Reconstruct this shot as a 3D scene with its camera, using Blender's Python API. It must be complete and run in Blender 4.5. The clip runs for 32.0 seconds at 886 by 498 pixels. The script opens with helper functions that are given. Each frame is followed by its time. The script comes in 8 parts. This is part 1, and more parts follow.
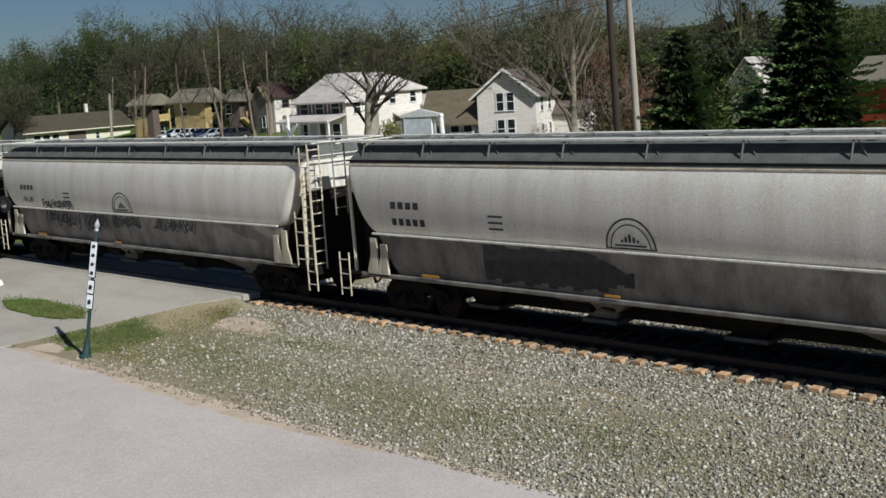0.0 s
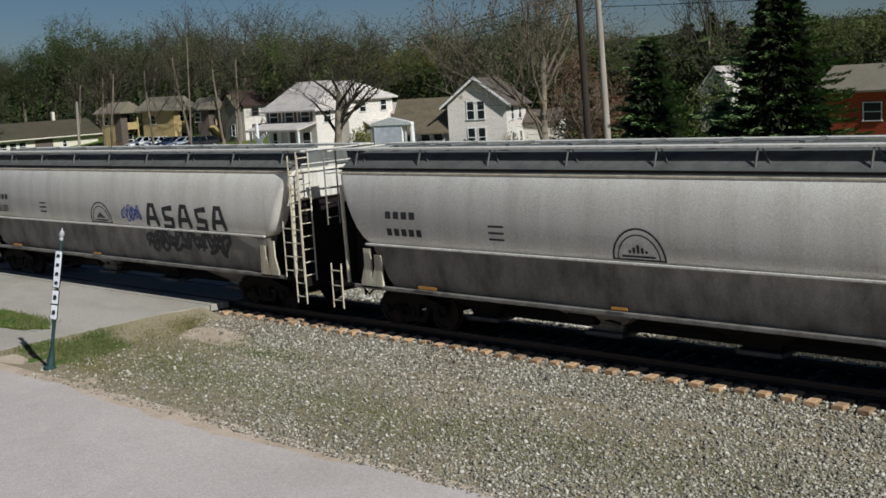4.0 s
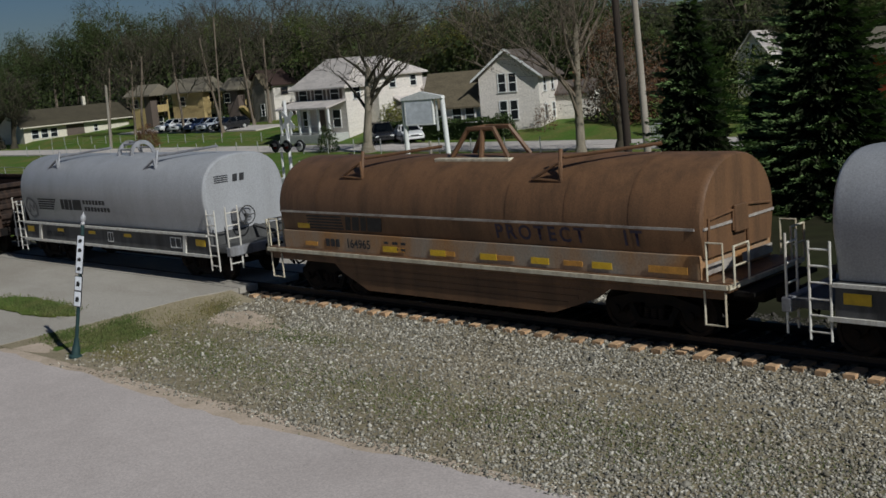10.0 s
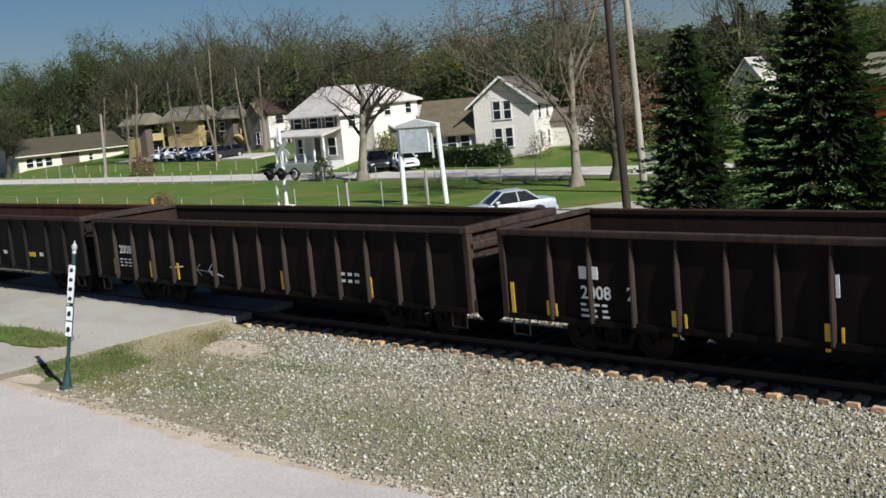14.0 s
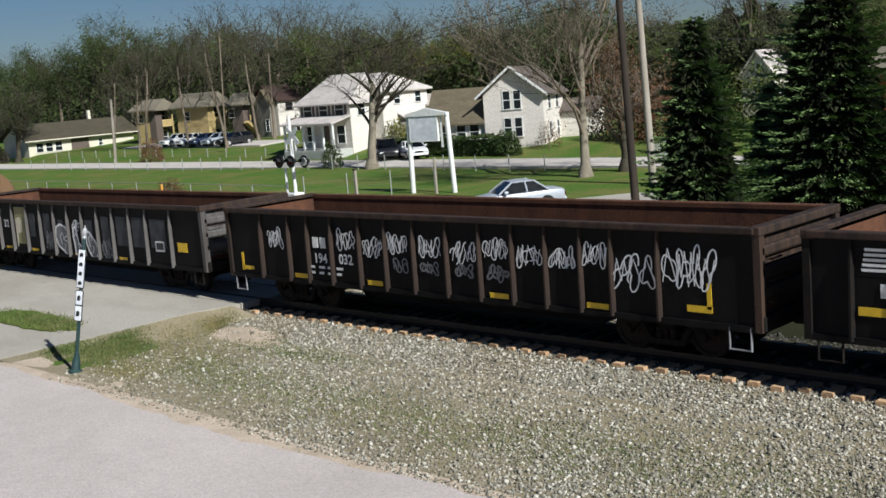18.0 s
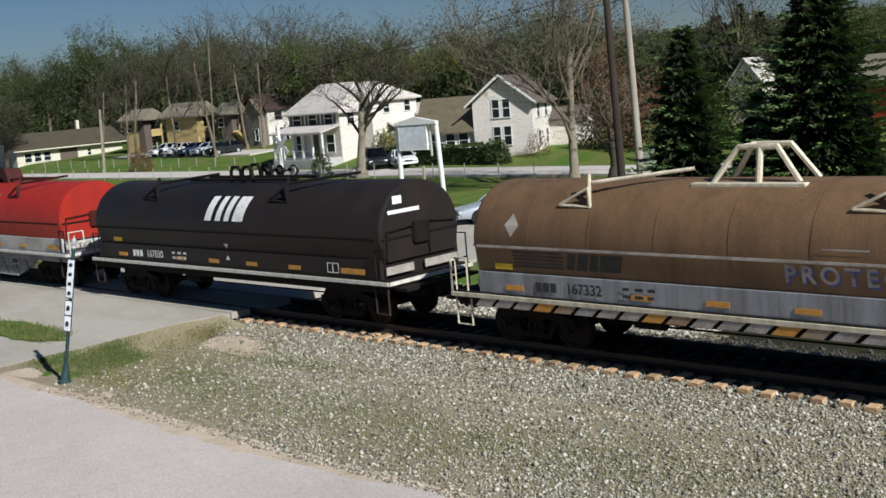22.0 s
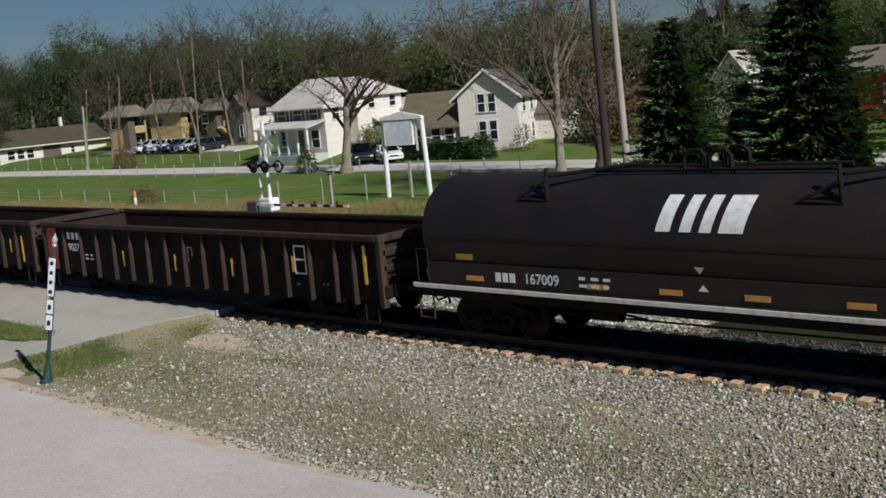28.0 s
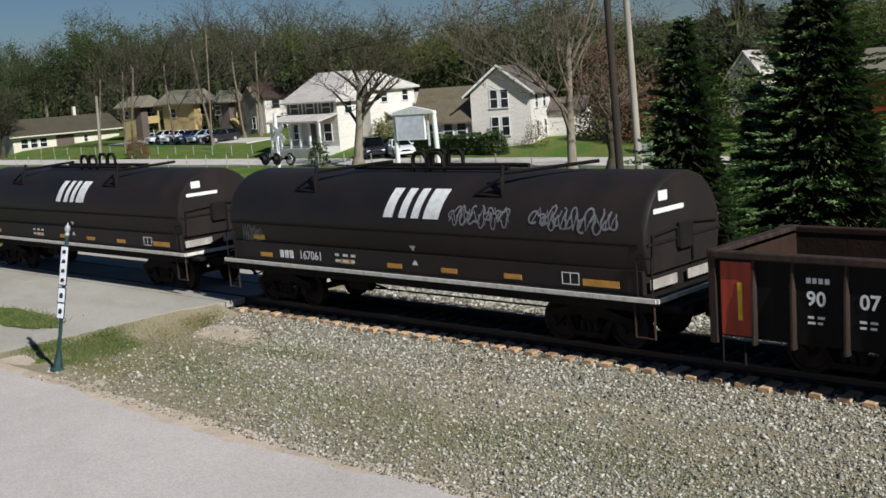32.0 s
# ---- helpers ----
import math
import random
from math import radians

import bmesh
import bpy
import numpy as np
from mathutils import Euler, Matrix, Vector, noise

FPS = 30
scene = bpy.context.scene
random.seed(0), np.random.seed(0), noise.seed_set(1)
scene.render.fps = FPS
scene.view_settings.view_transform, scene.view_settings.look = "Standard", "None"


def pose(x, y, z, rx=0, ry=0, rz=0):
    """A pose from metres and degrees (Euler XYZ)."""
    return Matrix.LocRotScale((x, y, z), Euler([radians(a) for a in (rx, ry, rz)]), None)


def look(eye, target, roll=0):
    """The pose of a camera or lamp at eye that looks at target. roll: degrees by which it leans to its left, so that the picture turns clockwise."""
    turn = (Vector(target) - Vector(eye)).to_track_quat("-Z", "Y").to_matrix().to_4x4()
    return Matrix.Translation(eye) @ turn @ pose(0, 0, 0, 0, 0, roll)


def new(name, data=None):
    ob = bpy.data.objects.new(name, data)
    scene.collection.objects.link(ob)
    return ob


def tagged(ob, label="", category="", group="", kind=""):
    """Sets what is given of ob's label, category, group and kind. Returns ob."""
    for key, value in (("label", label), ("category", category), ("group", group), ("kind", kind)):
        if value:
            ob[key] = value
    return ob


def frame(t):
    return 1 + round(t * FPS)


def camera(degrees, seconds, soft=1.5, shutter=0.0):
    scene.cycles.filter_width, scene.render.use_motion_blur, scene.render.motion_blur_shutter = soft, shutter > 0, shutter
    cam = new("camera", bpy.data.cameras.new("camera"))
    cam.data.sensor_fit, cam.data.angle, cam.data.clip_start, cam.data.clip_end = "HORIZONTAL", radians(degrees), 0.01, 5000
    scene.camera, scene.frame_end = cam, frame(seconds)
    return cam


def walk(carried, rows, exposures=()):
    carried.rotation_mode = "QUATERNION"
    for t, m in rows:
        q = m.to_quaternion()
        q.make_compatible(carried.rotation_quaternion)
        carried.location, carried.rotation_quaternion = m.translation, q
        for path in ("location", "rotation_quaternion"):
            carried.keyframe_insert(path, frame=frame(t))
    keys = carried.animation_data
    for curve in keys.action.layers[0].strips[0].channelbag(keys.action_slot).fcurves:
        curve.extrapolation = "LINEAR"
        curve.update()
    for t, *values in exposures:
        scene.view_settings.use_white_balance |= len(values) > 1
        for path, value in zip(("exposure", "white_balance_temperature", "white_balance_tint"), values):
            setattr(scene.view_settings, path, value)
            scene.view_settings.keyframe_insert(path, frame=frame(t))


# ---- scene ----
# The eye moves a little along its line of sight: seconds, metres along it, yaw, pitch, roll.
cam = camera(43.0, 32.0, soft=1.6)
AXIS = Vector((-0.69673, 0.70332, -0.14110))
PATH = [
    (0.0, -1.51, 44.03, -8.70, 3.58),
    (0.5, -1.54, 43.60, -8.41, 3.64),
    (1.0, -1.56, 43.80, -8.53, 3.60),
    (1.5, -1.54, 43.72, -8.54, 3.52),
    (2.0, -1.49, 43.48, -8.97, 3.54),
    (2.5, -1.47, 43.07, -8.83, 3.63),
    (3.0, -1.47, 42.35, -8.45, 3.07),
    (3.5, -1.44, 42.53, -8.43, 3.16),
    (5.5, -0.49, 42.14, -8.12, 4.71),
    (6.0, -0.45, 42.68, -8.53, 4.94),
    (6.5, -0.40, 43.23, -8.71, 5.17),
    (7.0, -0.36, 43.05, -9.00, 5.25),
    (7.5, -0.35, 43.32, -8.70, 5.57),
    (8.0, -0.36, 43.30, -8.53, 5.64),
    (8.5, -0.36, 43.62, -8.44, 5.66),
    (9.0, -0.29, 43.74, -8.91, 5.39),
    (9.5, -0.16, 43.86, -9.22, 5.09),
    (10.0, -0.05, 44.04, -9.46, 4.99),
    (10.5, -0.00, 44.40, -9.14, 5.19),
    (11.0, 0.02, 44.16, -8.89, 5.37),
    (11.5, 0.08, 44.09, -8.78, 5.45),
    (12.0, 0.16, 43.98, -8.61, 5.33),
    (12.5, 0.27, 43.97, -8.52, 5.31),
    (13.0, 0.38, 43.63, -8.71, 5.27),
    (13.5, 0.35, 43.49, -8.34, 5.18),
    (14.0, 0.24, 43.78, -8.08, 5.20),
    (14.5, 0.15, 43.56, -7.83, 5.30),
    (16.5, 0.08, 43.95, -8.03, 4.83),
    (17.0, 0.14, 44.04, -8.08, 4.81),
    (17.5, 0.17, 43.90, -8.31, 4.74),
    (18.0, 0.13, 44.28, -8.59, 4.58),
    (18.5, 0.06, 44.03, -8.23, 4.68),
    (19.0, 0.07, 44.07, -8.14, 4.76),
    (19.5, 0.14, 43.88, -8.48, 4.70),
    (20.0, 0.17, 43.53, -8.38, 4.76),
    (20.5, 0.14, 43.48, -8.42, 4.79),
    (21.0, 0.09, 43.44, -8.12, 4.80),
    (21.5, 0.06, 43.56, -8.16, 4.72),
    (22.0, 0.10, 43.73, -8.20, 4.75),
    (22.5, 0.18, 43.66, -8.51, 4.82),
    (23.0, 0.24, 43.57, -8.50, 4.83),
    (23.5, 0.23, 43.57, -8.51, 4.70),
    (24.0, 0.22, 43.70, -8.55, 4.61),
    (24.5, 0.21, 43.41, -8.40, 4.67),
    (25.0, 0.20, 43.57, -8.55, 4.74),
    (25.5, 0.21, 43.51, -8.64, 4.81),
    (26.0, 0.24, 43.47, -8.66, 4.86),
    (26.5, 0.23, 43.50, -8.50, 4.90),
    (28.5, 0.41, 42.89, -8.53, 5.08),
    (29.0, 0.41, 42.99, -8.63, 4.90),
    (29.5, 0.43, 42.89, -8.61, 4.56),
    (30.0, 0.42, 43.32, -8.65, 4.45),
    (30.5, 0.37, 43.59, -8.63, 4.46),
    (31.0, 0.32, 43.65, -8.37, 4.64),
    (31.5, 0.31, 43.71, -8.35, 4.50),
    (32.0, 0.30, 43.64, -8.70, 4.18),
]

EYE = Vector((0.0, 0.0, 5.86))
walk(cam, [(t, pose(*(EYE + AXIS * d), 90 + pitch, roll, yaw)) for t, d, yaw, pitch, roll in PATH],
     exposures=[(0.0, -0.48), (1.0, -0.55), (3.0, -0.75), (4.6, -0.5), (6.0, -0.36), (7.0, -0.82), (8.0, -0.74), (9.0, -0.68), (10.0, -1.12), (11.0, -1.12), (12.0, -1.0), (13.0, -0.6), (14.0, -0.15), (20.0, -0.25), (22.0, -0.28), (23.0, -0.25), (24.0, -0.28), (26.0, -0.48), (29.0, -0.6), (30.0, -0.6), (31.0, -0.52), (32.0, -0.34)])

# ---- light ----
SUN_AZ, SUN_EL = 98.5, 38.0
world = bpy.data.worlds.new("world")
scene.world = world
world.use_nodes = True
wn = world.node_tree.nodes
sky = wn.new("ShaderNodeTexSky")
sky.sky_type, sky.sun_disc = "NISHITA", False
sky.sun_elevation, sky.sun_rotation = radians(SUN_EL), radians(SUN_AZ)
sky.air_density, sky.dust_density, sky.ozone_density = 1.0, 0.4, 4.0
wn["Background"].inputs["Strength"].default_value = 0.047
deep = wn.new("ShaderNodeHueSaturation")
deep.inputs["Saturation"].default_value = 1.1
blue = wn.new("ShaderNodeMix")
blue.data_type, blue.blend_type = "RGBA", "MULTIPLY"
blue.inputs["Factor"].default_value = 1.0
blue.inputs["B"].default_value = (0.87, 0.96, 1.14, 1)
world.node_tree.links.new(sky.outputs["Color"], blue.inputs["A"])
world.node_tree.links.new(blue.outputs["Result"], deep.inputs["Color"])
world.node_tree.links.new(deep.outputs["Color"], wn["Background"].inputs["Color"])
sun_to = Vector((math.sin(radians(SUN_AZ)) * math.cos(radians(SUN_EL)), math.cos(radians(SUN_AZ)) * math.cos(radians(SUN_EL)), math.sin(radians(SUN_EL))))
lamp = bpy.data.lights.new("sun", "SUN")
lamp.energy, lamp.angle, lamp.color = 6.8, radians(0.5), (0.955, 0.978, 0.955)
sun = new("sun", lamp)
sun.matrix_world = look(sun_to * 100, (0, 0, 0))


# ---- materials ----
def material(name, base, rough=0.6, metal=0.0, other=None, amount=0.35, scale=1.5, stretch=(1, 1, 1), fine=20.0, bump=0.02, spread=0.0, third=None, gloss=0.3):
    """Two scales of variation: broad stains of the colour other, fine grain, and a bump; spread varies alike pieces."""
    m = bpy.data.materials.new(name)
    m.use_nodes = True
    nt = m.node_tree
    n, link = nt.nodes, nt.links.new
    b = n["Principled BSDF"]
    b.inputs["Metallic"].default_value = metal
    b.inputs["Specular IOR Level"].default_value = gloss
    tc = n.new("ShaderNodeTexCoord")
    mp = n.new("ShaderNodeMapping")
    mp.inputs["Scale"].default_value = stretch
    link(tc.outputs["Object"], mp.inputs["Vector"])
    big = n.new("ShaderNodeTexNoise")
    big.inputs["Scale"].default_value, big.inputs["Detail"].default_value, big.inputs["Roughness"].default_value = scale, 6, 0.65
    link(mp.outputs["Vector"], big.inputs["Vector"])
    ramp = n.new("ShaderNodeMapRange")
    ramp.inputs["From Min"].default_value, ramp.inputs["From Max"].default_value = 0.42, 0.66
    link(big.outputs["Fac"], ramp.inputs["Value"])
    amt = n.new("ShaderNodeMath")
    amt.operation = "MULTIPLY"
    amt.inputs[1].default_value = amount
    link(ramp.outputs["Result"], amt.inputs[0])
    mix = n.new("ShaderNodeMix")
    mix.data_type = "RGBA"
    mix.inputs["A"].default_value = (*base, 1)
    mix.inputs["B"].default_value = (*(other or [c * 0.55 for c in base]), 1)
    link(amt.outputs[0], mix.inputs["Factor"])
    small = n.new("ShaderNodeTexNoise")
    small.inputs["Scale"].default_value, small.inputs["Detail"].default_value = fine, 4
    link(tc.outputs["Object"], small.inputs["Vector"])
    hsv = n.new("ShaderNodeHueSaturation")
    val = n.new("ShaderNodeMapRange")
    val.inputs["From Min"].default_value, val.inputs["From Max"].default_value = 0.25, 0.75
    val.inputs["To Min"].default_value, val.inputs["To Max"].default_value = 0.8, 1.2
    link(small.outputs["Fac"], val.inputs["Value"])
    last = val.outputs["Result"]
    if spread:
        info = n.new("ShaderNodeObjectInfo")
        isl = n.new("ShaderNodeNewGeometry")
        add = n.new("ShaderNodeMath")
        add.operation = "ADD"
        link(info.outputs["Random"], add.inputs[0])
        link(isl.outputs["Random Per Island"], add.inputs[1])
        fr = n.new("ShaderNodeMath")
        fr.operation = "FRACT"
        link(add.outputs[0], fr.inputs[0])
        mr = n.new("ShaderNodeMapRange")
        mr.inputs["To Min"].default_value, mr.inputs["To Max"].default_value = 1 - spread, 1 + spread
        link(fr.outputs[0], mr.inputs["Value"])
        mul = n.new("ShaderNodeMath")
        mul.operation = "MULTIPLY"
        link(last, mul.inputs[0])
        link(mr.outputs["Result"], mul.inputs[1])
        last = mul.outputs[0]
        if third:
            m3 = n.new("ShaderNodeMix")
            m3.data_type = "RGBA"
            m3.inputs["B"].default_value = (*third, 1)
            sq = n.new("ShaderNodeMath")
            sq.operation = "POWER"
            sq.inputs[1].default_value = 3.0
            link(fr.outputs[0], sq.inputs[0])
            link(sq.outputs[0], m3.inputs["Factor"])
            link(mix.outputs["Result"], m3.inputs["A"])
            mix = m3
    link(last, hsv.inputs["Value"])
    link(mix.outputs["Result"], hsv.inputs["Color"])
    link(hsv.outputs["Color"], b.inputs["Base Color"])
    rr = n.new("ShaderNodeMapRange")
    rr.inputs["To Min"].default_value, rr.inputs["To Max"].default_value = max(rough - 0.12, 0.03), min(rough + 0.15, 1)
    link(big.outputs["Fac"], rr.inputs["Value"])
    link(rr.outputs["Result"], b.inputs["Roughness"])
    if bump:
        bp = n.new("ShaderNodeBump")
        bp.inputs["Distance"].default_value, bp.inputs["Strength"].default_value = bump, 0.6
        link(small.outputs["Fac"], bp.inputs["Height"])
        link(bp.outputs["Normal"], b.inputs["Normal"])
    return m


STREAK = (2.2, 2.2, 0.22)
M_HOPPER = material("hopper_paint", (0.72, 0.69, 0.62), 0.5, 0, (0.52, 0.475, 0.4), 0.5, 0.8, (2.2, 2.2, 0.12), 30, 0.004)
# Grime, plus the shade of the in-curving lower side, put into the paint colour.
M_HOPPER_LOW = material("hopper_grime_and_shade", (0.25, 0.232, 0.205), 0.65, 0, (0.085, 0.076, 0.066), 0.8, 1.2, (1.2, 1.2, 0.6), 30, 0.006, gloss=0.2)
M_HOPPER_ROOF = material("hopper_roof_paint", (0.13, 0.135, 0.125), 0.6, 0, (0.06, 0.062, 0.056), 0.6, 1.0, STREAK, 30, 0.004)
M_WHITE = material("white_steel", (0.7, 0.68, 0.62), 0.5, 0, (0.35, 0.27, 0.2), 0.5, 3, STREAK, 40, 0.003)
M_CREAM = material("cream_steel", (0.66, 0.6, 0.46), 0.5, 0, (0.3, 0.22, 0.13), 0.6, 2, STREAK, 40, 0.003)
M_GOND = material("gondola_black", (0.006, 0.006, 0.0066), 0.6, 0, (0.015, 0.0125, 0.0115), 0.7, 1.1, STREAK, 25, 0.006, gloss=0.1)
M_GOND_BROWN = material("gondola_brown", (0.0065, 0.005, 0.0044), 0.65, 0, (0.017, 0.0115, 0.009), 0.7, 1.1, STREAK, 25, 0.006, gloss=0.08)
M_RIB = material("gondola_rib", (0.03, 0.022, 0.019), 0.65, 0, (0.075, 0.046, 0.033), 0.75, 2.0, STREAK, 25, 0.005, gloss=0.15)
M_RIB_GREY = material("worn_grey_rib", (0.12, 0.112, 0.108), 0.6, 0, (0.05, 0.042, 0.038), 0.75, 2.0, STREAK, 25, 0.005, gloss=0.2)
M_RUST = material("rust_inside", (0.12, 0.05, 0.027), 0.85, 0, (0.05, 0.024, 0.015), 0.8, 1.4, (1, 1, 0.5), 18, 0.01)
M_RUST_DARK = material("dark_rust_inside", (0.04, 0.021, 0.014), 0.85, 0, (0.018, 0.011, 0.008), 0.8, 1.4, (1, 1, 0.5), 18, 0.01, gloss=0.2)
M_BROWN = material("brown_hood_paint", (0.175, 0.092, 0.047), 0.5, 0, (0.09, 0.052, 0.03), 0.75, 0.9, STREAK, 30, 0.005)
M_TAN = material("tan_hood_paint", (0.18, 0.105, 0.055), 0.55, 0, (0.11, 0.064, 0.034), 0.7, 0.9, STREAK, 30, 0.005)
M_BLACK = material("black_hood_paint", (0.0145, 0.013, 0.013), 0.5, 0, (0.03, 0.019, 0.0155), 0.65, 0.5, (1, 1, 0.4), 30, 0.004, gloss=0.25)
M_RED = material("red_hood_paint", (0.35, 0.024, 0.015), 0.45, 0, (0.23, 0.02, 0.014), 0.6, 0.9, STREAK, 30, 0.004)
M_GREY = material("grey_hood_paint", (0.38, 0.385, 0.4), 0.38, 0, (0.31, 0.31, 0.316), 0.6, 0.8, STREAK, 30, 0.003, gloss=0.5)
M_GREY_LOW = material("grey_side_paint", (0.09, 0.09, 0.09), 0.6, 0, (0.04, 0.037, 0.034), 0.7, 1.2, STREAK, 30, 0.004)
M_SILVER = material("silver_side_paint", (0.3, 0.305, 0.325), 0.5, 0.1, (0.13, 0.12, 0.115), 0.8, 1.3, STREAK, 30, 0.006)
M_PALE_SIDE = material("worn_pale_side_paint", (0.48, 0.475, 0.46), 0.55, 0, (0.27, 0.235, 0.18), 0.85, 0.8, (0.5, 1, 1), 20, 0.005)
M_BELLY = material("scuffed_belly_steel", (0.2, 0.205, 0.22), 0.55, 0, (0.085, 0.083, 0.085), 0.85, 1.1, (1, 1, 1), 25, 0.008)
M_MAROON = material("dark_maroon_steel", (0.06, 0.011, 0.009), 0.6, 0, (0.03, 0.01, 0.009), 0.6, 3, (1, 1, 1), 30, 0.003, gloss=0.2)
M_UNDER = material("underframe_black", (0.011, 0.01, 0.0095), 0.85, 0, (0.024, 0.017, 0.013), 0.7, 3, (1, 1, 1), 30, 0.006, gloss=0.12)
M_WHEEL = material("wheel_steel", (0.02, 0.015, 0.013), 0.75, 0.1, (0.04, 0.028, 0.022), 0.7, 4, (1, 1, 1), 30, 0.003, gloss=0.15)
M_YELLOW = material("yellow_reflector", (0.75, 0.48, 0.03), 0.4, 0, (0.5, 0.3, 0.03), 0.5, 6, (1, 1, 1), 50, 0.0)
M_ORANGE = material("orange_reflector", (0.62, 0.3, 0.06), 0.4, 0, (0.35, 0.17, 0.05), 0.6, 6, (1, 1, 1), 50, 0.0)
M_STENCIL = material("white_stencil", (0.8, 0.8, 0.78), 0.6, 0, (0.5, 0.48, 0.45), 0.5, 6, (1, 1, 1), 50, 0.0)
M_STENCIL_B = material("black_stencil", (0.03, 0.03, 0.032), 0.6, 0, (0.08, 0.08, 0.08), 0.5, 6, (1, 1, 1), 50, 0.0)
M_SPRAY = material("white_spray", (0.82, 0.82, 0.82), 0.6, 0, (0.5, 0.5, 0.51), 0.5, 5, (1, 1, 1), 50, 0.0)
M_SPRAY_BLUE = material("blue_spray", (0.07, 0.1, 0.4), 0.6, 0, (0.1, 0.12, 0.3), 0.6, 5, (1, 1, 1), 50, 0.0)
M_SPRAY_GREY = material("grey_spray", (0.2, 0.2, 0.21), 0.6, 0, (0.1, 0.1, 0.1), 0.6, 5, (1, 1, 1), 50, 0.0)
M_SPRAY_NAVY = material("faded_navy_spray", (0.045, 0.04, 0.075), 0.6, 0, (0.08, 0.05, 0.05), 0.7, 5, (1, 1, 1), 50, 0.0)
M_BAND = material("weathered_orange_band", (0.36, 0.19, 0.08), 0.7, 0, (0.3, 0.28, 0.24), 0.9, 0.6, (1, 1, 0.5), 20, 0.004)
M_FADED = material("faded_panel", (0.05, 0.052, 0.058), 0.7, 0, (0.025, 0.025, 0.027), 0.7, 3, (1, 1, 1), 30, 0.0)
M_OLIVE = material("faded_yellow_patch", (0.3, 0.28, 0.13), 0.7, 0, (0.15, 0.145, 0.09), 0.85, 2.0, STREAK, 30, 0.0)
M_STRIPE = material("dirty_white_stripe", (0.42, 0.38, 0.34), 0.6, 0, (0.2, 0.17, 0.15), 0.8, 2, (1, 1, 1), 30, 0.0)
M_REDPANEL = material("red_panel_paint", (0.42, 0.05, 0.025), 0.55, 0, (0.16, 0.04, 0.025), 0.7, 2.5, STREAK, 30, 0.004)
# Tie middles: the train's shade painted in as a darker wood.
M_TIE_SHADE = material("shaded_tie_wood", (0.024, 0.019, 0.015), 0.9, 0, (0.045, 0.034, 0.024), 0.7, 1.5, (0.6, 0.4, 1), 14, 0.02, spread=0.3, gloss=0.15)
M_RAIL = material("rail_steel", (0.075, 0.06, 0.05), 0.42, 0.5, (0.07, 0.042, 0.03), 0.5, 2, (0.3, 4, 4), 30, 0.002)
M_TIE = material("tie_wood", (0.42, 0.32, 0.22), 0.9, 0, (0.48, 0.27, 0.13), 0.8, 0.5, (0.6, 0.4, 1), 14, 0.02, spread=0.4)
M_STONE = material("ballast_stone", (0.26, 0.24, 0.195), 0.9, 0, (0.22, 0.185, 0.13), 0.9, 0.35, (1, 1, 1), 40, 0.004, spread=0.42, third=(0.45, 0.42, 0.36))
# Shade under the train is put into this darker stone colour.
M_BALLAST_SHADE = material("shaded_ballast_stone", (0.075, 0.068, 0.058), 0.9, 0, (0.04, 0.036, 0.03), 0.7, 8, (1, 1, 1), 40, 0.004, spread=0.5, gloss=0.15)
M_GRAVEL = material("gravel_ground", (0.245, 0.205, 0.13), 0.95, 0, (0.34, 0.285, 0.2), 0.8, 0.45, (1, 1, 1), 16, 0.05)
M_DIRT = material("pale_dirt", (0.55, 0.44, 0.345), 0.95, 0, (0.38, 0.3, 0.22), 0.8, 0.9, (1, 1, 1), 22, 0.02)
M_GRASS = material("lawn_grass", (0.075, 0.14, 0.022), 0.95, 0, (0.17, 0.155, 0.05), 0.85, 0.35, (1, 1, 1), 5, 0.06, gloss=0.15)
# Woods floor; also the ground shade by spruces and track, as plain dark colour.
M_WOODS_SHADE = material("woods_floor_and_shade", (0.026, 0.023, 0.014), 1.0, 0, (0.03, 0.036, 0.013), 0.8, 0.09, (1, 1, 1), 1.2, 0.1, gloss=0.1)
M_BLADE = material("grass_blade", (0.1, 0.135, 0.04), 0.8, 0, (0.19, 0.17, 0.075), 0.7, 1.0, (1, 1, 1), 6, 0.0, spread=0.4, gloss=0.2)
M_ASPHALT = material("pale_asphalt", (0.53, 0.465, 0.435), 0.92, 0, (0.43, 0.375, 0.35), 0.8, 0.3, (1, 1, 1), 26, 0.008)
M_CONCRETE = material("crossing_concrete", (0.42, 0.385, 0.335), 0.9, 0, (0.3, 0.265, 0.22), 0.8, 0.35, (0.4, 1, 1), 24, 0.008)
M_ROAD_FAR = material("far_asphalt", (0.56, 0.505, 0.46), 0.92, 0, (0.44, 0.4, 0.365), 0.7, 0.3, (1, 1, 1), 14, 0.005)


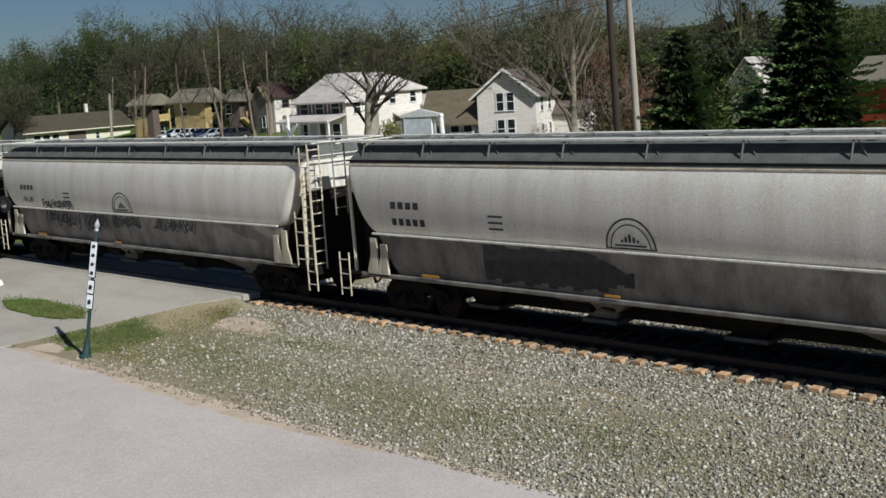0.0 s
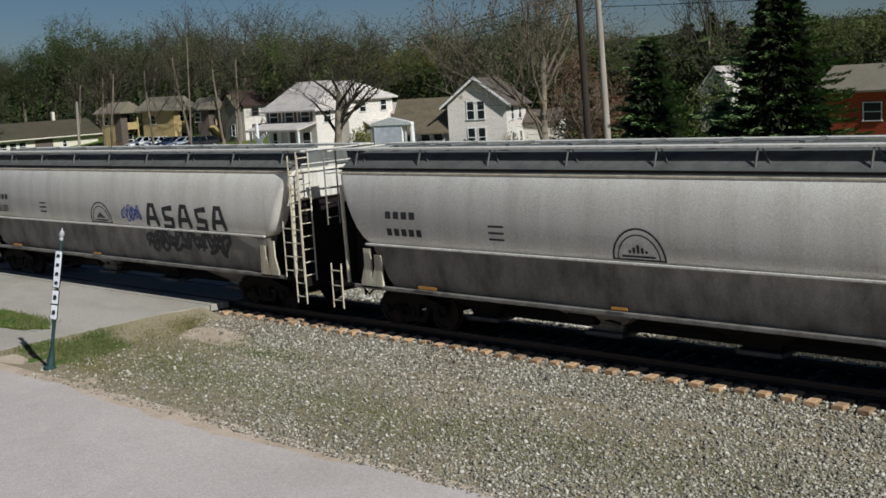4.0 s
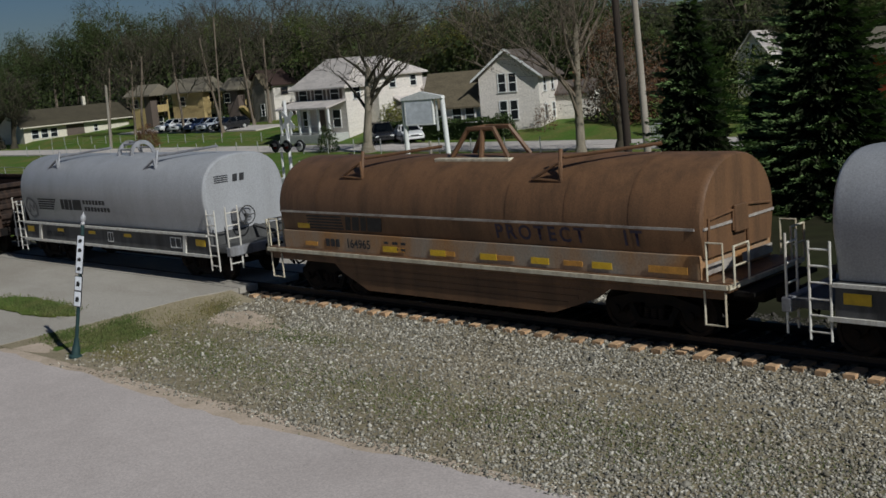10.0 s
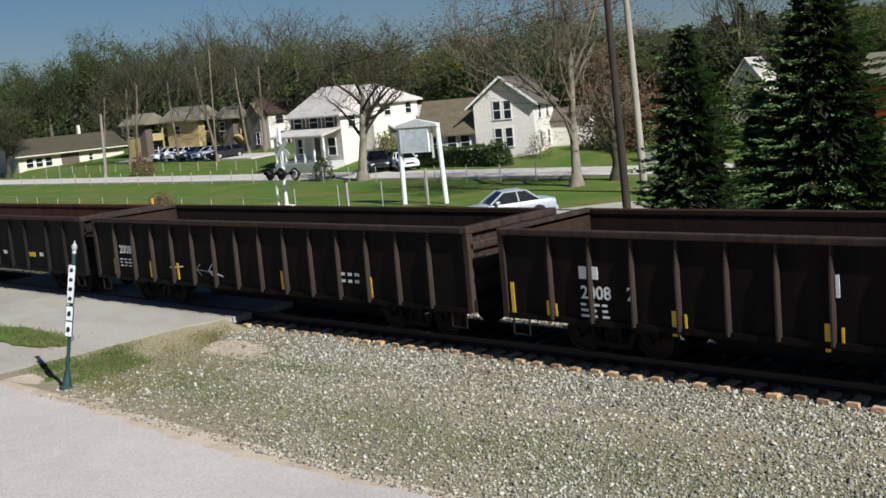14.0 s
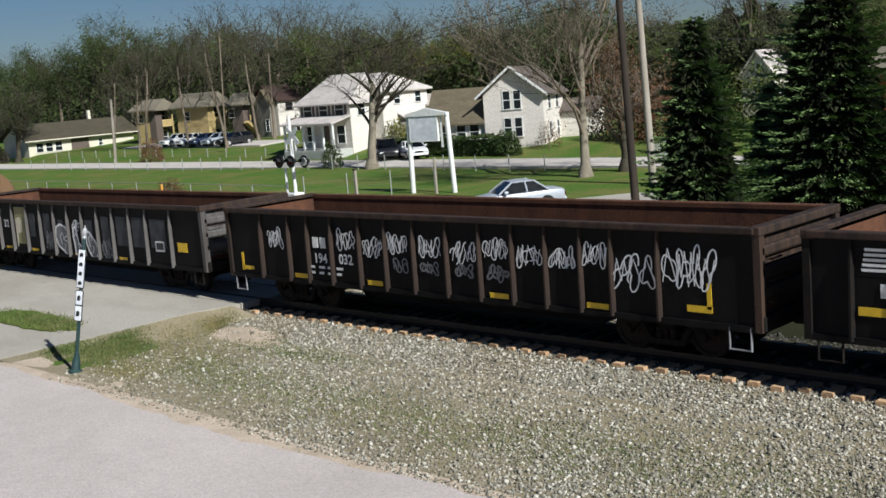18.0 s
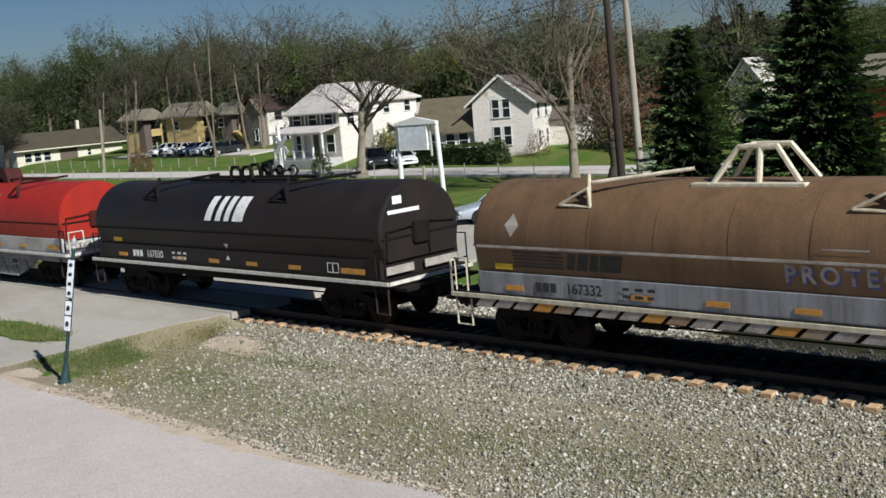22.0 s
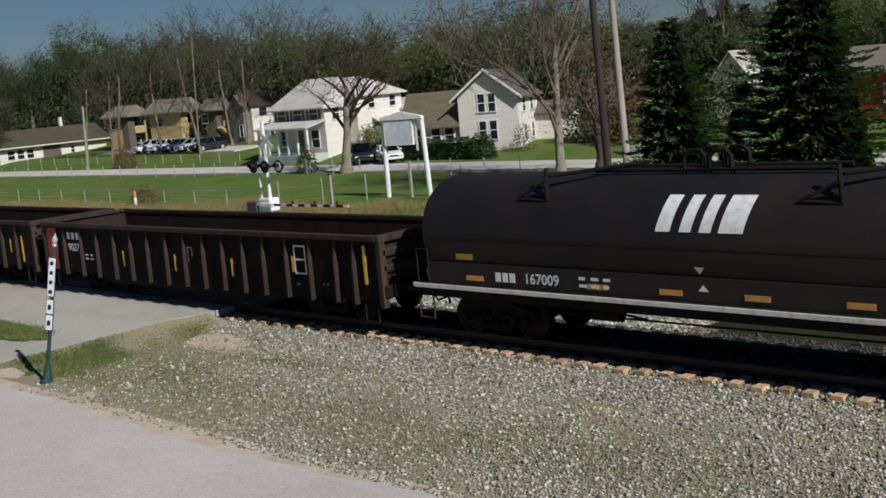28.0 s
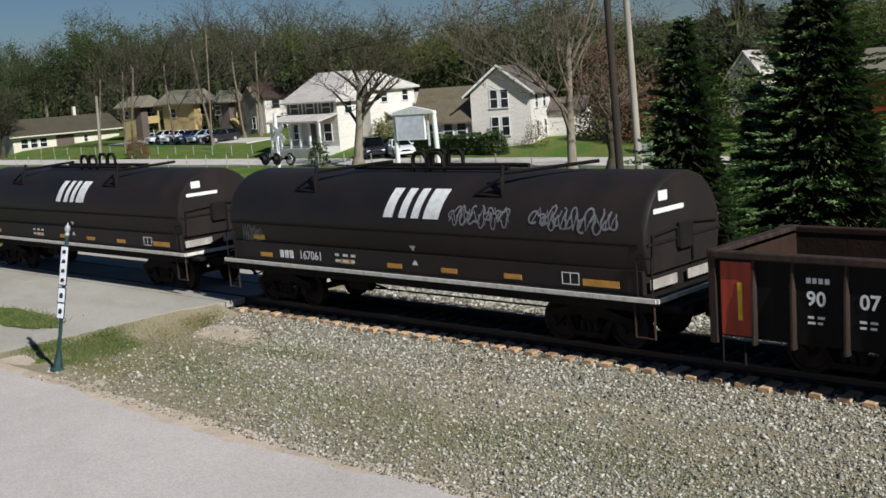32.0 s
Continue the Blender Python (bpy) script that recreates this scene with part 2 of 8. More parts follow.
# ---- mesh building ----
class Mesh:
    """Collects points and faces of one mesh."""

    def __init__(self):
        self.v, self.f = [], []

    def loft(self, rings, caps=True, closed=True):
        k, s = len(rings[0]), len(self.v)
        for r in rings:
            self.v += [tuple(p) for p in r]
        for i in range(len(rings) - 1):
            for j in range(k if closed else k - 1):
                a, b = s + i * k + j, s + i * k + (j + 1) % k
                self.f.append((a, b, b + k, a + k))
        if caps:
            self.f.append(tuple(range(s + k - 1, s - 1, -1)))
            self.f.append(tuple(range(s + (len(rings) - 1) * k, s + len(rings) * k)))
        return self

    def box(self, x0, x1, y0, y1, z0, z1, c=0.0):
        if c <= 0:
            return self.loft([[(x0, y0, z), (x1, y0, z), (x1, y1, z), (x0, y1, z)] for z in (z0, z1)])

        def ring(z, e):
            a, b, d, g = x0 + e, x1 - e, y0 + e, y1 - e
            return [(a + c, d, z), (b - c, d, z), (b, d + c, z), (b, g - c, z), (b - c, g, z), (a + c, g, z), (a, g - c, z), (a, d + c, z)]
        return self.loft([ring(z0, c * 0.6), ring(z0 + c, 0), ring(z1 - c, 0), ring(z1, c * 0.6)])

    def tube(self, p, q, r, r2=None, n=8, caps=True):
        p, q = Vector(p), Vector(q)
        d = (q - p).normalized()
        u = d.orthogonal().normalized()
        w = d.cross(u)
        r2 = r if r2 is None else r2
        ring = lambda o, e: [tuple(o + (u * math.cos(2 * math.pi * i / n) + w * math.sin(2 * math.pi * i / n)) * e) for i in range(n)]
        return self.loft([ring(p, r), ring(q, r2)], caps)

    def bent(self, pts, r, n=6):
        """One connected pipe through the points."""
        p = [Vector(q) for q in pts]
        seg = [(b - a).normalized() for a, b in zip(p, p[1:])]
        u = seg[0].orthogonal().normalized()
        rings = []
        for i, q in enumerate(p):
            d0, d1 = seg[max(i - 1, 0)], seg[min(i, len(seg) - 1)]
            d = d0 + d1
            d = d.normalized() if d.length > 0.2 else d1
            u = (u - d * u.dot(d))
            u = u.normalized() if u.length > 0.05 else d.orthogonal().normalized()
            w = d.cross(u)
            k = 1 / max(0.5, d.dot(d1))
            rings.append([tuple(q + (u * math.cos(2 * math.pi * j / n) + w * math.sin(2 * math.pi * j / n)) * r * (1 + (k - 1) * 0.5)) for j in range(n)])
        return self.loft(rings)

    def quad(self, *p):
        s = len(self.v)
        self.v += [tuple(a) for a in p]
        self.f.append(tuple(range(s, s + len(p))))
        return self

    def wheel(self, x, y, z, r, w, n=24):
        """A railway wheel round the y axis, tread and flange."""
        prof = [(0.05, w * 0.7), (r * 0.3, w * 0.8), (r * 0.34, w * 0.45), (r * 0.8, w * 0.4), (r * 0.84, w * 0.62), (r, w * 0.6), (r, -w * 0.3), (r + 0.025, -w * 0.35), (r + 0.025, -w * 0.6), (r * 0.84, -w * 0.6), (r * 0.8, -w * 0.2), (0.05, -w * 0.2)]
        sign = 1 if y > 0 else -1
        rings = [[(x + a * math.cos(2 * math.pi * i / n), y + sign * h, z + a * math.sin(2 * math.pi * i / n)) for i in range(n)] for a, h in prof]
        return self.loft(rings)

    def data(self, name, mat, smooth=30.5):
        me = bpy.data.meshes.new(name)
        me.from_pydata(self.v, [], self.f)
        me.update()
        bm = bmesh.new()
        bm.from_mesh(me)
        bmesh.ops.recalc_face_normals(bm, faces=bm.faces)
        bm.to_mesh(me)
        bm.free()
        for m in (mat if isinstance(mat, (list, tuple)) else [mat]):
            me.materials.append(m)
        if smooth:
            me.shade_smooth()
            me.set_sharp_from_angle(angle=radians(smooth))
        return me


def part(name, mesh, mat, parent=None, label="", smooth=30.5, at=None):
    me = mesh if isinstance(mesh, bpy.types.Mesh) else mesh.data(name, mat, smooth)
    ob = new(name, me)
    ob.parent = parent
    if at:
        ob.location = at
    return tagged(ob, label)


def thing(name, label, category, group="", at=(0, 0, 0), turn=0, kind=""):
    ob = new(name)
    ob.empty_display_size = 0.3
    ob.location = at
    ob.rotation_euler = (0, 0, radians(turn))
    return tagged(ob, label, category, group, kind)


def fast(name, verts, faces, mat, smooth=False):
    """A large mesh straight from arrays, all faces alike."""
    me = bpy.data.meshes.new(name)
    verts, faces = np.asarray(verts, np.float32), np.asarray(faces, np.int32)
    me.vertices.add(len(verts))
    me.vertices.foreach_set("co", verts.ravel())
    k = faces.shape[1]
    me.loops.add(faces.size)
    me.loops.foreach_set("vertex_index", faces.ravel())
    me.polygons.add(len(faces))
    me.polygons.foreach_set("loop_start", np.arange(len(faces), dtype=np.int32) * k)
    me.update(calc_edges=True)
    me.materials.append(mat)
    if smooth:
        me.shade_smooth()
    return new(name, me)


def letters(text, size, space=1.0):
    """The built-in font as a flat mesh in x and y, centred."""
    cu = bpy.data.curves.new("letters", "FONT")
    cu.body, cu.size, cu.align_x, cu.align_y, cu.offset = text, size, "CENTER", "CENTER", size * 0.022
    cu.resolution_u, cu.space_character = 3, space
    ob = bpy.data.objects.new("letters", cu)
    scene.collection.objects.link(ob)
    me = bpy.data.meshes.new_from_object(ob)
    bpy.data.objects.remove(ob)
    return me


def painted(name, text, size, x, z, y, mat, parent, label, space=1.0, lean=0.0):
    """Stencilled numbers on a side that faces -y, or leans in downwards."""
    me = letters(text, size, space)
    me.transform(Matrix(((1, 0, 0, 0), (0, 1, 0, 0), (0, lean, 1, 0), (0, 0, 0, 1))))
    me.transform(Matrix.Translation((x, y, z)) @ Matrix.Rotation(radians(90), 4, "X"))
    me.materials.append(mat)
    return part(name, me, mat, parent, label)


def bars(name, x, z, y, w, h, rows, cols, mat, parent, label="small unreadable stencil mark", seed=1):
    """Writing too small to read: plain bars."""
    rnd = random.Random(seed)
    for r in range(rows):
        zz = z + h / 2 - (r + 0.5) * h / rows
        for c in range(cols):
            x0 = x - w / 2 + c * w / cols
            x1 = x0 + w / cols * rnd.uniform(0.45, 0.8)
            t = h / rows * 0.22
            part(name, Mesh().quad((x0, y, zz - t), (x1, y, zz - t), (x1, y, zz + t), (x0, y, zz + t)), mat, parent, label, 0)


def ribbon(m, pts, t, place):
    """A brush stroke of width t through 2D points, laid on a surface by place(x, z), mitred at its bends."""
    p = [pts[0]]
    for (a, b), (c, d) in zip(pts, pts[1:]):
        k = max(1, math.ceil(abs(d - b) / 0.14))
        p += [(a + (c - a) * i / k, b + (d - b) * i / k) for i in range(1, k + 1)]
    n = []
    for (a, b), (c, d) in zip(p, p[1:]):
        ln = math.hypot(c - a, d - b) or 1
        n.append((-(d - b) / ln, (c - a) / ln))
    off = []
    for i in range(len(p)):
        u, v = n[max(i - 1, 0)], n[min(i, len(n) - 1)]
        x, z = u[0] + v[0], u[1] + v[1]
        ln = math.hypot(x, z)
        if ln < 0.5:
            x, z, ln = v[0], v[1], 1
        off.append((x / ln * t / 2, z / ln * t / 2))
    s, base = len(m.v), 0.0006 * (len(m.f) // 3 % 40)
    for j, (a, b) in enumerate(p):
        for side in (1, -1):
            x, y, z = place(a + side * off[j][0], b + side * off[j][1])
            m.v.append((x, y - base - 0.0002 * j, z))
    m.f += [(s + 2 * j, s + 2 * j + 2, s + 2 * j + 3, s + 2 * j + 1) for j in range(len(n))]


def block(m, x, w, z0, z1, place, lean=0.3, n=3):
    """A plain slanted block laid on a surface."""
    for k in range(n):
        a, b = z0 + (z1 - z0) * k / n, z0 + (z1 - z0) * (k + 1) / n
        m.quad(place(x + (a - z0) * lean, a), place(x + w + (a - z0) * lean, a), place(x + w + (b - z0) * lean, b), place(x + (b - z0) * lean, b))


def arc(m, x, z, rx, rz, a0, a1, t, place, n=28):
    """A smooth sprayed arc from angle a0 to a1 in degrees."""
    wave = lambda a: 1 + 0.1 * math.sin(3 * a + x * 5)
    s = len(m.v)
    for k in range(n + 1):
        a = radians(a0 + (a1 - a0) * k / n)
        for d in (-t / 2, t / 2):
            px, py, pz = place(x + (rx * wave(a) + d) * math.cos(a), z + (rz * wave(a + 1) + d) * math.sin(a))
            m.v.append((px, py - 0.014, pz))
    m.f += [(s + 2 * k, s + 2 * k + 2, s + 2 * k + 3, s + 2 * k + 1) for k in range(n)]


def graffiti(x, z, w, h, place, mat, parent, seed, glyphs=4, t=0.05, label="sprayed scribble of looping strokes"):
    """Each sprayed shape is a looping stroke with a jagged one across it."""
    rnd = random.Random(seed)
    for g in range(glyphs):
        m = Mesh()
        cx, gw = x - w / 2 + (g + 0.5) * w / glyphs, w / glyphs * 0.62
        a0, turns, lean = rnd.uniform(0, 6.28), rnd.uniform(0.7, 1.3), rnd.uniform(-0.15, 0.3)
        k1, k2, ph = rnd.choice((2, 3)), rnd.uniform(0.25, 0.5), rnd.uniform(0, 6.28)
        pts = []
        for i in range(27):
            a = a0 + turns * 2 * math.pi * i / 26
            r = 0.72 + k2 * math.sin(a * k1 + ph)
            zz = h / 2 * r * math.sin(a) * 1.15
            pts.append((cx + gw * r * math.cos(a) + lean * zz, z + zz))
        ribbon(m, pts, t * rnd.uniform(0.8, 1.1), place)
        n = rnd.choice((3, 4, 5))
        ribbon(m, [(cx + gw * (-0.8 + 1.6 * i / (n - 1)) + rnd.uniform(-0.03, 0.03), z + h * (0.5 if i % 2 else -0.45) * rnd.uniform(0.5, 1.1)) for i in range(n)], t * 0.75, place)
        part("graffiti", m, mat, parent, label, 0)


# ---- the train: places along the track ----
TRACK_Y = 19.83


def run(t):
    """Metres that the train has rolled along the track, from its place at 16 s."""
    u = (t - 16.0) / 16.0
    return 168.408 * u + 0.27 * u * u


WHEEL_R = 0.457
CARS, WHEELSETS = [], []


def truck_meshes():
    m = Mesh()
    for s in (-1, 1):
        y0, y1 = s * 0.93, s * 1.07
        a, b = min(y0, y1), max(y0, y1)
        prof = [(-1.15, 0.5), (-1.12, 0.68), (-0.62, 0.8), (-0.35, 0.9), (0.35, 0.9), (0.62, 0.8), (1.12, 0.68), (1.15, 0.5), (1.0, 0.44), (0.78, 0.44), (0.62, 0.6), (0.36, 0.66), (-0.36, 0.66), (-0.62, 0.6), (-0.78, 0.44), (-1.0, 0.44)]
        m.loft([[(x, y, z) for x, z in prof] for y in (a, b)])
        low = [(-0.62, 0.56), (-0.42, 0.2), (0.42, 0.2), (0.62, 0.56), (0.5, 0.6), (0.34, 0.32), (-0.34, 0.32), (-0.5, 0.6)]
        m.loft([[(x, y, z) for x, z in low] for y in (a + 0.02, b - 0.02)])
        for x in (-0.89, 0.89):
            m.tube((x, s * 0.96, WHEEL_R), (x, s * 1.13, WHEEL_R), 0.11, n=12)
            m.box(x - 0.13, x + 0.13, min(s * 0.93, s * 1.06), max(s * 0.93, s * 1.06), 0.42, 0.64, 0.02)
    m.box(-0.22, 0.22, -1.02, 1.02, 0.5, 0.78, 0.03)
    m.tube((0, 0, 0.75), (0, 0, 0.98), 0.2, n=12)
    frame_me = m.data("truck", M_UNDER)
    rings = [(0.075 if k % 2 else 0.058, 0.335 + k * 0.0225) for k in range(11)]
    spring_me = Mesh().loft([[(r * math.cos(a * 0.6283), r * math.sin(a * 0.6283), z) for a in range(10)] for r, z in rings]).data("spring", M_WHEEL)
    m = Mesh()
    m.tube((0, -0.95, 0), (0, 0.95, 0), 0.085, n=12)
    for s in (-1, 1):
        m.wheel(0, s * 0.755, 0, WHEEL_R, 0.14)
    return frame_me, spring_me, m.data("wheelset", M_WHEEL, 30)


TRUCK = truck_meshes()


def truck(car, x):
    fr = part("truck", TRUCK[0], None, car, at=(x, 0, 0))
    for s in (-1, 1):
        for sx in (-0.17, 0, 0.17):
            part("spring", TRUCK[1], None, fr, at=(sx, s, 0))
    for dx in (-0.89, 0.89):
        w = part("wheelset", TRUCK[2], None, fr, at=(dx, 0, WHEEL_R))
        WHEELSETS.append((w, dx))


def coupler(car, x, s, reach):
    """Draft gear, coupler and knuckle at the end x, pointing along s."""
    m = Mesh()
    m.box(min(x, x + s * 0.25), max(x, x + s * 0.25), -0.25, 0.25, 0.7, 1.05, 0.03)
    a, b = x + s * 0.25, x + s * reach
    m.box(min(a, b), max(a, b), -0.08, 0.08, 0.78, 0.94, 0.02)
    m.box(min(b - s * 0.22, b), max(b - s * 0.22, b), -0.18, 0.12, 0.72, 1.0, 0.05)
    part("coupler", m, M_UNDER, car)
    h = Mesh()
    h.bent([(x + s * 0.2, 0.3, 0.75), (x + s * 0.45, 0.28, 0.5), (b - s * 0.05, 0.22, 0.42), (b, 0.15, 0.55)], 0.028)
    part("brake_hose", h, M_UNDER, car)


def ladder(name, car, x, y, z0, z1, w, mat, along="x", rungs=6, r=0.02, label=""):
    m = Mesh()
    p = (lambda u, z: (x + u, y, z)) if along == "x" else (lambda u, z: (x, y + u, z))
    for u in (-w / 2, w / 2):
        m.tube(p(u, z0), p(u, z1), r * 1.25)
    for i in range(rungs):
        z = z0 + (i + 0.5) * (z1 - z0) / rungs
        m.tube(p(-w / 2, z), p(w / 2, z), r)
    return part(name, m, mat, car, label)


def stirrup(car, x, y, z0, z1, mat, w=0.45):
    m = Mesh()
    m.bent([(x - w / 2, y, z1), (x - w / 2, y, z0), (x + w / 2, y, z0), (x + w / 2, y, z1)], 0.022)
    return part("stirrup_step", m, mat, car)


def brake_wheel(car, x, y, z, mat, r=0.28):
    m = Mesh()
    n = 18
    ring = [(x, y + r * math.cos(2 * math.pi * i / n), z + r * math.sin(2 * math.pi * i / n)) for i in range(n + 1)]
    m.bent(ring, 0.02)
    for i in range(0, n, 6):
        m.tube((x, y, z), ring[i], 0.016)
    m.tube((x - 0.12, y, z), (x + 0.03, y, z), 0.05)
    return part("brake_wheel", m, mat, car)


def plate(name, car, x, z, y, w, h, mat, label="", t=0.012):
    return part(name, Mesh().box(x - w / 2, x + w / 2, y - t, y, z - h / 2, z + h / 2), mat, car, label, 0)


def railcar(name, label, group, centre):
    car = thing(name, label, "freight car", group)
    CARS.append((car, centre))
    return car


def underbody(car, L, reach, tank=0.5, deep=0.68):
    m = Mesh().box(-L / 2 + 0.2, L / 2 - 0.2, -0.32, 0.32, 0.68, 1.02, 0.03)
    if deep < 0.68:
        m = Mesh().loft([[(x, y, z) for x, z in ((-L / 2 + 0.2, 0.7), (-L / 2 + 3.6, 0.7), (-L / 2 + 4.4, deep), (L / 2 - 4.4, deep), (L / 2 - 3.6, 0.7), (L / 2 - 0.2, 0.7), (L / 2 - 0.2, 1.02), (-L / 2 + 0.2, 1.02))] for y in (-0.32, 0.32)])
    part("centre_sill", m, M_UNDER, car)
    part("air_reservoir", Mesh().tube((tank, 0.7, 0.72), (tank + 1.3, 0.7, 0.72), 0.2, n=14), M_UNDER, car)
    m = Mesh().bent([(-L / 2 + 2.2, -0.55, 0.6), (L / 2 - 2.2, -0.55, 0.62)], 0.025)
    m.bent([(-2.2, -0.5, 0.7), (-1.2, -0.9, 0.72)], 0.03)
    part("brake_rod", m, M_UNDER, car)
    part("brake_cylinder", Mesh().tube((-2.6, -0.75, 0.74), (-1.9, -0.75, 0.74), 0.16, n=14), M_UNDER, car)
    for s in (-1, 1):
        coupler(car, s * L / 2, s, reach)


def gondola(label, centre, L=16.35, zr=2.75, zb=0.82, ribs=14, mats=(M_GOND, M_RIB, M_RUST), strips=(), reach=0.58, number=None, red_end=False, brown_ends=True, belly=False, rib_x=None, deep=0.3):
    W = 3.1
    car = railcar("gondola_car", label, "gondola cars of the train", centre)
    body, ribm, inner = mats
    underbody(car, L, reach, 0.5, deep)
    for x in (-L / 2 + 2.35, L / 2 - 2.35):
        truck(car, x)
    part("floor", Mesh().box(-L / 2 + 0.1, L / 2 - 0.1, -W / 2 + 0.1, W / 2 - 0.1, 1.04, 1.12), inner, car)
    for s in (-1, 1):
        yo, yi = s * W / 2, s * (W / 2 - 0.045)
        sheet = Mesh()
        lo = [(-L / 2, zb + 0.12), (-L / 2 + 2.9, zb + 0.12), (-L / 2 + 4.0, zb - 0.1), (L / 2 - 4.0, zb - 0.1), (L / 2 - 2.9, zb + 0.12), (L / 2, zb + 0.12)] if belly else [(-L / 2, zb), (L / 2, zb)]
        ring = lo + [(L / 2, zr - 0.1), (-L / 2, zr - 0.1)]
        sheet.loft([[(x, y, z) for x, z in ring] for y in (min(yo, yi), max(yo, yi))])
        part("side_sheet", sheet, body, car)
        ly0, ly1 = sorted((s * (W / 2 - 0.05), s * (W / 2 - 0.08)))
        part("lining", Mesh().box(-L / 2 + 0.08, L / 2 - 0.08, ly0, ly1, 1.1, zr - 0.1), inner, car)
        y0, y1 = sorted((s * (W / 2 - 0.1), s * (W / 2 + 0.1)))
        part("top_chord", Mesh().box(-L / 2 - 0.02, L / 2 + 0.02, y0, y1, zr - 0.13, zr, 0.02), M_RIB if s < 0 else inner, car)
        sy0, sy1 = sorted((s * (W / 2 - 0.02), s * (W / 2 + 0.05)))
        if not belly:
            part("side_sill", Mesh().box(-L / 2, L / 2, sy0, sy1, zb - 0.03, zb + 0.09), body, car)
        rib = Mesh()
        d0, d1 = (0.12, 0.04)
        zt, zbm = zr - 0.13, zb + 0.02
        rib.loft([[(-0.045, s * (W / 2 - 0.01), zbm), (0.045, s * (W / 2 - 0.01), zbm), (0.022, s * (W / 2 + d0), zbm), (-0.022, s * (W / 2 + d0), zbm)],
                  [(-0.045, s * (W / 2 - 0.01), zt - 0.5), (0.045, s * (W / 2 - 0.01), zt - 0.5), (0.02, s * (W / 2 + 0.1), zt - 0.5), (-0.02, s * (W / 2 + 0.1), zt - 0.5)],
                  [(-0.04, s * (W / 2 - 0.01), zt), (0.04, s * (W / 2 - 0.01), zt), (0.02, s * (W / 2 + d1), zt), (-0.02, s * (W / 2 + d1), zt)]])
        me = rib.data("rib", ribm)
        for i in range(ribs):
            x = rib_x[i] if rib_x else -L / 2 + 1.15 + i * (L - 2.3) / (ribs - 1)
            part("rib", me, None, car, at=(x, 0, 0))
    for s in (-1, 1):
        xo, xi = s * L / 2, s * (L / 2 - 0.07)
        x0, x1 = sorted((xo, xi))
        em = inner if (s > 0 and brown_ends) else ribm
        end = part("end_sheet", Mesh().box(x0, x1, -W / 2 + 0.05, W / 2 - 0.05, 1.25, zr - 0.06), ribm, car)
        for z in (1.42, 1.8, 2.2):
            if z < zr - 0.3:
                a, b = sorted((xo, xo + s * 0.12))
                part("end_rib", Mesh().box(a, b, -W / 2 + 0.02, W / 2 - 0.02, z, z + 0.2, 0.04), ribm, end)
        a, b = sorted((xo - s * 0.1, xo + s * 0.14))
        part("end_chord", Mesh().box(a, b, -W / 2 - 0.08, W / 2 + 0.08, zr - 0.15, zr + 0.012, 0.02), M_RIB, car)
        part("end_lining", Mesh().box(*sorted((s * (L / 2 - 0.075), s * (L / 2 - 0.1))), -W / 2 + 0.09, W / 2 - 0.09, 1.1, zr - 0.07), inner, car)
        for t in (-1, 1):
            cx0, cx1 = sorted((xo - s * 0.02, xo + s * 0.12))
            cy0, cy1 = sorted((t * (W / 2 + 0.06), t * (W / 2 - 0.12)))
            part("corner_post", Mesh().box(cx0, cx1, cy0, cy1, zb - 0.02, zr - 0.12), ribm, car)
            stirrup(car, s * (L / 2 - 0.35), t * (W / 2 + 0.03), zb - 0.38, zb + 0.05, M_SILVER if t < 0 and number == "194 032" else M_UNDER)
        a, b = sorted((xo, xo + s * 0.16))
        part("end_sill", Mesh().box(a, b, -W / 2, W / 2, 0.8, 1.1, 0.03), M_UNDER, car)
        for k, z in enumerate((1.35, 1.75, 2.15)):
            if z < zr - 0.25:
                part("grab_iron", Mesh().bent([(xo + s * 0.12, -1.35, z), (xo + s * 0.2, -1.35, z), (xo + s * 0.2, -0.95, z), (xo + s * 0.12, -0.95, z)], 0.016), M_RIB, car)
    brake_wheel(car, L / 2 + 0.25, 0.55, zr - 0.55, M_RIB)
    y = -W / 2 - 0.012
    for x, z, h, w in strips:
        plate("reflector_strip", car, x, z, y, w, h, M_YELLOW, "faded yellow reflector strip")
    if red_end:
        plate("red_panel", car, -L / 2 + 0.42, (zb + zr) / 2 - 0.02, y + 0.004, 0.62, zr - zb - 0.35, M_REDPANEL, "worn red painted panel")
        plate("reflector_strip", car, -L / 2 + 0.5, 1.4, y - 0.012, 0.09, 0.7, M_YELLOW, "faded yellow reflector strip")
    return car


def loop_of(xe, w, z, r):
    """A rounded rectangle, half length xe and half width w."""
    out = []
    for sx, sy, a0 in ((1, 1, 0), (-1, 1, 90), (-1, -1, 180), (1, -1, 270)):
        for k in range(5):
            a = radians(a0 + 22.5 * k)
            out.append((sx * (xe - r) + r * math.cos(a), sy * (w - r) + r * math.sin(a), z))
    return out


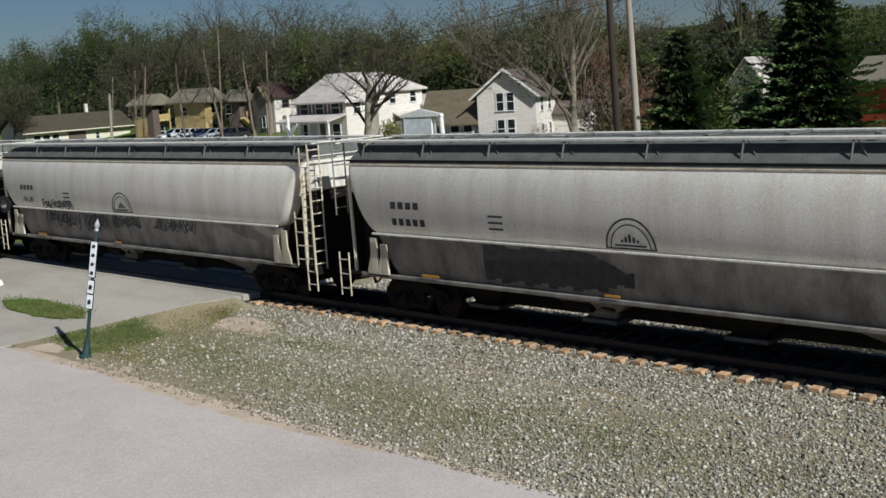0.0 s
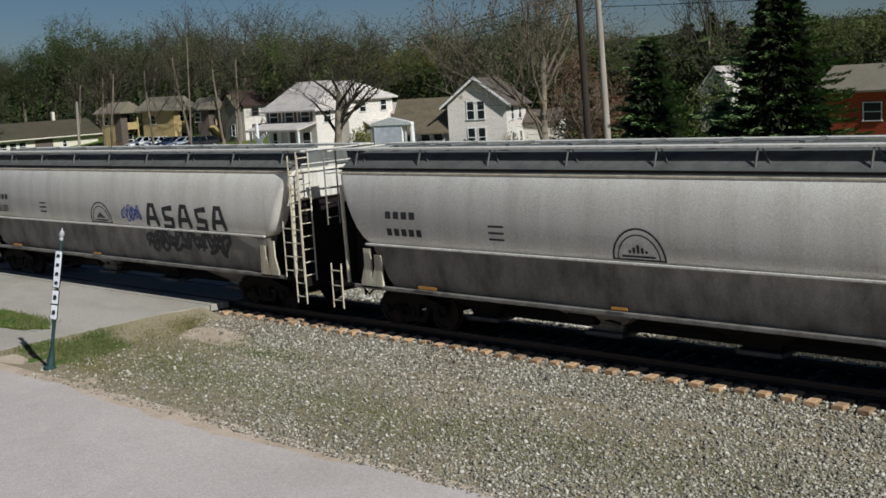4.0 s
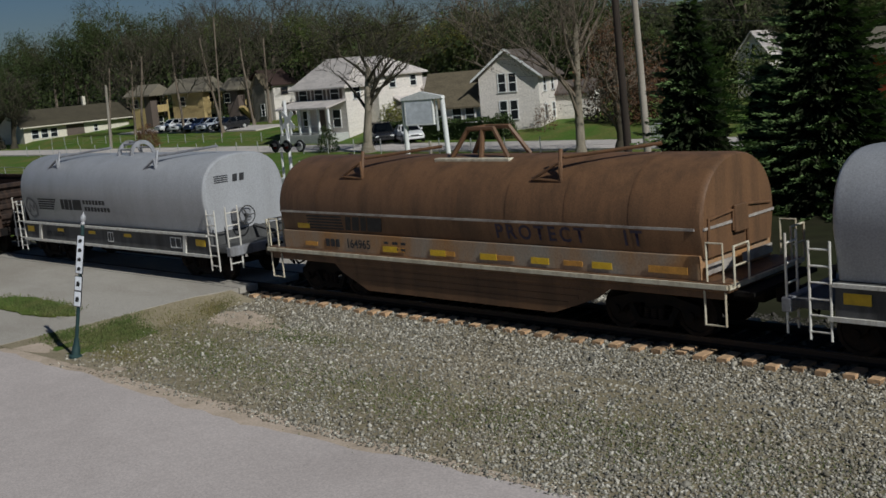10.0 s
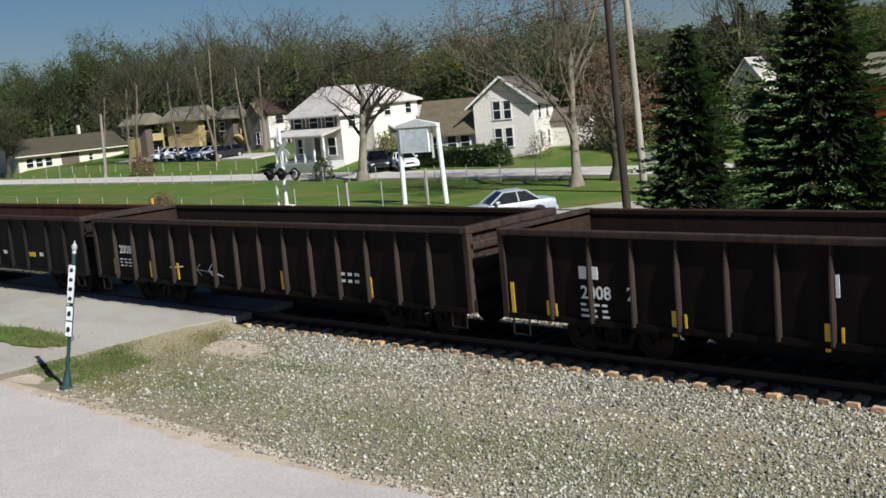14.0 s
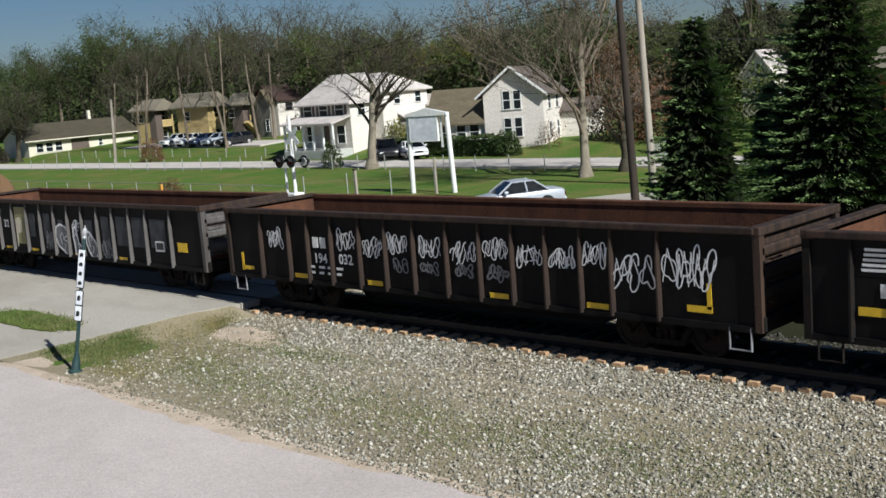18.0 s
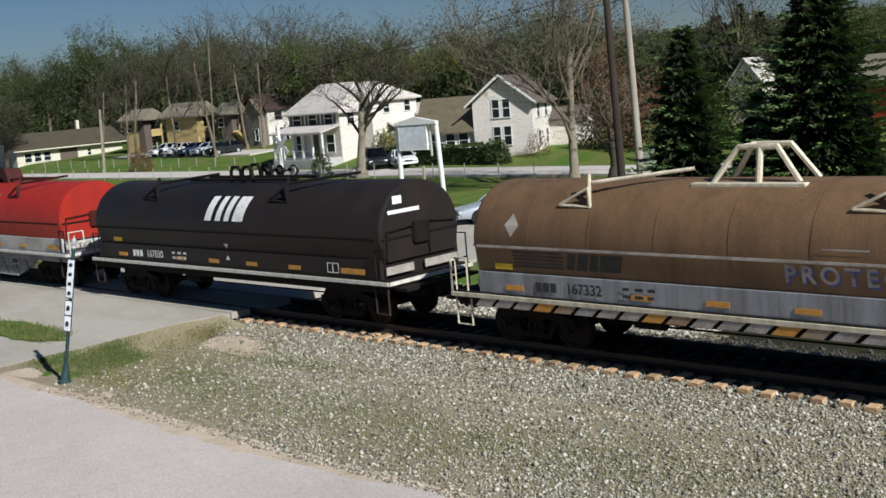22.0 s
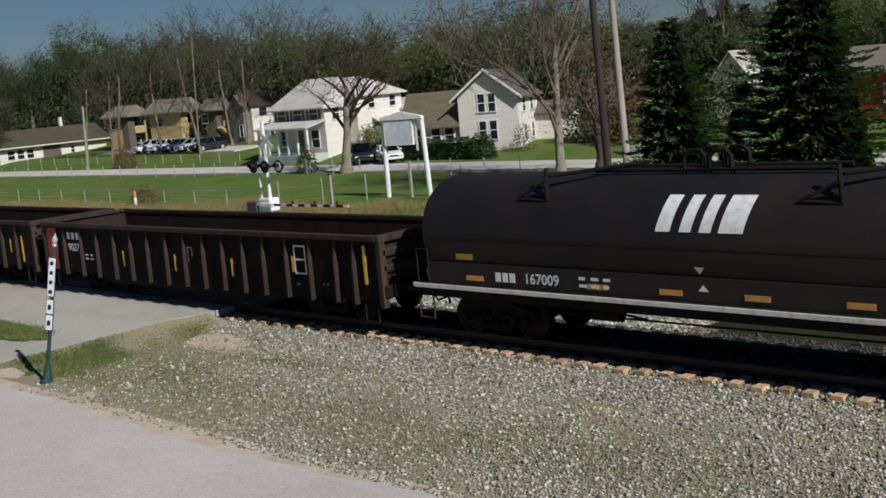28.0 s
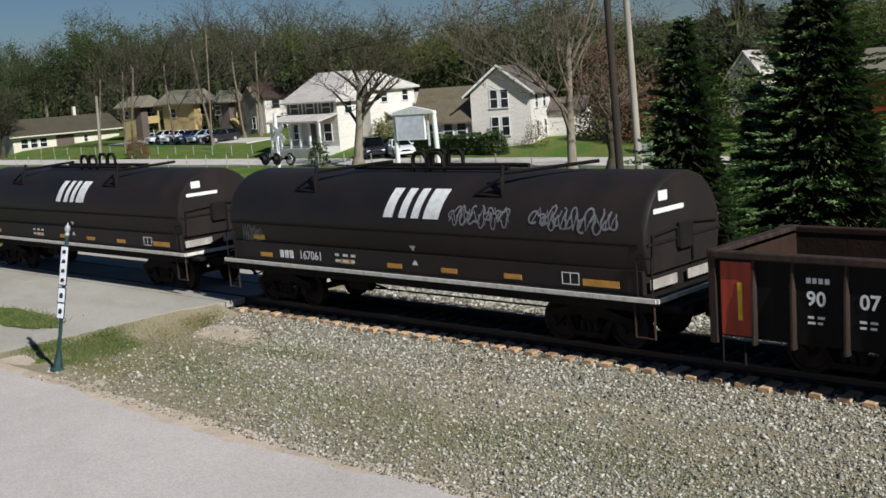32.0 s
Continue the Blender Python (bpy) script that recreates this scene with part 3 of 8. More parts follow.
def hopper(label, centre, seed, number=None):
    L = 19.4
    car = railcar("covered_hopper_car", label, "covered hopper cars of the train", centre)
    levels = [(2.18, 8.28, 1.5), (2.26, 8.42, 1.52), (2.35, 8.52, 1.545), (2.6, 8.7, 1.585), (2.9, 8.86, 1.6), (3.2, 9.0, 1.59), (3.45, 9.12, 1.56), (3.65, 9.22, 1.515), (3.82, 9.3, 1.455), (3.95, 9.34, 1.39), (4.0, 9.35, 1.36)]
    part("body_shell", Mesh().loft([loop_of(xe, w, z, 0.22) for z, xe, w in levels]), M_HOPPER, car)
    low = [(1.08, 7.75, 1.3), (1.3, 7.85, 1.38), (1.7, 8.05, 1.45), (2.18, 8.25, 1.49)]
    part("lower_panel", Mesh().loft([loop_of(xe, w, z, 0.2) for z, xe, w in low]), M_HOPPER_LOW, car, "grimy lower side panel, its under-curve shade in the paint")
    for s in (-1, 1):
        y0, y1 = sorted((s * 1.55, s * 1.625))
        part("side_ledge", Mesh().box(-8.25, 8.25, y0, y1, 2.16, 2.21, 0.01), M_WHITE, car, "pale steel ledge")
        part("side_sill", Mesh().box(-8.9, 8.9, *sorted((s * 1.36, s * 1.5)), 1.02, 1.12, 0.02), M_HOPPER_LOW, car)
        for z in (3.93, 4.03):
            part("eave_rail", Mesh().box(-9.3, 9.3, *sorted((s * 1.3, s * (1.425 if z < 4 else 1.4))), z, z + 0.045, 0.01), M_CREAM if z < 4 else M_UNDER, car)
    part("roof", Mesh().loft([loop_of(9.25, w, z, 0.1) for z, w in ((3.98, 1.4), (4.1, 1.33), (4.3, 1.05), (4.4, 0.7), (4.44, 0.2))]), M_HOPPER_ROOF, car)
    part("hatch_trough", Mesh().box(-8.6, 8.6, -0.3, 0.3, 4.4, 4.52, 0.04), M_HOPPER_ROOF, car)
    for s in (-1, 1):
        board = part("running_board", Mesh().box(-9.8, 9.8, *sorted((s * 0.72, s * 1.18)), 4.5, 4.545), M_WHITE, car, "pale grating walkway")
        for i in range(9):
            x = -8.8 + i * 2.2
            part("bracket", Mesh().tube((x, s * 1.28, 4.1), (x, s * 1.14, 4.5), 0.022).tube((x + 0.3, s * 1.2, 4.18), (x, s * 1.0, 4.5), 0.012), M_HOPPER_ROOF, board)
    for i in range(10):
        part("roof_latch", Mesh().box(-8.1 + i * 1.8, -7.95 + i * 1.8, -0.5, 0.5, 4.52, 4.58, 0.02), M_HOPPER_ROOF, car)
    for i, x in enumerate((-5.4, -1.85, 1.85, 5.4)):
        m = Mesh().loft([[(x - a, -b, z), (x + a, -b, z), (x + a, b, z), (x - a, b, z)] for z, a, b in ((0.38, 0.38, 0.45), (0.55, 0.45, 0.5), (1.1, 1.35, 1.25))])
        g = part("discharge_hopper", m, M_HOPPER_LOW if i % 2 else M_UNDER, car)
        part("outlet_gate", Mesh().box(x - 0.5, x + 0.5, -0.62, 0.62, 0.3, 0.4, 0.02), M_GREY_LOW, g, "dull metal outlet gate")
    underbody(car, L, 0.56, 3.0, 0.42)
    for x in (-7.3, 7.3):
        truck(car, x)
    for s in (-1, 1):
        x = s * 9.3
        a, b = sorted((s * 7.6, s * 9.6))
        part("end_deck", Mesh().box(a, b, -1.45, 1.45, 1.02, 1.12, 0.02), M_UNDER, car)
        slope = Mesh()
        slope.loft([[(s * 9.3, -1.25, 3.15), (s * 9.3, 1.25, 3.15), (s * 9.3, 1.25, 3.95), (s * 9.3, -1.25, 3.95)], [(s * 9.42, -1.2, 3.2), (s * 9.42, 1.2, 3.2), (s * 9.42, 1.2, 3.92), (s * 9.42, -1.2, 3.92)]])
        part("end_panel", slope, M_WHITE, car, "pale end panel")
        for t in (-1, 1):
            ladder("ladder", car, x + s * 0.42, t * 1.3, 1.0 if s > 0 else 2.6, 4.5, 0.42, M_CREAM if s > 0 else M_HOPPER_LOW, "y", 10 if s > 0 else 5, 0.017)
            ladder("ladder", car, s * 9.55, t * 1.5, 0.42, 4.4 if s > 0 else 1.6, 0.38, M_CREAM, "x", 11 if s > 0 else 3, 0.017)
            if s > 0:
                ladder("ladder", car, 9.15, t * 1.5, 1.1, 2.62, 0.38, M_CREAM, "x", 4, 0.016)
            for q, zt in ((8.5, 2.35), (8.12, 2.2)):
                m = Mesh()
                m.loft([[(s * (q - 0.28), t * 1.5, 1.05), (s * (q + 0.12), t * 1.5, 1.05), (s * (q + 0.12), t * 1.5, 1.2), (s * (q - 0.02), t * 1.5, 1.62), (s * (q - 0.02), t * 1.5, zt - 0.3), (s * (q - 0.24), t * 1.5, zt - 0.3)],
                        [(s * (q - 0.28), t * 1.44, 1.05), (s * (q + 0.12), t * 1.44, 1.05), (s * (q + 0.12), t * 1.44, 1.2), (s * (q - 0.02), t * 1.44, 1.62), (s * (q - 0.02), t * 1.44, zt - 0.3), (s * (q - 0.24), t * 1.44, zt - 0.3)]])
                part("gusset_plate", m, M_CREAM, car, "pale cream gusset plate")
            part("corner_post", Mesh().tube((s * 9.2, t * 1.38, 1.1), (s * 9.3, t * 1.36, 3.6), 0.05), M_CREAM, car)
        # Added dark panel: stands for the shade inside the open end cage.
        part("bulkhead", Mesh().box(*sorted((s * 9.2, s * 9.3)), -1.32, 1.4, 1.12, 3.2), M_UNDER, car)
        part("web_plate", Mesh().loft([[(s * 7.6, y, 1.1), (s * 9.1, y, 1.1), (s * 9.1, y, 3.0), (s * 8.6, y, 3.0), (s * 7.6, y, 2.2)] for y in (-1.12, -1.08)]), M_UNDER, car)
        part("web_plate", Mesh().loft([[(s * 7.6, y, 1.1), (s * 9.1, y, 1.1), (s * 9.1, y, 3.0), (s * 8.6, y, 3.0), (s * 7.6, y, 2.2)] for y in (1.08, 1.12)]), M_UNDER, car)
        part("end_rail", Mesh().bent([(x + s * 0.44, -1.35, 4.5), (x + s * 0.44, 1.35, 4.5)], 0.022).bent([(x + s * 0.44, -1.35, 4.15), (x + s * 0.44, 1.35, 4.15)], 0.02), M_WHITE, car)
        part("end_sill", Mesh().box(*sorted((s * 9.5, s * 9.7)), -1.5, 1.5, 0.85, 1.12, 0.03), M_UNDER, car)
    brake_wheel(car, 9.6, 0.5, 2.3, M_CREAM)
    side = lambda x, z: (x, -(np.interp(z, [a[0] for a in levels], [a[2] for a in levels]) + 0.008), z)
    m = Mesh()
    ex = -0.25
    for rad in (0.62, 0.5):
        ribbon(m, [(ex + rad * math.cos(radians(a)), 2.26 + rad * 1.05 * math.sin(radians(a))) for a in range(0, 181, 12)], 0.045 if rad > 0.55 else 0.03, side)
    ribbon(m, [(ex - 0.64, 2.26), (ex + 0.64, 2.26)], 0.035, side)
    ribbon(m, [(ex - 0.4, 2.33), (ex + 0.4, 2.33)], 0.04, side)
    for k in range(5):
        ribbon(m, [(ex - 0.2 + k * 0.1, 2.4), (ex - 0.2 + k * 0.1, 2.46 + 0.06 * (2 - abs(k - 2)))], 0.06, side)
    part("emblem", m, M_STENCIL_B, car, "black outlined half-round emblem")
    b1 = Mesh()
    for k in range(4):
        ribbon(b1, [(-7.4 + k * 0.27, 2.86), (-7.4 + k * 0.27, 3.04)], 0.19, side)
    part("reporting_mark", b1, M_STENCIL_B, car, "row of black stencil blocks")
    if seed != 2 and number:
        painted("car_number", number, 0.34, -6.95, 2.52, -1.62, M_STENCIL_B, car, "black stencilled car number")
    elif seed != 2:
        b2 = Mesh()
        for k in range(5):
            ribbon(b2, [(-7.4 + k * 0.25, 2.44), (-7.4 + k * 0.25, 2.62)], 0.17, side)
        part("car_number", b2, M_STENCIL_B, car, "row of black stencil blocks")
    b3 = Mesh()
    for k in range(3):
        ribbon(b3, [(-4.2, 2.5 + k * 0.15), (-3.75, 2.5 + k * 0.15)], 0.05, side)
    part("data_lines", b3, M_STENCIL_B, car, "small rows of black stencil bars")
    plate("reflector_strip", car, -6.3, 1.2, -1.51, 0.6, 0.07, M_ORANGE, "faded yellow reflector strip")
    plate("reflector_strip", car, -0.8, 1.2, -1.51, 0.4, 0.06, M_ORANGE, "faded yellow reflector strip")
    return car, side


HOOD_LEAN = 0.2


def hood_shape(w, z0, z1, zt, power=2.0, n=20):
    """A hood's section: leaning in below z1, rounded from there to zt. Points from one foot over the top to the other."""
    foot, mid = w - HOOD_LEAN * (z1 - z0), w - HOOD_LEAN * (z1 - z0) * 0.5
    out = [(-foot, z0), (-mid, z0 + (z1 - z0) * 0.5)]
    for i in range(n + 1):
        a = math.pi - math.pi * i / n
        c, s = math.cos(a), math.sin(a)
        out.append((math.copysign(abs(c) ** (2 / power), c) * w, z1 + (zt - z1) * abs(s) ** (2 / power)))
    return out + [(mid, z0 + (z1 - z0) * 0.5), (foot, z0)]


def half_width(z, w, z1, zt, power):
    if z <= z1:
        return w - HOOD_LEAN * (z1 - z)
    return w * max(0.0, 1 - min(1, (z - z1) / (zt - z1)) ** power) ** (1 / power)


def hood(car, L, w, z0, z1, zt, mat, power=2.0, seam_mat=None, seam=None, bands=5):
    prof = hood_shape(w, z0, z1, zt, power)
    zc = (z0 + zt) / 2

    def ring(x, k):
        return [(x, y * k, zc + (z - zc) * k if z > z0 + 0.01 else z) for y, z in prof]
    ob = part("hood", Mesh().loft([ring(-L / 2, 0.95), ring(-L / 2 + 0.05, 0.985), ring(-L / 2 + 0.14, 1), ring(L / 2 - 0.14, 1), ring(L / 2 - 0.05, 0.985), ring(L / 2, 0.95)]), mat, car)
    if seam:
        for s in (-1, 1):
            part("seam_flange", Mesh().box(-L / 2 + 0.15, L / 2 - 0.15, *sorted((s * (half_width(seam, w, z1, zt, power) - 0.02), s * (half_width(seam, w, z1, zt, power) + 0.03))), seam - 0.025, seam + 0.025), seam_mat or mat, ob)
        for s in (-1, 1):
            part("seam_flange", Mesh().box(*sorted((s * (L / 2 - 0.03), s * (L / 2 + 0.03))), -w * 0.95, w * 0.95, seam - 0.025, seam + 0.025), seam_mat or mat, ob)
    for i in range(bands):
        x = -L / 2 + (i + 1) * L / (bands + 1)
        k = 1.006
        a = [(x - 0.03, y * k, z0 + (z - z0) * 1.004) for y, z in prof]
        b = [(x + 0.03, y * k, z0 + (z - z0) * 1.004) for y, z in prof]
        part("hood_band", Mesh().loft([a, b], False, False), mat, ob)
    return ob, (lambda x, z: (x, -(half_width(z, w, z1, zt, power) + 0.008), z + 0.004))


def lifting_gear(car, w, zt, mat, pad_mat, style, z1):
    """Stacking brackets at the shoulders, a long bar, and a lifting eye on the crown."""
    for x in (-3.35, 3.0):
        m = Mesh()
        ys = -w * 0.72
        zs = z1 + (zt - z1) * 0.69
        m.bent([(x - 0.75, ys - 0.12, zs - 0.02), (x, ys - 0.1, zs + 0.34), (x + 0.02, ys - 0.1, zs - 0.06), (x - 0.75, ys - 0.12, zs - 0.02)], 0.035)
        m.tube((x, ys - 0.1, zs - 0.05), (x - 0.12, ys + 0.12, zt + 0.18), 0.045)
        m.tube((x - 0.1, ys + 0.1, zt + 0.02), (x + 0.5, ys + 0.35, zt + 0.05), 0.03)
        m.tube((x, ys + 0.08, zt + 0.02), (x + 1.9, -0.1, zt + 0.2), 0.04)
        part("stacking_bracket", m, mat, car)
    m = Mesh()
    if style == "arch":
        for y in (-0.35, 0.35):
            for dx in (-0.5, 0.05):
                m.bent([(dx, y, zt - 0.1), (dx + 0.02, y, zt + 0.3), (dx + 0.12, y, zt + 0.42), (dx + 0.38, y, zt + 0.42), (dx + 0.48, y, zt + 0.3), (dx + 0.5, y, zt - 0.1)], 0.05)
        m.tube((-2.6, -0.35, zt + 0.06), (2.6, -0.35, zt + 0.06), 0.05)
        m.tube((-2.6, 0.35, zt + 0.06), (2.6, 0.35, zt + 0.06), 0.05)
    elif style == "saddle":
        m.loft([[(-0.62, y, zt - 0.05), (-0.2, y, zt - 0.05), (-0.12, y, zt + 0.14), (0.16, y, zt + 0.14), (0.24, y, zt - 0.05), (0.66, y, zt - 0.05), (0.42, y, zt + 0.5), (-0.4, y, zt + 0.5)] for y in (-0.32, 0.32)])
        m.tube((-3.4, -0.2, zt + 0.1), (3.4, -0.2, zt + 0.1), 0.045)
        m.tube((-3.4, 0.2, zt + 0.1), (3.4, 0.2, zt + 0.1), 0.045)
    elif style == "frame":
        for y in (-0.4, 0.4):
            m.bent([(-0.85, y, zt - 0.05), (-0.35, y * 0.7, zt + 0.62), (0.45, y * 0.7, zt + 0.62), (0.95, y, zt - 0.05)], 0.06)
        m.tube((0.1, -0.4, zt - 0.05), (0.1, -0.28, zt + 0.6), 0.07)
        m.tube((-0.3, -0.3, zt + 0.62), (-0.3, 0.3, zt + 0.62), 0.05)
        part("crown_pad", Mesh().box(-1.25, 1.15, -0.62, -0.42, zt - 0.2, zt - 0.04, 0.02), pad_mat, car, "pale painted crown pad")
    else:
        n = 12
        for x0 in (-0.42, 0.36):
            m.loft([[(x0 + d, 0.48 * k * math.cos(math.pi * i / n), zt - 0.06 + 0.5 * k * math.sin(math.pi * i / n)) for i in range(n + 1)] + [(x0 + d, 0.36 * k * math.cos(math.pi * (n - i) / n), zt - 0.06 + 0.37 * k * math.sin(math.pi * (n - i) / n)) for i in range(n + 1)] for d, k in ((0, 1), (0.06, 1))])
        for i in (2, 4, 6, 8, 10):
            a = math.pi * i / n
            m.tube((-0.4, 0.43 * math.cos(a), zt - 0.06 + 0.44 * math.sin(a)), (0.4, 0.43 * math.cos(a), zt - 0.06 + 0.44 * math.sin(a)), 0.03)
    part("lifting_eye", m, mat, car)


def slanted_blocks(car, x, z, h, place, mat, label="slanted white block of a mark"):
    """The owner's mark as plain slanted blocks, laid on the hood."""
    lean = 0.24
    widths = [(-0.12, 0.32), (0.4, 0.25), (0.82, 0.25), (1.22, 0.5)]
    for x0, w in widths:
        n, m = 6, Mesh()
        for k in range(n):
            za, zb = z - h / 2 + h * k / n, z - h / 2 + h * (k + 1) / n
            sa, sb = (za - z) * lean, (zb - z) * lean
            xs = x - 0.78 + x0
            m.quad(place(xs + sa, za), place(xs + w + sa, za), place(xs + w + sb, zb), place(xs + sb, zb))
        part("owner_mark", m, mat, car, label, 0)


def railing(car, x, s, z0, z1, mat, w=1.4):
    for t in (-1, 1):
        m = Mesh().bent([(x, t * w, z0), (x, t * w, z1), (x, t * (w - 0.55), z1), (x, t * (w - 0.55), z0)], 0.024)
        m.tube((x, t * w, (z0 + z1) / 2), (x, t * (w - 0.55), (z0 + z1) / 2), 0.02)
        part("end_railing", m, mat, car)


def coil_car(label, centre, paint, edge, style, under="flat", side=None, number=None, num_mat=None, deck_z=1.3, gear=None, hoodL=12.9, Ld=14.2, low=None, crown=None):
    """A coil car: deck with a pale edge, a round hood, gear on its crown, railings, steps and trucks."""
    car = railcar("coil_car", label, "coil cars of the train", centre)
    underbody(car, Ld + 0.6, 0.7, 0.8)
    for x in (-Ld / 2 + 2.0, Ld / 2 - 2.0):
        truck(car, x)
    deck = part("deck", Mesh().box(-Ld / 2, Ld / 2, -1.48, 1.48, deck_z - 0.2, deck_z - 0.02, 0.02), low or M_UNDER, car)
    for s in (-1, 1):
        part("deck_edge", Mesh().box(-Ld / 2, Ld / 2, *sorted((s * 1.483, s * 1.535)), deck_z - 0.13, deck_z - 0.04), edge, deck, "pale painted deck edge")
        part("deck_edge", Mesh().box(*sorted((s * (Ld / 2 + 0.003), s * (Ld / 2 + 0.055))), -1.5, 1.5, deck_z - 0.13, deck_z - 0.04), edge, deck, "pale painted deck edge")
        part("side_sill", Mesh().box(-Ld / 2 + 0.1, Ld / 2 - 0.1, *sorted((s * 1.34, s * 1.44)), deck_z - 0.34, deck_z - 0.2, 0.02), low or M_UNDER, car)
    z0 = deck_z + 0.4
    base = part("trough", Mesh().box(-hoodL / 2 + 0.1, hoodL / 2 - 0.1, -1.4, 1.4, deck_z - 0.02, z0 + 0.06, 0.01), side or M_BLACK, car)
    ob, place = hood(car, hoodL, 1.43, z0, 2.3, 3.62, paint, 2.15, M_STRIPE if style == "frame" else M_UNDER, seam=2.28, bands=0 if style == "arch" else 7)
    lifting_gear(car, 1.43, 3.62, gear or paint, M_CREAM, crown or style, 2.3)
    if under == "belly":
        prof = [(-4.6, deck_z - 0.2), (-4.2, 0.75), (-3.2, 0.32), (2.8, 0.32), (3.9, 0.7), (4.5, deck_z - 0.2)]
        for s in (-1, 1):
            belly = part("fishbelly_side", Mesh().loft([[(x, y, z) for x, z in prof] for y in sorted((s * 1.3, s * 1.4))]), low, car)
            for k in range(4):
                z = 0.52 + k * 0.15
                e = (z - 0.42) / (deck_z - 0.62)
                part("side_corrugation", Mesh().box(-3.3 - 1.2 * e, 3.0 + 1.3 * e, *sorted((s * 1.4, s * 1.412)), z, z + 0.07, 0.005), low, belly)
    for s in (-1, 1):
        for t in (-1, 1):
            stirrup(car, s * (Ld / 2 - 0.3), t * 1.46, 0.45, deck_z - 0.15, edge if style != "arch" else M_RIB)
            part("grab_iron", Mesh().bent([(s * (Ld / 2 - 0.1), t * 1.46, deck_z), (s * (Ld / 2 - 0.1), t * 1.46, deck_z + 0.75), (s * (Ld / 2 - 0.45), t * 1.46, deck_z + 0.75), (s * (Ld / 2 - 0.45), t * 1.46, deck_z)], 0.02), edge if style != "arch" else M_UNDER, car)
        part("end_platform", Mesh().box(*sorted((s * Ld / 2, s * (Ld / 2 + 0.42))), -1.3, 1.3, deck_z - 0.28, deck_z - 0.2), M_UNDER, car)
        m = Mesh()
        xe = s * (hoodL / 2 + 0.03)
        m.bent([(xe, -1.25, 1.75), (xe, -1.2, 2.45), (xe, -0.3, 2.5), (xe, -0.3, 2.1)], 0.03)
        m.bent([(xe, 0.25, 1.75), (xe, 0.25, 2.55), (xe, 1.2, 2.45)], 0.03)
        m.box(*sorted((xe, xe + s * 0.07)), -0.3, 0.2, 2.05, 2.6, 0.02)
        part("hood_end_frame", m, gear or paint, ob)
        for y0, y1 in ((-1.3, -0.35), (0.05, 1.25)):
            part("placard", Mesh().box(*sorted((s * (hoodL / 2 - 0.005), s * (hoodL / 2 + 0.02))), y0, y1, deck_z + 0.08, deck_z + 0.28), M_STRIPE, ob, "white placard on the hood end")
    for x in (-5.3, -2.0, -0.3, 1.5, 3.4):
        plate("reflector_strip", car, x, deck_z + 0.14, -1.405, 0.5, 0.11, M_ORANGE, "faded orange reflector strip")
    plate("reflector_strip", car, 5.75, deck_z + 0.16, -1.42, 0.9, 0.14, M_ORANGE, "faded orange reflector strip")
    plate("reflector_strip", car, -5.6, deck_z + 0.6, -1.36, 0.5, 0.13, M_YELLOW, "faded yellow reflector strip")
    if number:
        for k in range(3):
            plate("reporting_mark", car, -4.62 + k * 0.2, deck_z + 0.2, -1.405, 0.14, 0.2, num_mat, "stencil block")
        painted("car_number", number, 0.31, -3.42, deck_z + 0.2, -1.42, num_mat, car, "stencilled car number")
    bars("data_line", -2.0, deck_z + 0.22, -1.42, 0.9, 0.3, 2, 3, num_mat or M_STENCIL, car, seed=3)
    return car, place


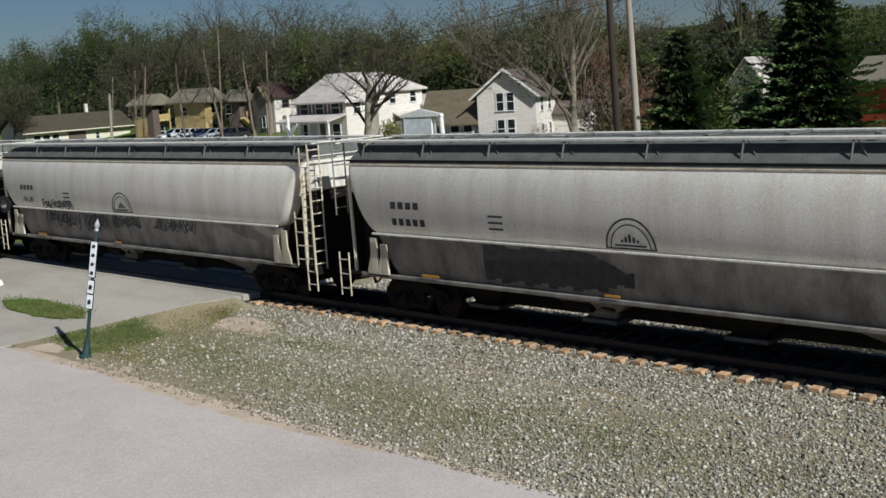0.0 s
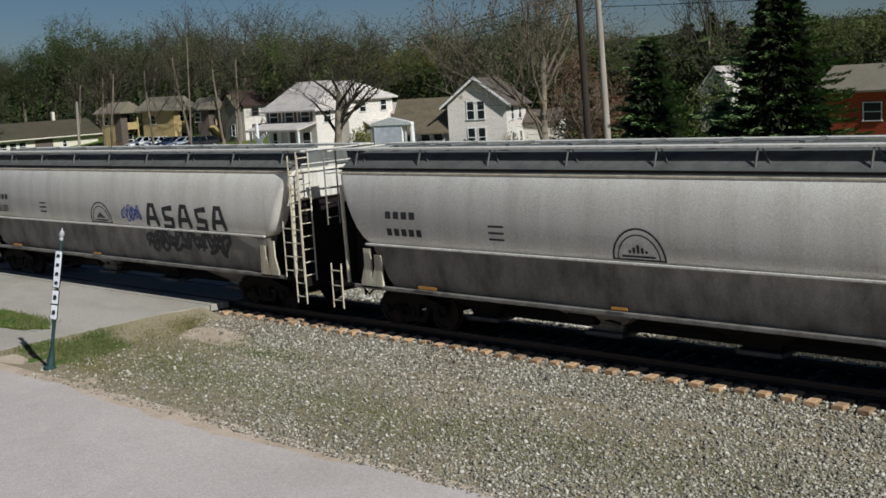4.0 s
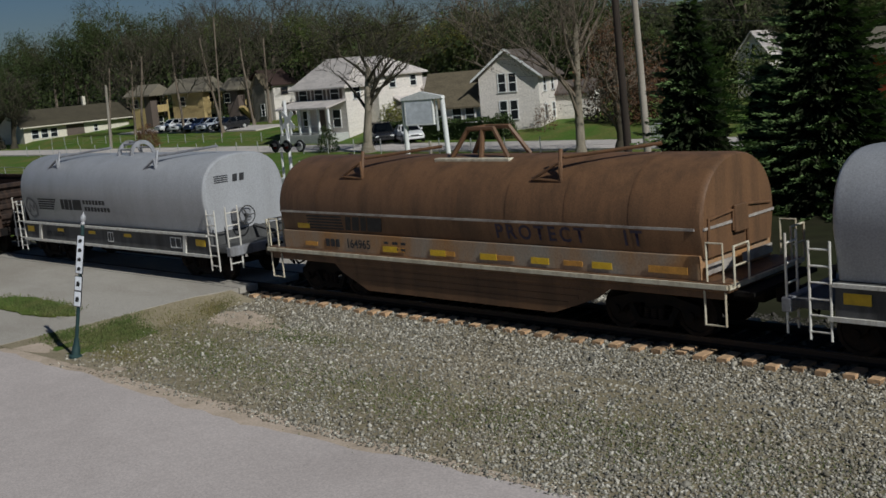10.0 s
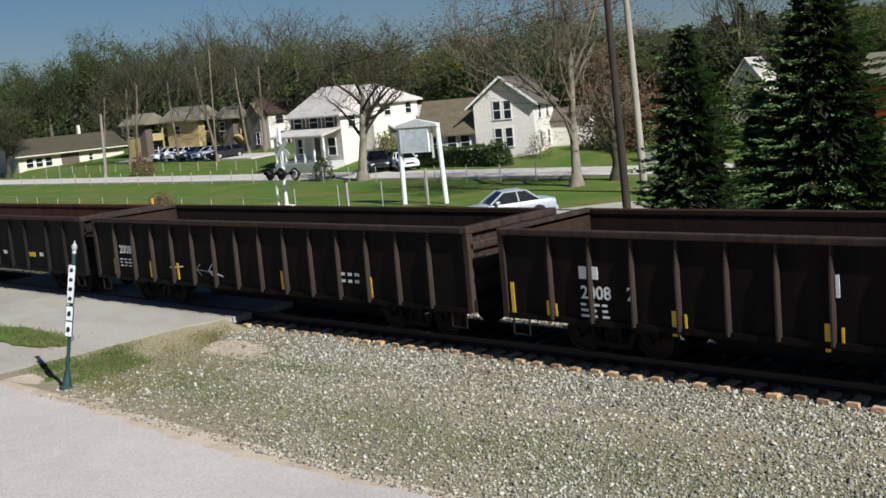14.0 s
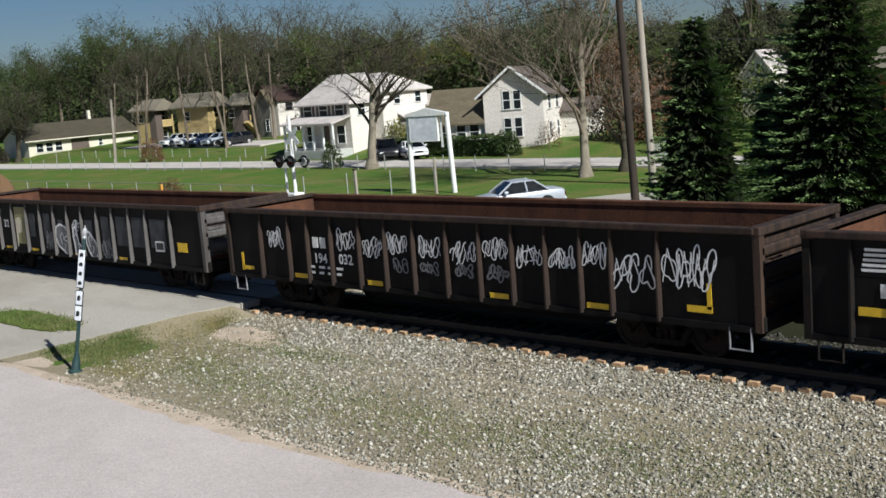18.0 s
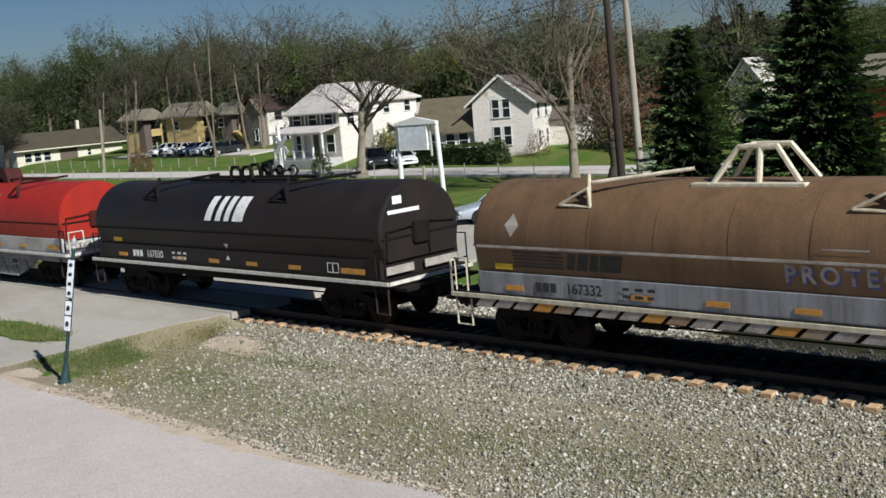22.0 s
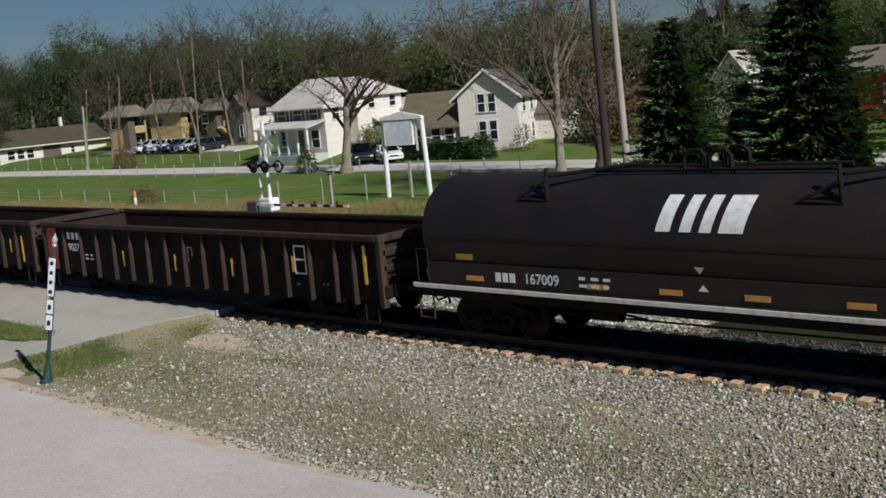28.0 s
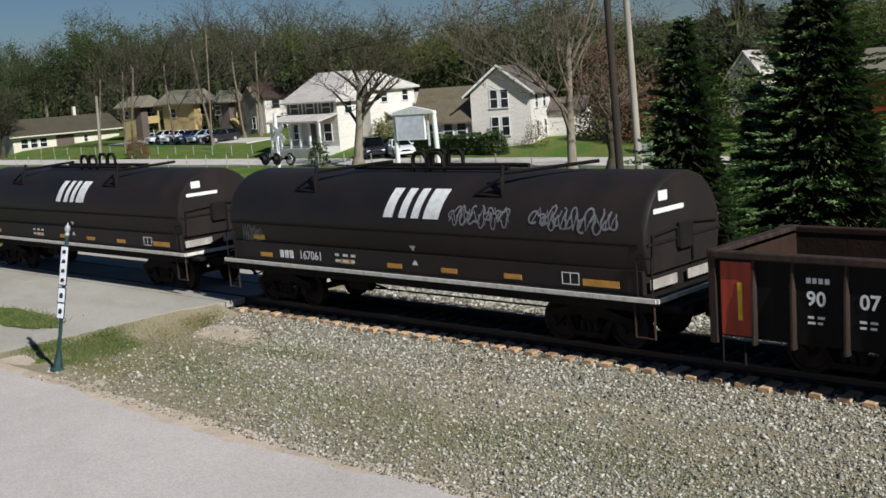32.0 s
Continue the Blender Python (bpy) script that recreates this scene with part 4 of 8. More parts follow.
def grey_coil_car(label, centre, number):
    car = railcar("coil_car", label, "coil cars of the train", centre)
    L, Ld = 11.75, 13.4
    underbody(car, Ld + 0.5, 0.75, 0.8, 0.36)
    for x in (-Ld / 2 + 1.9, Ld / 2 - 1.9):
        truck(car, x)
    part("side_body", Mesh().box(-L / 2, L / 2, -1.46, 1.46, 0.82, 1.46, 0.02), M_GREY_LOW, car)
    for s in (-1, 1):
        part("side_sill", Mesh().box(-L / 2 - 0.1, L / 2 + 0.1, *sorted((s * 1.465, s * 1.53)), 0.78, 0.86), M_WHITE, car, "pale edge of the side sill")
        part("side_edge", Mesh().box(-L / 2, L / 2, *sorted((s * 1.465, s * 1.54)), 1.4, 1.47), M_WHITE, car)
        for x in (-4.65, 4.65):
            part("side_post", Mesh().loft([[(x - 0.16, s * 1.47, 0.86), (x, s * 1.47, 0.86), (x + 0.12, s * 1.47, 1.4), (x - 0.04, s * 1.47, 1.4)], [(x - 0.16, s * 1.52, 0.86), (x, s * 1.52, 0.86), (x + 0.12, s * 1.52, 1.4), (x - 0.04, s * 1.52, 1.4)]]), M_WHITE, car)
    ob, place = hood(car, L, 1.5, 1.48, 2.4, 3.74, M_GREY, 2.6, bands=0)
    lifting_gear(car, 1.5, 3.74, M_SILVER, M_CREAM, "ring", 2.4)
    for s in (-1, 1):
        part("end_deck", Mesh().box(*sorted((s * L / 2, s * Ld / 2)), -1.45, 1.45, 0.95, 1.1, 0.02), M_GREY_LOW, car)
        part("end_sill", Mesh().box(*sorted((s * Ld / 2, s * (Ld / 2 + 0.2))), -1.45, 1.45, 0.85, 1.12, 0.02), M_SILVER, car)
        for t in (-1, 1):
            ladder("ladder", car, s * (L / 2 + 0.25), t * 1.48, 0.4, 2.2, 0.4, M_WHITE, "x", 6)
            ladder("ladder", car, s * (Ld / 2 + 0.1), t * 1.2, 0.45, 2.3, 0.42, M_WHITE, "y", 5)
        part("end_bracket", Mesh().bent([(s * (L / 2 + 0.05), 0.2, 1.5), (s * (Ld / 2), 0.3, 1.35), (s * (Ld / 2 + 0.1), 0.4, 0.9)], 0.06), M_GREY_LOW, car)
        plate("placard", car, s * 5.45, 1.2, -1.47, 0.5, 0.2, M_YELLOW, "yellow reflector plate")
    brake_wheel(car, L / 2 + 0.5, -0.35, 1.9, M_GREY_LOW)
    part("brake_box", Mesh().box(L / 2 + 0.02, L / 2 + 0.4, -0.6, -0.1, 1.7, 2.1, 0.05), M_SILVER, car)
    for x in (-3.2, -1.0, 1.3):
        plate("reflector_strip", car, x, 1.24, -1.47, 0.45, 0.11, M_YELLOW, "yellow reflector strip")
    # the owner's mark: speed lines and plain blocks
    m = Mesh()
    for k in range(5):
        z = 2.3 - k * 0.085
        ribbon(m, [(-4.6 - k * 0.02, z), (-3.25 - k * 0.08, z)], 0.055, place)
    for x0, w in ((-3.02, 0.22), (-2.76, 0.3), (-2.42, 0.2), (-2.16, 0.58)):
        block(m, x0, w, 1.96, 2.33, place)
    for r, z in enumerate((2.26, 2.02)):
        for k in range(7 + r):
            block(m, -1.38 + k * 0.215, 0.16, z - 0.075, z + 0.075, place, 0.25, 1)
    part("owner_mark", m, M_STENCIL_B, car, "black speed lines and blocks as a mark")
    m = Mesh()
    for k in range(4):
        m.quad(*[(L / 2 + 0.012, y, 3.1 - k * 0.06 + dz) for y, dz in ((-1.05, 0), (-0.55, 0), (-0.55, 0.03), (-1.05, 0.03))])
    for y in (-0.4, -0.15):
        m.quad(*[(L / 2 + 0.012, y + dy, 2.9 + dz) for dy, dz in ((0, 0), (0.17, 0), (0.2, 0.22), (0.03, 0.22))])
    part("owner_mark", m, M_STENCIL_B, car, "small black mark on the hood end")
    for k in range(2):
        plate("reporting_mark", car, -4.22 + k * 0.2, 1.07, -1.47, 0.14, 0.2, M_STENCIL_B, "stencil block")
    painted("car_number", number, 0.27, -3.35, 1.07, -1.47, M_STENCIL_B, car, "black stencilled car number")
    for x in (0.2, 4.1):
        w = 0.3 if x > 1 else 0.18
        part("data_plate", Mesh().box(x - w, x + w, -1.476, -1.47, 1.28, 1.31).box(x - w, x + w, -1.476, -1.47, 0.98, 1.01).box(x - w, x - w + 0.03, -1.476, -1.47, 1.01, 1.28).box(x + w - 0.03, x + w, -1.476, -1.47, 1.01, 1.28).box(x - 0.015, x + 0.015, -1.476, -1.47, 1.01, 1.28), M_STENCIL, car, "white outlined data panel", 0)
    return car


def build_train():
    H, side = None, None
    for centre, seed, num, words in ((155.9, 1, None, "pale grey covered hopper with rusty streaks and black grime patches"),
                                     (135.4, 2, None, "weathered grey covered hopper with a half-round emblem"),
                                     (114.8, 3, None, "weathered grey covered hopper with dark tags along its ledge"),
                                     (94.25, 4, "76133", "pale grey covered hopper with blue and black graffiti")):
        car, side = hopper(words, centre, seed, num)
        if seed == 1:
            low_side = lambda x, z: (x, -(np.interp(z, [1.08, 1.3, 1.7, 2.18], [1.3, 1.38, 1.45, 1.49]) + 0.008), z)
            m = Mesh()
            for k in range(18):
                x = -4.4 + k * 0.235
                ribbon(m, [(x, 1.24 + 0.06 * math.sin(k * 2.1) + 0.2 * max(0, k - 13) / 4), (x, 1.7), (x + 0.03, 2.08 - 0.12 * max(0, k - 13) + 0.04 * math.sin(k * 1.3))], 0.27, low_side)
            part("grime_patch", m, M_STENCIL_B, car, "large black painted-out patch", 0)
        if seed == 2:
            low_side = lambda x, z: (x, -(np.interp(z, [1.08, 1.3, 1.7, 2.18], [1.3, 1.38, 1.45, 1.49]) + 0.01), z)
            for x, z, w, h, n, pl in ((-4.8, 2.36, 2.3, 0.3, 7, side), (-4.6, 1.85, 2.6, 0.55, 6, low_side), (-2.3, 1.85, 1.5, 0.6, 4, low_side), (-0.2, 1.92, 1.8, 0.32, 7, low_side), (2.8, 1.95, 2.4, 0.4, 8, low_side)):
                graffiti(x, z, w, h, pl, M_FADED, car, 20 + int(x * 10), n, 0.05, "black sprayed scribble")
            painted("car_number", "76130", 0.34, -7.0, 2.52, -1.585, M_STENCIL_B, car, "black stencilled car number")
        if seed == 4:
            graffiti(1.6, 2.62, 1.05, 0.42, side, M_SPRAY_BLUE, car, 31, 4, 0.05, "blue sprayed scribble")
            for k, x in enumerate((2.75, 3.6, 4.45, 5.3, 6.15)):
                m = Mesh()
                ribbon(m, [(x - 0.3, 2.25), (x - 0.1, 2.9), (x + 0.12, 2.9), (x + 0.3, 2.25)] if k % 2 == 0 else [(x + 0.28, 2.85), (x - 0.2, 2.8), (x - 0.15, 2.55), (x + 0.25, 2.5), (x + 0.2, 2.25), (x - 0.3, 2.25)], 0.17, side)
                ribbon(m, [(x - 0.2, 2.5), (x + 0.25, 2.5)], 0.14, side)
                part("graffiti", m, M_STENCIL_B, car, "heavy black sprayed block shape", 0)
            low_side = lambda x, z: (x, -(np.interp(z, [1.08, 1.3, 1.7, 2.18], [1.3, 1.38, 1.45, 1.49]) + 0.01), z)
            graffiti(4.4, 1.82, 4.2, 0.55, low_side, M_STENCIL_B, car, 33, 6, 0.14, "black sprayed scrawl on the lower side")
    # coil cars and hoods
    for centre, num, words, mat in ((76.3, "167211", "brown steel coil car with pale lifting frame and faded side lettering", M_BROWN), (-73.85, "167332", "tan-brown steel coil car with pale lifting frame and blue graffiti", M_TAN)):
        car, place = coil_car(words, centre, mat, M_CREAM, "frame", side=M_SILVER, number=num, num_mat=M_STENCIL_B, deck_z=1.24, gear=M_CREAM, low=M_UNDER)
        for k in range(23):
            x = -6.4 + k * 0.555
            part("deck_segment", Mesh().loft([[(x, -1.52, 0.93), (x + 0.44, -1.52, 0.93), (x + 0.62, -1.52, 1.1), (x + 0.18, -1.52, 1.1)], [(x, -1.48, 0.93), (x + 0.44, -1.48, 0.93), (x + 0.62, -1.48, 1.1), (x + 0.18, -1.48, 1.1)]]), (M_STRIPE, M_STRIPE, M_BAND, M_STRIPE, M_ORANGE)[k * 3 % 5], car, "weathered striped edge segment")
        flat = lambda x, z: (x, -1.44 + HOOD_LEAN * (2.3 - z), z)
        m = Mesh()
        for k in range(5):
            ribbon(m, [(-5.3, 2.18 - k * 0.08), (-3.95, 2.18 - k * 0.08)], 0.045, flat)
        for x, w in ((-3.88, 0.2), (-3.62, 0.26), (-3.3, 0.2), (-3.04, 0.52)):
            block(m, x, w, 1.84, 2.2, flat)
        part("owner_mark", m, M_STENCIL_B, car, "black speed lines and blocks as a mark", 0)
        for word, wx in (("PROTECT", 2.3), ("IT", 4.6)):
            if mat is M_TAN:
                painted("stencil_word", word, 0.46, wx + 0.03, 2.0, -1.438 + HOOD_LEAN * 0.3, M_SPRAY_BLUE, car, "blue shadow of the stencilled word", 1.36, HOOD_LEAN)
            painted("stencil_word", word, 0.46, wx, 2.03, -1.444 + HOOD_LEAN * 0.27, M_SPRAY_NAVY if mat is M_BROWN else M_STRIPE, car, "stencilled word in capitals", 1.36, HOOD_LEAN)
        if mat is M_TAN:
            for x in (-5.3, 4.9):
                dm = Mesh().quad(place(x - 0.2, 2.75), place(x, 2.5), place(x + 0.2, 2.75), place(x, 3.0))
                part("placard", dm, M_STRIPE, car, "pale bare diamond left by a placard", 0)
            part("placard", Mesh().box(6.46, 6.49, -1.38, 1.3, 1.3, 1.66), M_WHITE, car, "long white board at the hood's foot")
        bars("faint_line", 2.6, 2.52, -1.445, 1.6, 0.07, 1, 1, M_STRIPE, car, "faint pale painted line", 4)
        part("placard", Mesh().box(5.95, 6.35, -1.46, -1.44, 1.32, 1.62), M_WHITE, car, "white placard")
        railing(car, 7.2, 1, 1.2, 1.9, M_CREAM)
        railing(car, -7.2, -1, 1.2, 1.9, M_CREAM)
    car, place = coil_car("brown steel coil car with a corrugated fishbelly side", 45.2, M_BROWN, M_CREAM, "frame", "belly", side=M_BAND, number="164965", num_mat=M_STENCIL_B, deck_z=1.3, gear=M_BROWN, low=M_BROWN, hoodL=13.1)
    flat = lambda x, z: (x, -1.44 + HOOD_LEAN * (2.3 - z), z)
    m = Mesh()
    for k in range(5):
        ribbon(m, [(-5.4, 2.18 - k * 0.08), (-4.0, 2.18 - k * 0.08)], 0.045, flat)
    for x, w in ((-3.93, 0.2), (-3.67, 0.26), (-3.35, 0.2), (-3.09, 0.52)):
        block(m, x, w, 1.84, 2.2, flat)
    part("owner_mark", m, M_STENCIL_B, car, "black speed lines and blocks as a mark", 0)
    for word, wx in (("PROTECT", 2.5), ("IT", 4.95)):
        painted("stencil_word", word, 0.46, wx, 2.03, -1.444 + HOOD_LEAN * 0.27, M_SPRAY_NAVY, car, "faded navy stencilled word in capitals", 1.36, HOOD_LEAN)
    railing(car, 7.2, 1, 1.25, 2.0, M_CREAM)
    railing(car, -7.2, -1, 1.25, 2.0, M_CREAM)
    for x in (-2.25, -0.6, 1.0, 2.5, 4.15):
        plate("reflector_strip", car, x, 1.44, -1.41, 0.5, 0.14, M_YELLOW, "yellow reflector plate")
    grey_coil_car("light grey coil car with a smooth square-shouldered hood", 60.25, "167673")
    car = grey_coil_car("light grey coil car with a smooth hood and a round tag", 29.3, "167726")
    flat = lambda x, z: (x, -1.51 + HOOD_LEAN * (2.4 - z), z)
    m = Mesh()
    arc(m, -5.2, 1.96, 0.38, 0.34, 0, 360, 0.1, flat)
    ribbon(m, [(-5.45, 1.8), (-5.3, 2.15), (-5.15, 1.85), (-5.0, 2.12), (-4.95, 1.75)], 0.07, flat)
    part("graffiti", m, M_SPRAY_GREY, car, "dark round sprayed tag", 0)
    for centre, num, words, seed in ((-90.2, "167030", "black coil car with a white deck edge and slanted white mark", 0),
                                     (-121.7, "167040", "black coil car with white graffiti on its lower hood", 5),
                                     (-137.9, "167009", "black coil car with plain lower hood and white deck edge", 0),
                                     (-188.0, "167061", "black coil car with grey graffiti beside the white mark", 6),
                                     (-204.2, None, "black coil car with a white deck edge, last in view", 0)):
        car, place = coil_car(words, centre, M_BLACK, M_WHITE, "arch", number=num, num_mat=M_STENCIL, gear=M_UNDER, hoodL=13.7)
        low = lambda x, z: (x, -1.44 + HOOD_LEAN * (2.3 - z), z)
        slanted_blocks(car, 0.4, 2.94, 0.66, place, M_STENCIL)
        part("loading_mark", Mesh().quad(low(0.2, 1.95), low(0.31, 1.81), low(0.42, 1.95)), M_STENCIL, car, "small white triangle", 0)
        part("loading_mark", Mesh().quad((0.3, -1.41, 1.5), (0.52, -1.41, 1.5), (0.41, -1.41, 1.63)), M_STENCIL, car, "small white triangle", 0)
        part("data_plate", Mesh().box(4.75, 5.2, -1.415, -1.41, 1.38, 1.4).box(4.75, 5.2, -1.415, -1.41, 1.62, 1.64).box(4.75, 4.77, -1.415, -1.41, 1.4, 1.62).box(4.96, 4.98, -1.415, -1.41, 1.4, 1.62).box(5.18, 5.2, -1.415, -1.41, 1.4, 1.62), M_STENCIL, car, "white outlined data panel", 0)
        ends = Mesh()
        for k, (y, z, w, h) in enumerate(((-0.95, 3.1, 0.32, 0.2), (-0.75, 2.86, 1.1, 0.1))):
            ends.quad((6.862, y - w / 2 + 0.2, z), (6.862, y + w / 2 + 0.2, z), (6.862, y + w / 2 + 0.2, z + h), (6.862, y - w / 2 + 0.2, z + h))
        part("end_mark", ends, M_STENCIL, car, "small white blocks on the hood end", 0)
        if seed == 5:
            graffiti(1.55, 2.02, 1.2, 0.55, low, M_SPRAY, car, 51, 5, 0.05)
            graffiti(4.35, 1.97, 1.65, 0.42, low, M_SPRAY, car, 52, 5, 0.045)
        if seed == 6:
            graffiti(2.5, 2.72, 1.75, 0.4, place, M_SPRAY_GREY, car, 61, 6, 0.04)
            graffiti(5.1, 2.72, 2.2, 0.42, place, M_SPRAY_GREY, car, 62, 7, 0.04)
            graffiti(-5.9, 1.95, 0.8, 0.5, low, M_SPRAY_GREY, car, 63, 4, 0.04)
    car, place = coil_car("red coil car with a silver corrugated side and slanted white mark", -105.9, M_RED, M_WHITE, "arch", "belly", side=M_PALE_SIDE, number="166479", num_mat=M_STENCIL_B, gear=M_MAROON, low=M_BELLY, hoodL=12.9, Ld=13.6, crown="saddle")
    for k in range(9):
        x = -4.0 + k * 0.92
        part("belly_seam", Mesh().loft([[(x, y, 1.06), (x + 0.05, y, 1.06), (x + 0.3, y, 0.7), (x + 0.55, y, 0.36), (x + 0.5, y, 0.36), (x + 0.25, y, 0.7)] for y in (-1.418, -1.4135)]), M_UNDER, car)
    part("belly_lip", Mesh().box(-3.2, 2.8, -1.43, -1.405, 0.3, 0.36), M_GREY, car, "pale lower lip of the belly")
    plate("end_patch", car, -6.15, 1.5, -1.405, 0.5, 0.3, M_YELLOW, "faded yellow painted patch")
    part("data_plate", Mesh().box(2.4, 2.95, -1.43, -1.42, 0.72, 0.98, 0.01), M_STRIPE, car, "white outlined data panel")
    part("data_plate", Mesh().box(2.45, 2.9, -1.434, -1.43, 0.76, 0.94), M_STENCIL_B, car)
    slanted_blocks(car, 0.4, 2.88, 0.74, place, M_STENCIL)
    railing(car, 6.9, 1, 1.25, 2.0, M_WHITE)
    railing(car, -6.9, -1, 1.25, 2.0, M_WHITE)
    # gondolas
    y = -1.567
    on = lambda x, z: (x, y - 0.006, z)
    yb = lambda xs, z, h, w=0.1: [(x, z, h, w) for x in xs]
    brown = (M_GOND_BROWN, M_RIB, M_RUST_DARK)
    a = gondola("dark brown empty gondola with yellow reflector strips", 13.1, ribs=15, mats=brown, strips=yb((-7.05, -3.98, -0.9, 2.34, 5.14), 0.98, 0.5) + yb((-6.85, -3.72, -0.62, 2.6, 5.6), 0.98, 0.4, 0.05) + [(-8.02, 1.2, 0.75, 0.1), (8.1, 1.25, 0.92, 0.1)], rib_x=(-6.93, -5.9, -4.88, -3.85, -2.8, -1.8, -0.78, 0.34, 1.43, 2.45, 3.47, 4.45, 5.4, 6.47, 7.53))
    painted("car_number", "2", 0.38, -4.95, 1.48, y, M_STENCIL, a, "white stencilled car number")
    painted("car_number", "2008", 0.38, -5.8, 1.46, y, M_STENCIL, a, "white stencilled car number")
    for k in range(2):
        plate("reporting_mark", a, -6.1 + k * 0.28, 1.88, y + 0.01, 0.19, 0.26, M_STENCIL, "stencil block")
    bars("data_line", -5.8, 1.1, y, 0.8, 0.36, 3, 3, M_STENCIL, a, seed=8)
    plate("chalk_mark", a, -0.68, 1.9, y, 0.07, 0.4, M_STENCIL, "white chalk stroke")
    bars("chalk_mark", 5.95, 1.32, y, 0.7, 0.3, 2, 2, M_STENCIL, a, "rough white painted patch", 9)
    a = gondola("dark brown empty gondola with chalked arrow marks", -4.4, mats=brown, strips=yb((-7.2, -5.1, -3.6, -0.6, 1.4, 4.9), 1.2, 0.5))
    painted("car_number", "2008", 0.36, -6.48, 1.75, y, M_STENCIL, a, "white stencilled car number")
    for k, x in enumerate((-4.0, -2.6, -2.0)):
        m = Mesh()
        ribbon(m, [(x, 1.3), (x + 0.7, 1.36 - 0.1 * k)], 0.035, on)
        ribbon(m, [(x + 0.2, 1.48), (x, 1.3), (x + 0.24, 1.14)], 0.035, on)
        part("chalk_arrow", m, M_SPRAY_GREY if k == 1 else M_SPRAY, a, "white chalked arrow", 0)
    bars("data_line", -6.48, 1.35, y, 0.75, 0.3, 3, 3, M_STENCIL, a, seed=10)
    bars("data_plate", 4.2, 1.4, y, 0.75, 0.35, 2, 3, M_STENCIL, a, "white data panel", 11)
    a = gondola("black gondola with a white striped mark and few ribs", -21.95, 16.7, ribs=13, mats=(M_GOND, M_UNDER, M_RUST), strips=(), brown_ends=False, rib_x=(-7.6, -6.55, -4.95, -3.75, -2.6, -1.43, -0.28, 0.87, 2.02, 3.17, 4.35, 5.95, 7.2), deep=0.6)
    m = Mesh()
    for k in range(5):
        ribbon(m, [(-7.36 - k * 0.015, 2.45 - k * 0.088), (-6.74 - k * 0.04, 2.45 - k * 0.088)], 0.05, on)
    for x, w in ((-6.4, 0.2), (-6.16, 0.26), (-5.86, 0.18), (-5.64, 0.44)):
        block(m, x, w, 2.05, 2.44, on)
    part("owner_mark", m, M_STENCIL, a, "white speed lines and blocks as a mark", 0)
    painted("car_number", "211190", 0.3, -5.92, 1.76, y, M_STENCIL, a, "white stencilled car number")
    for k in range(2):
        plate("reporting_mark", a, -7.02 + k * 0.19, 1.75, y + 0.01, 0.16, 0.24, M_STENCIL, "stencil block")
    bars("data_line", -5.8, 1.4, y, 1.2, 0.3, 3, 3, M_STENCIL, a, seed=12)
    for x in (-7.25, -4.35, -1.78, 1.5, 4.7):
        plate("reflector_strip", a, x, 1.38, y, 0.47, 0.15, M_YELLOW, "yellow reflector strip")
    for x in (-3.15, -0.88, 2.6, 5.4):
        plate("reflector_strip", a, x, 1.4, y, 0.28, 0.13, M_STENCIL, "white reflector strip")
    plate("reflector_strip", a, -0.04, 1.5, y, 0.05, 0.42, M_STENCIL, "upright white strip")
    a = gondola("black gondola covered in white scrawled graffiti", -39.55, 16.4, ribs=14, rib_x=(-6.74, -5.51, -4.71, -3.76, -2.67, -1.72, -0.73, 0.36, 1.39, 2.36, 3.29, 4.22, 5.0, 6.11), strips=[(-7.45, 1.08, 0.1, 0.5), (7.0, 1.14, 0.13, 0.55), (7.22, 1.4, 0.5, 0.1)] + yb((-5.1, -2.2, 1.9, 4.6), 1.0, 0.12, 0.55) + [(-7.7, 1.25, 0.5, 0.1)], number="194 032")
    painted("car_number", "194", 0.36, -4.25, 1.5, y, M_STENCIL, a, "white stencilled car number")
    painted("car_number", "032", 0.36, -3.25, 1.52, y, M_STENCIL, a, "white stencilled car number")
    for k in range(2):
        plate("reporting_mark", a, -4.42 + k * 0.3, 1.92, y + 0.01, 0.22, 0.28, M_STENCIL, "stencil block")
    bars("data_line", -4.0, 1.2, y, 1.4, 0.3, 2, 4, M_STENCIL, a, seed=13)
    for k, (x, w) in enumerate(((-6.1, 0.7), (-3.2, 0.75), (-2.2, 0.7), (-1.3, 0.7), (-0.2, 0.8), (0.9, 0.8), (1.87, 0.75), (2.82, 0.75), (3.75, 0.7), (4.6, 0.65))):
        graffiti(x, 1.98 + 0.08 * math.sin(k * 2.3), w * 0.92, 0.44, on, M_SPRAY, a, 81 + k, 3, 0.032)
    graffiti(5.55, 1.75, 0.95, 0.65, on, M_SPRAY, a, 95, 3, 0.035)
    graffiti(6.8, 1.9, 1.15, 0.7, on, M_SPRAY, a, 96, 4, 0.035)
    for k, x in enumerate((-1.2, -0.2, 0.9, 1.9)):
        graffiti(x, 1.5, 0.55, 0.3, on, M_SPRAY_GREY, a, 97 + k, 2, 0.045)
    a = gondola("black gondola with white bubble graffiti and a faded yellow patch", -57.4, 16.4, ribs=13, mats=(M_GOND, M_RIB_GREY, M_RUST), rib_x=(-6.45, -5.22, -4.17, -3.02, -1.96, -0.92, 0.07, 1.07, 2.1, 3.1, 4.14, 5.14, 6.55), strips=[(7.1, 1.48, 0.28, 0.5), (-7.2, 1.4, 0.26, 0.45)] + yb((-4.7, -2.6, 0.58, 3.55), 0.93, 0.14, 0.5))
    painted("car_number", "32", 0.38, -4.72, 1.83, y, M_STENCIL, a, "white stencilled car number", 1.15)
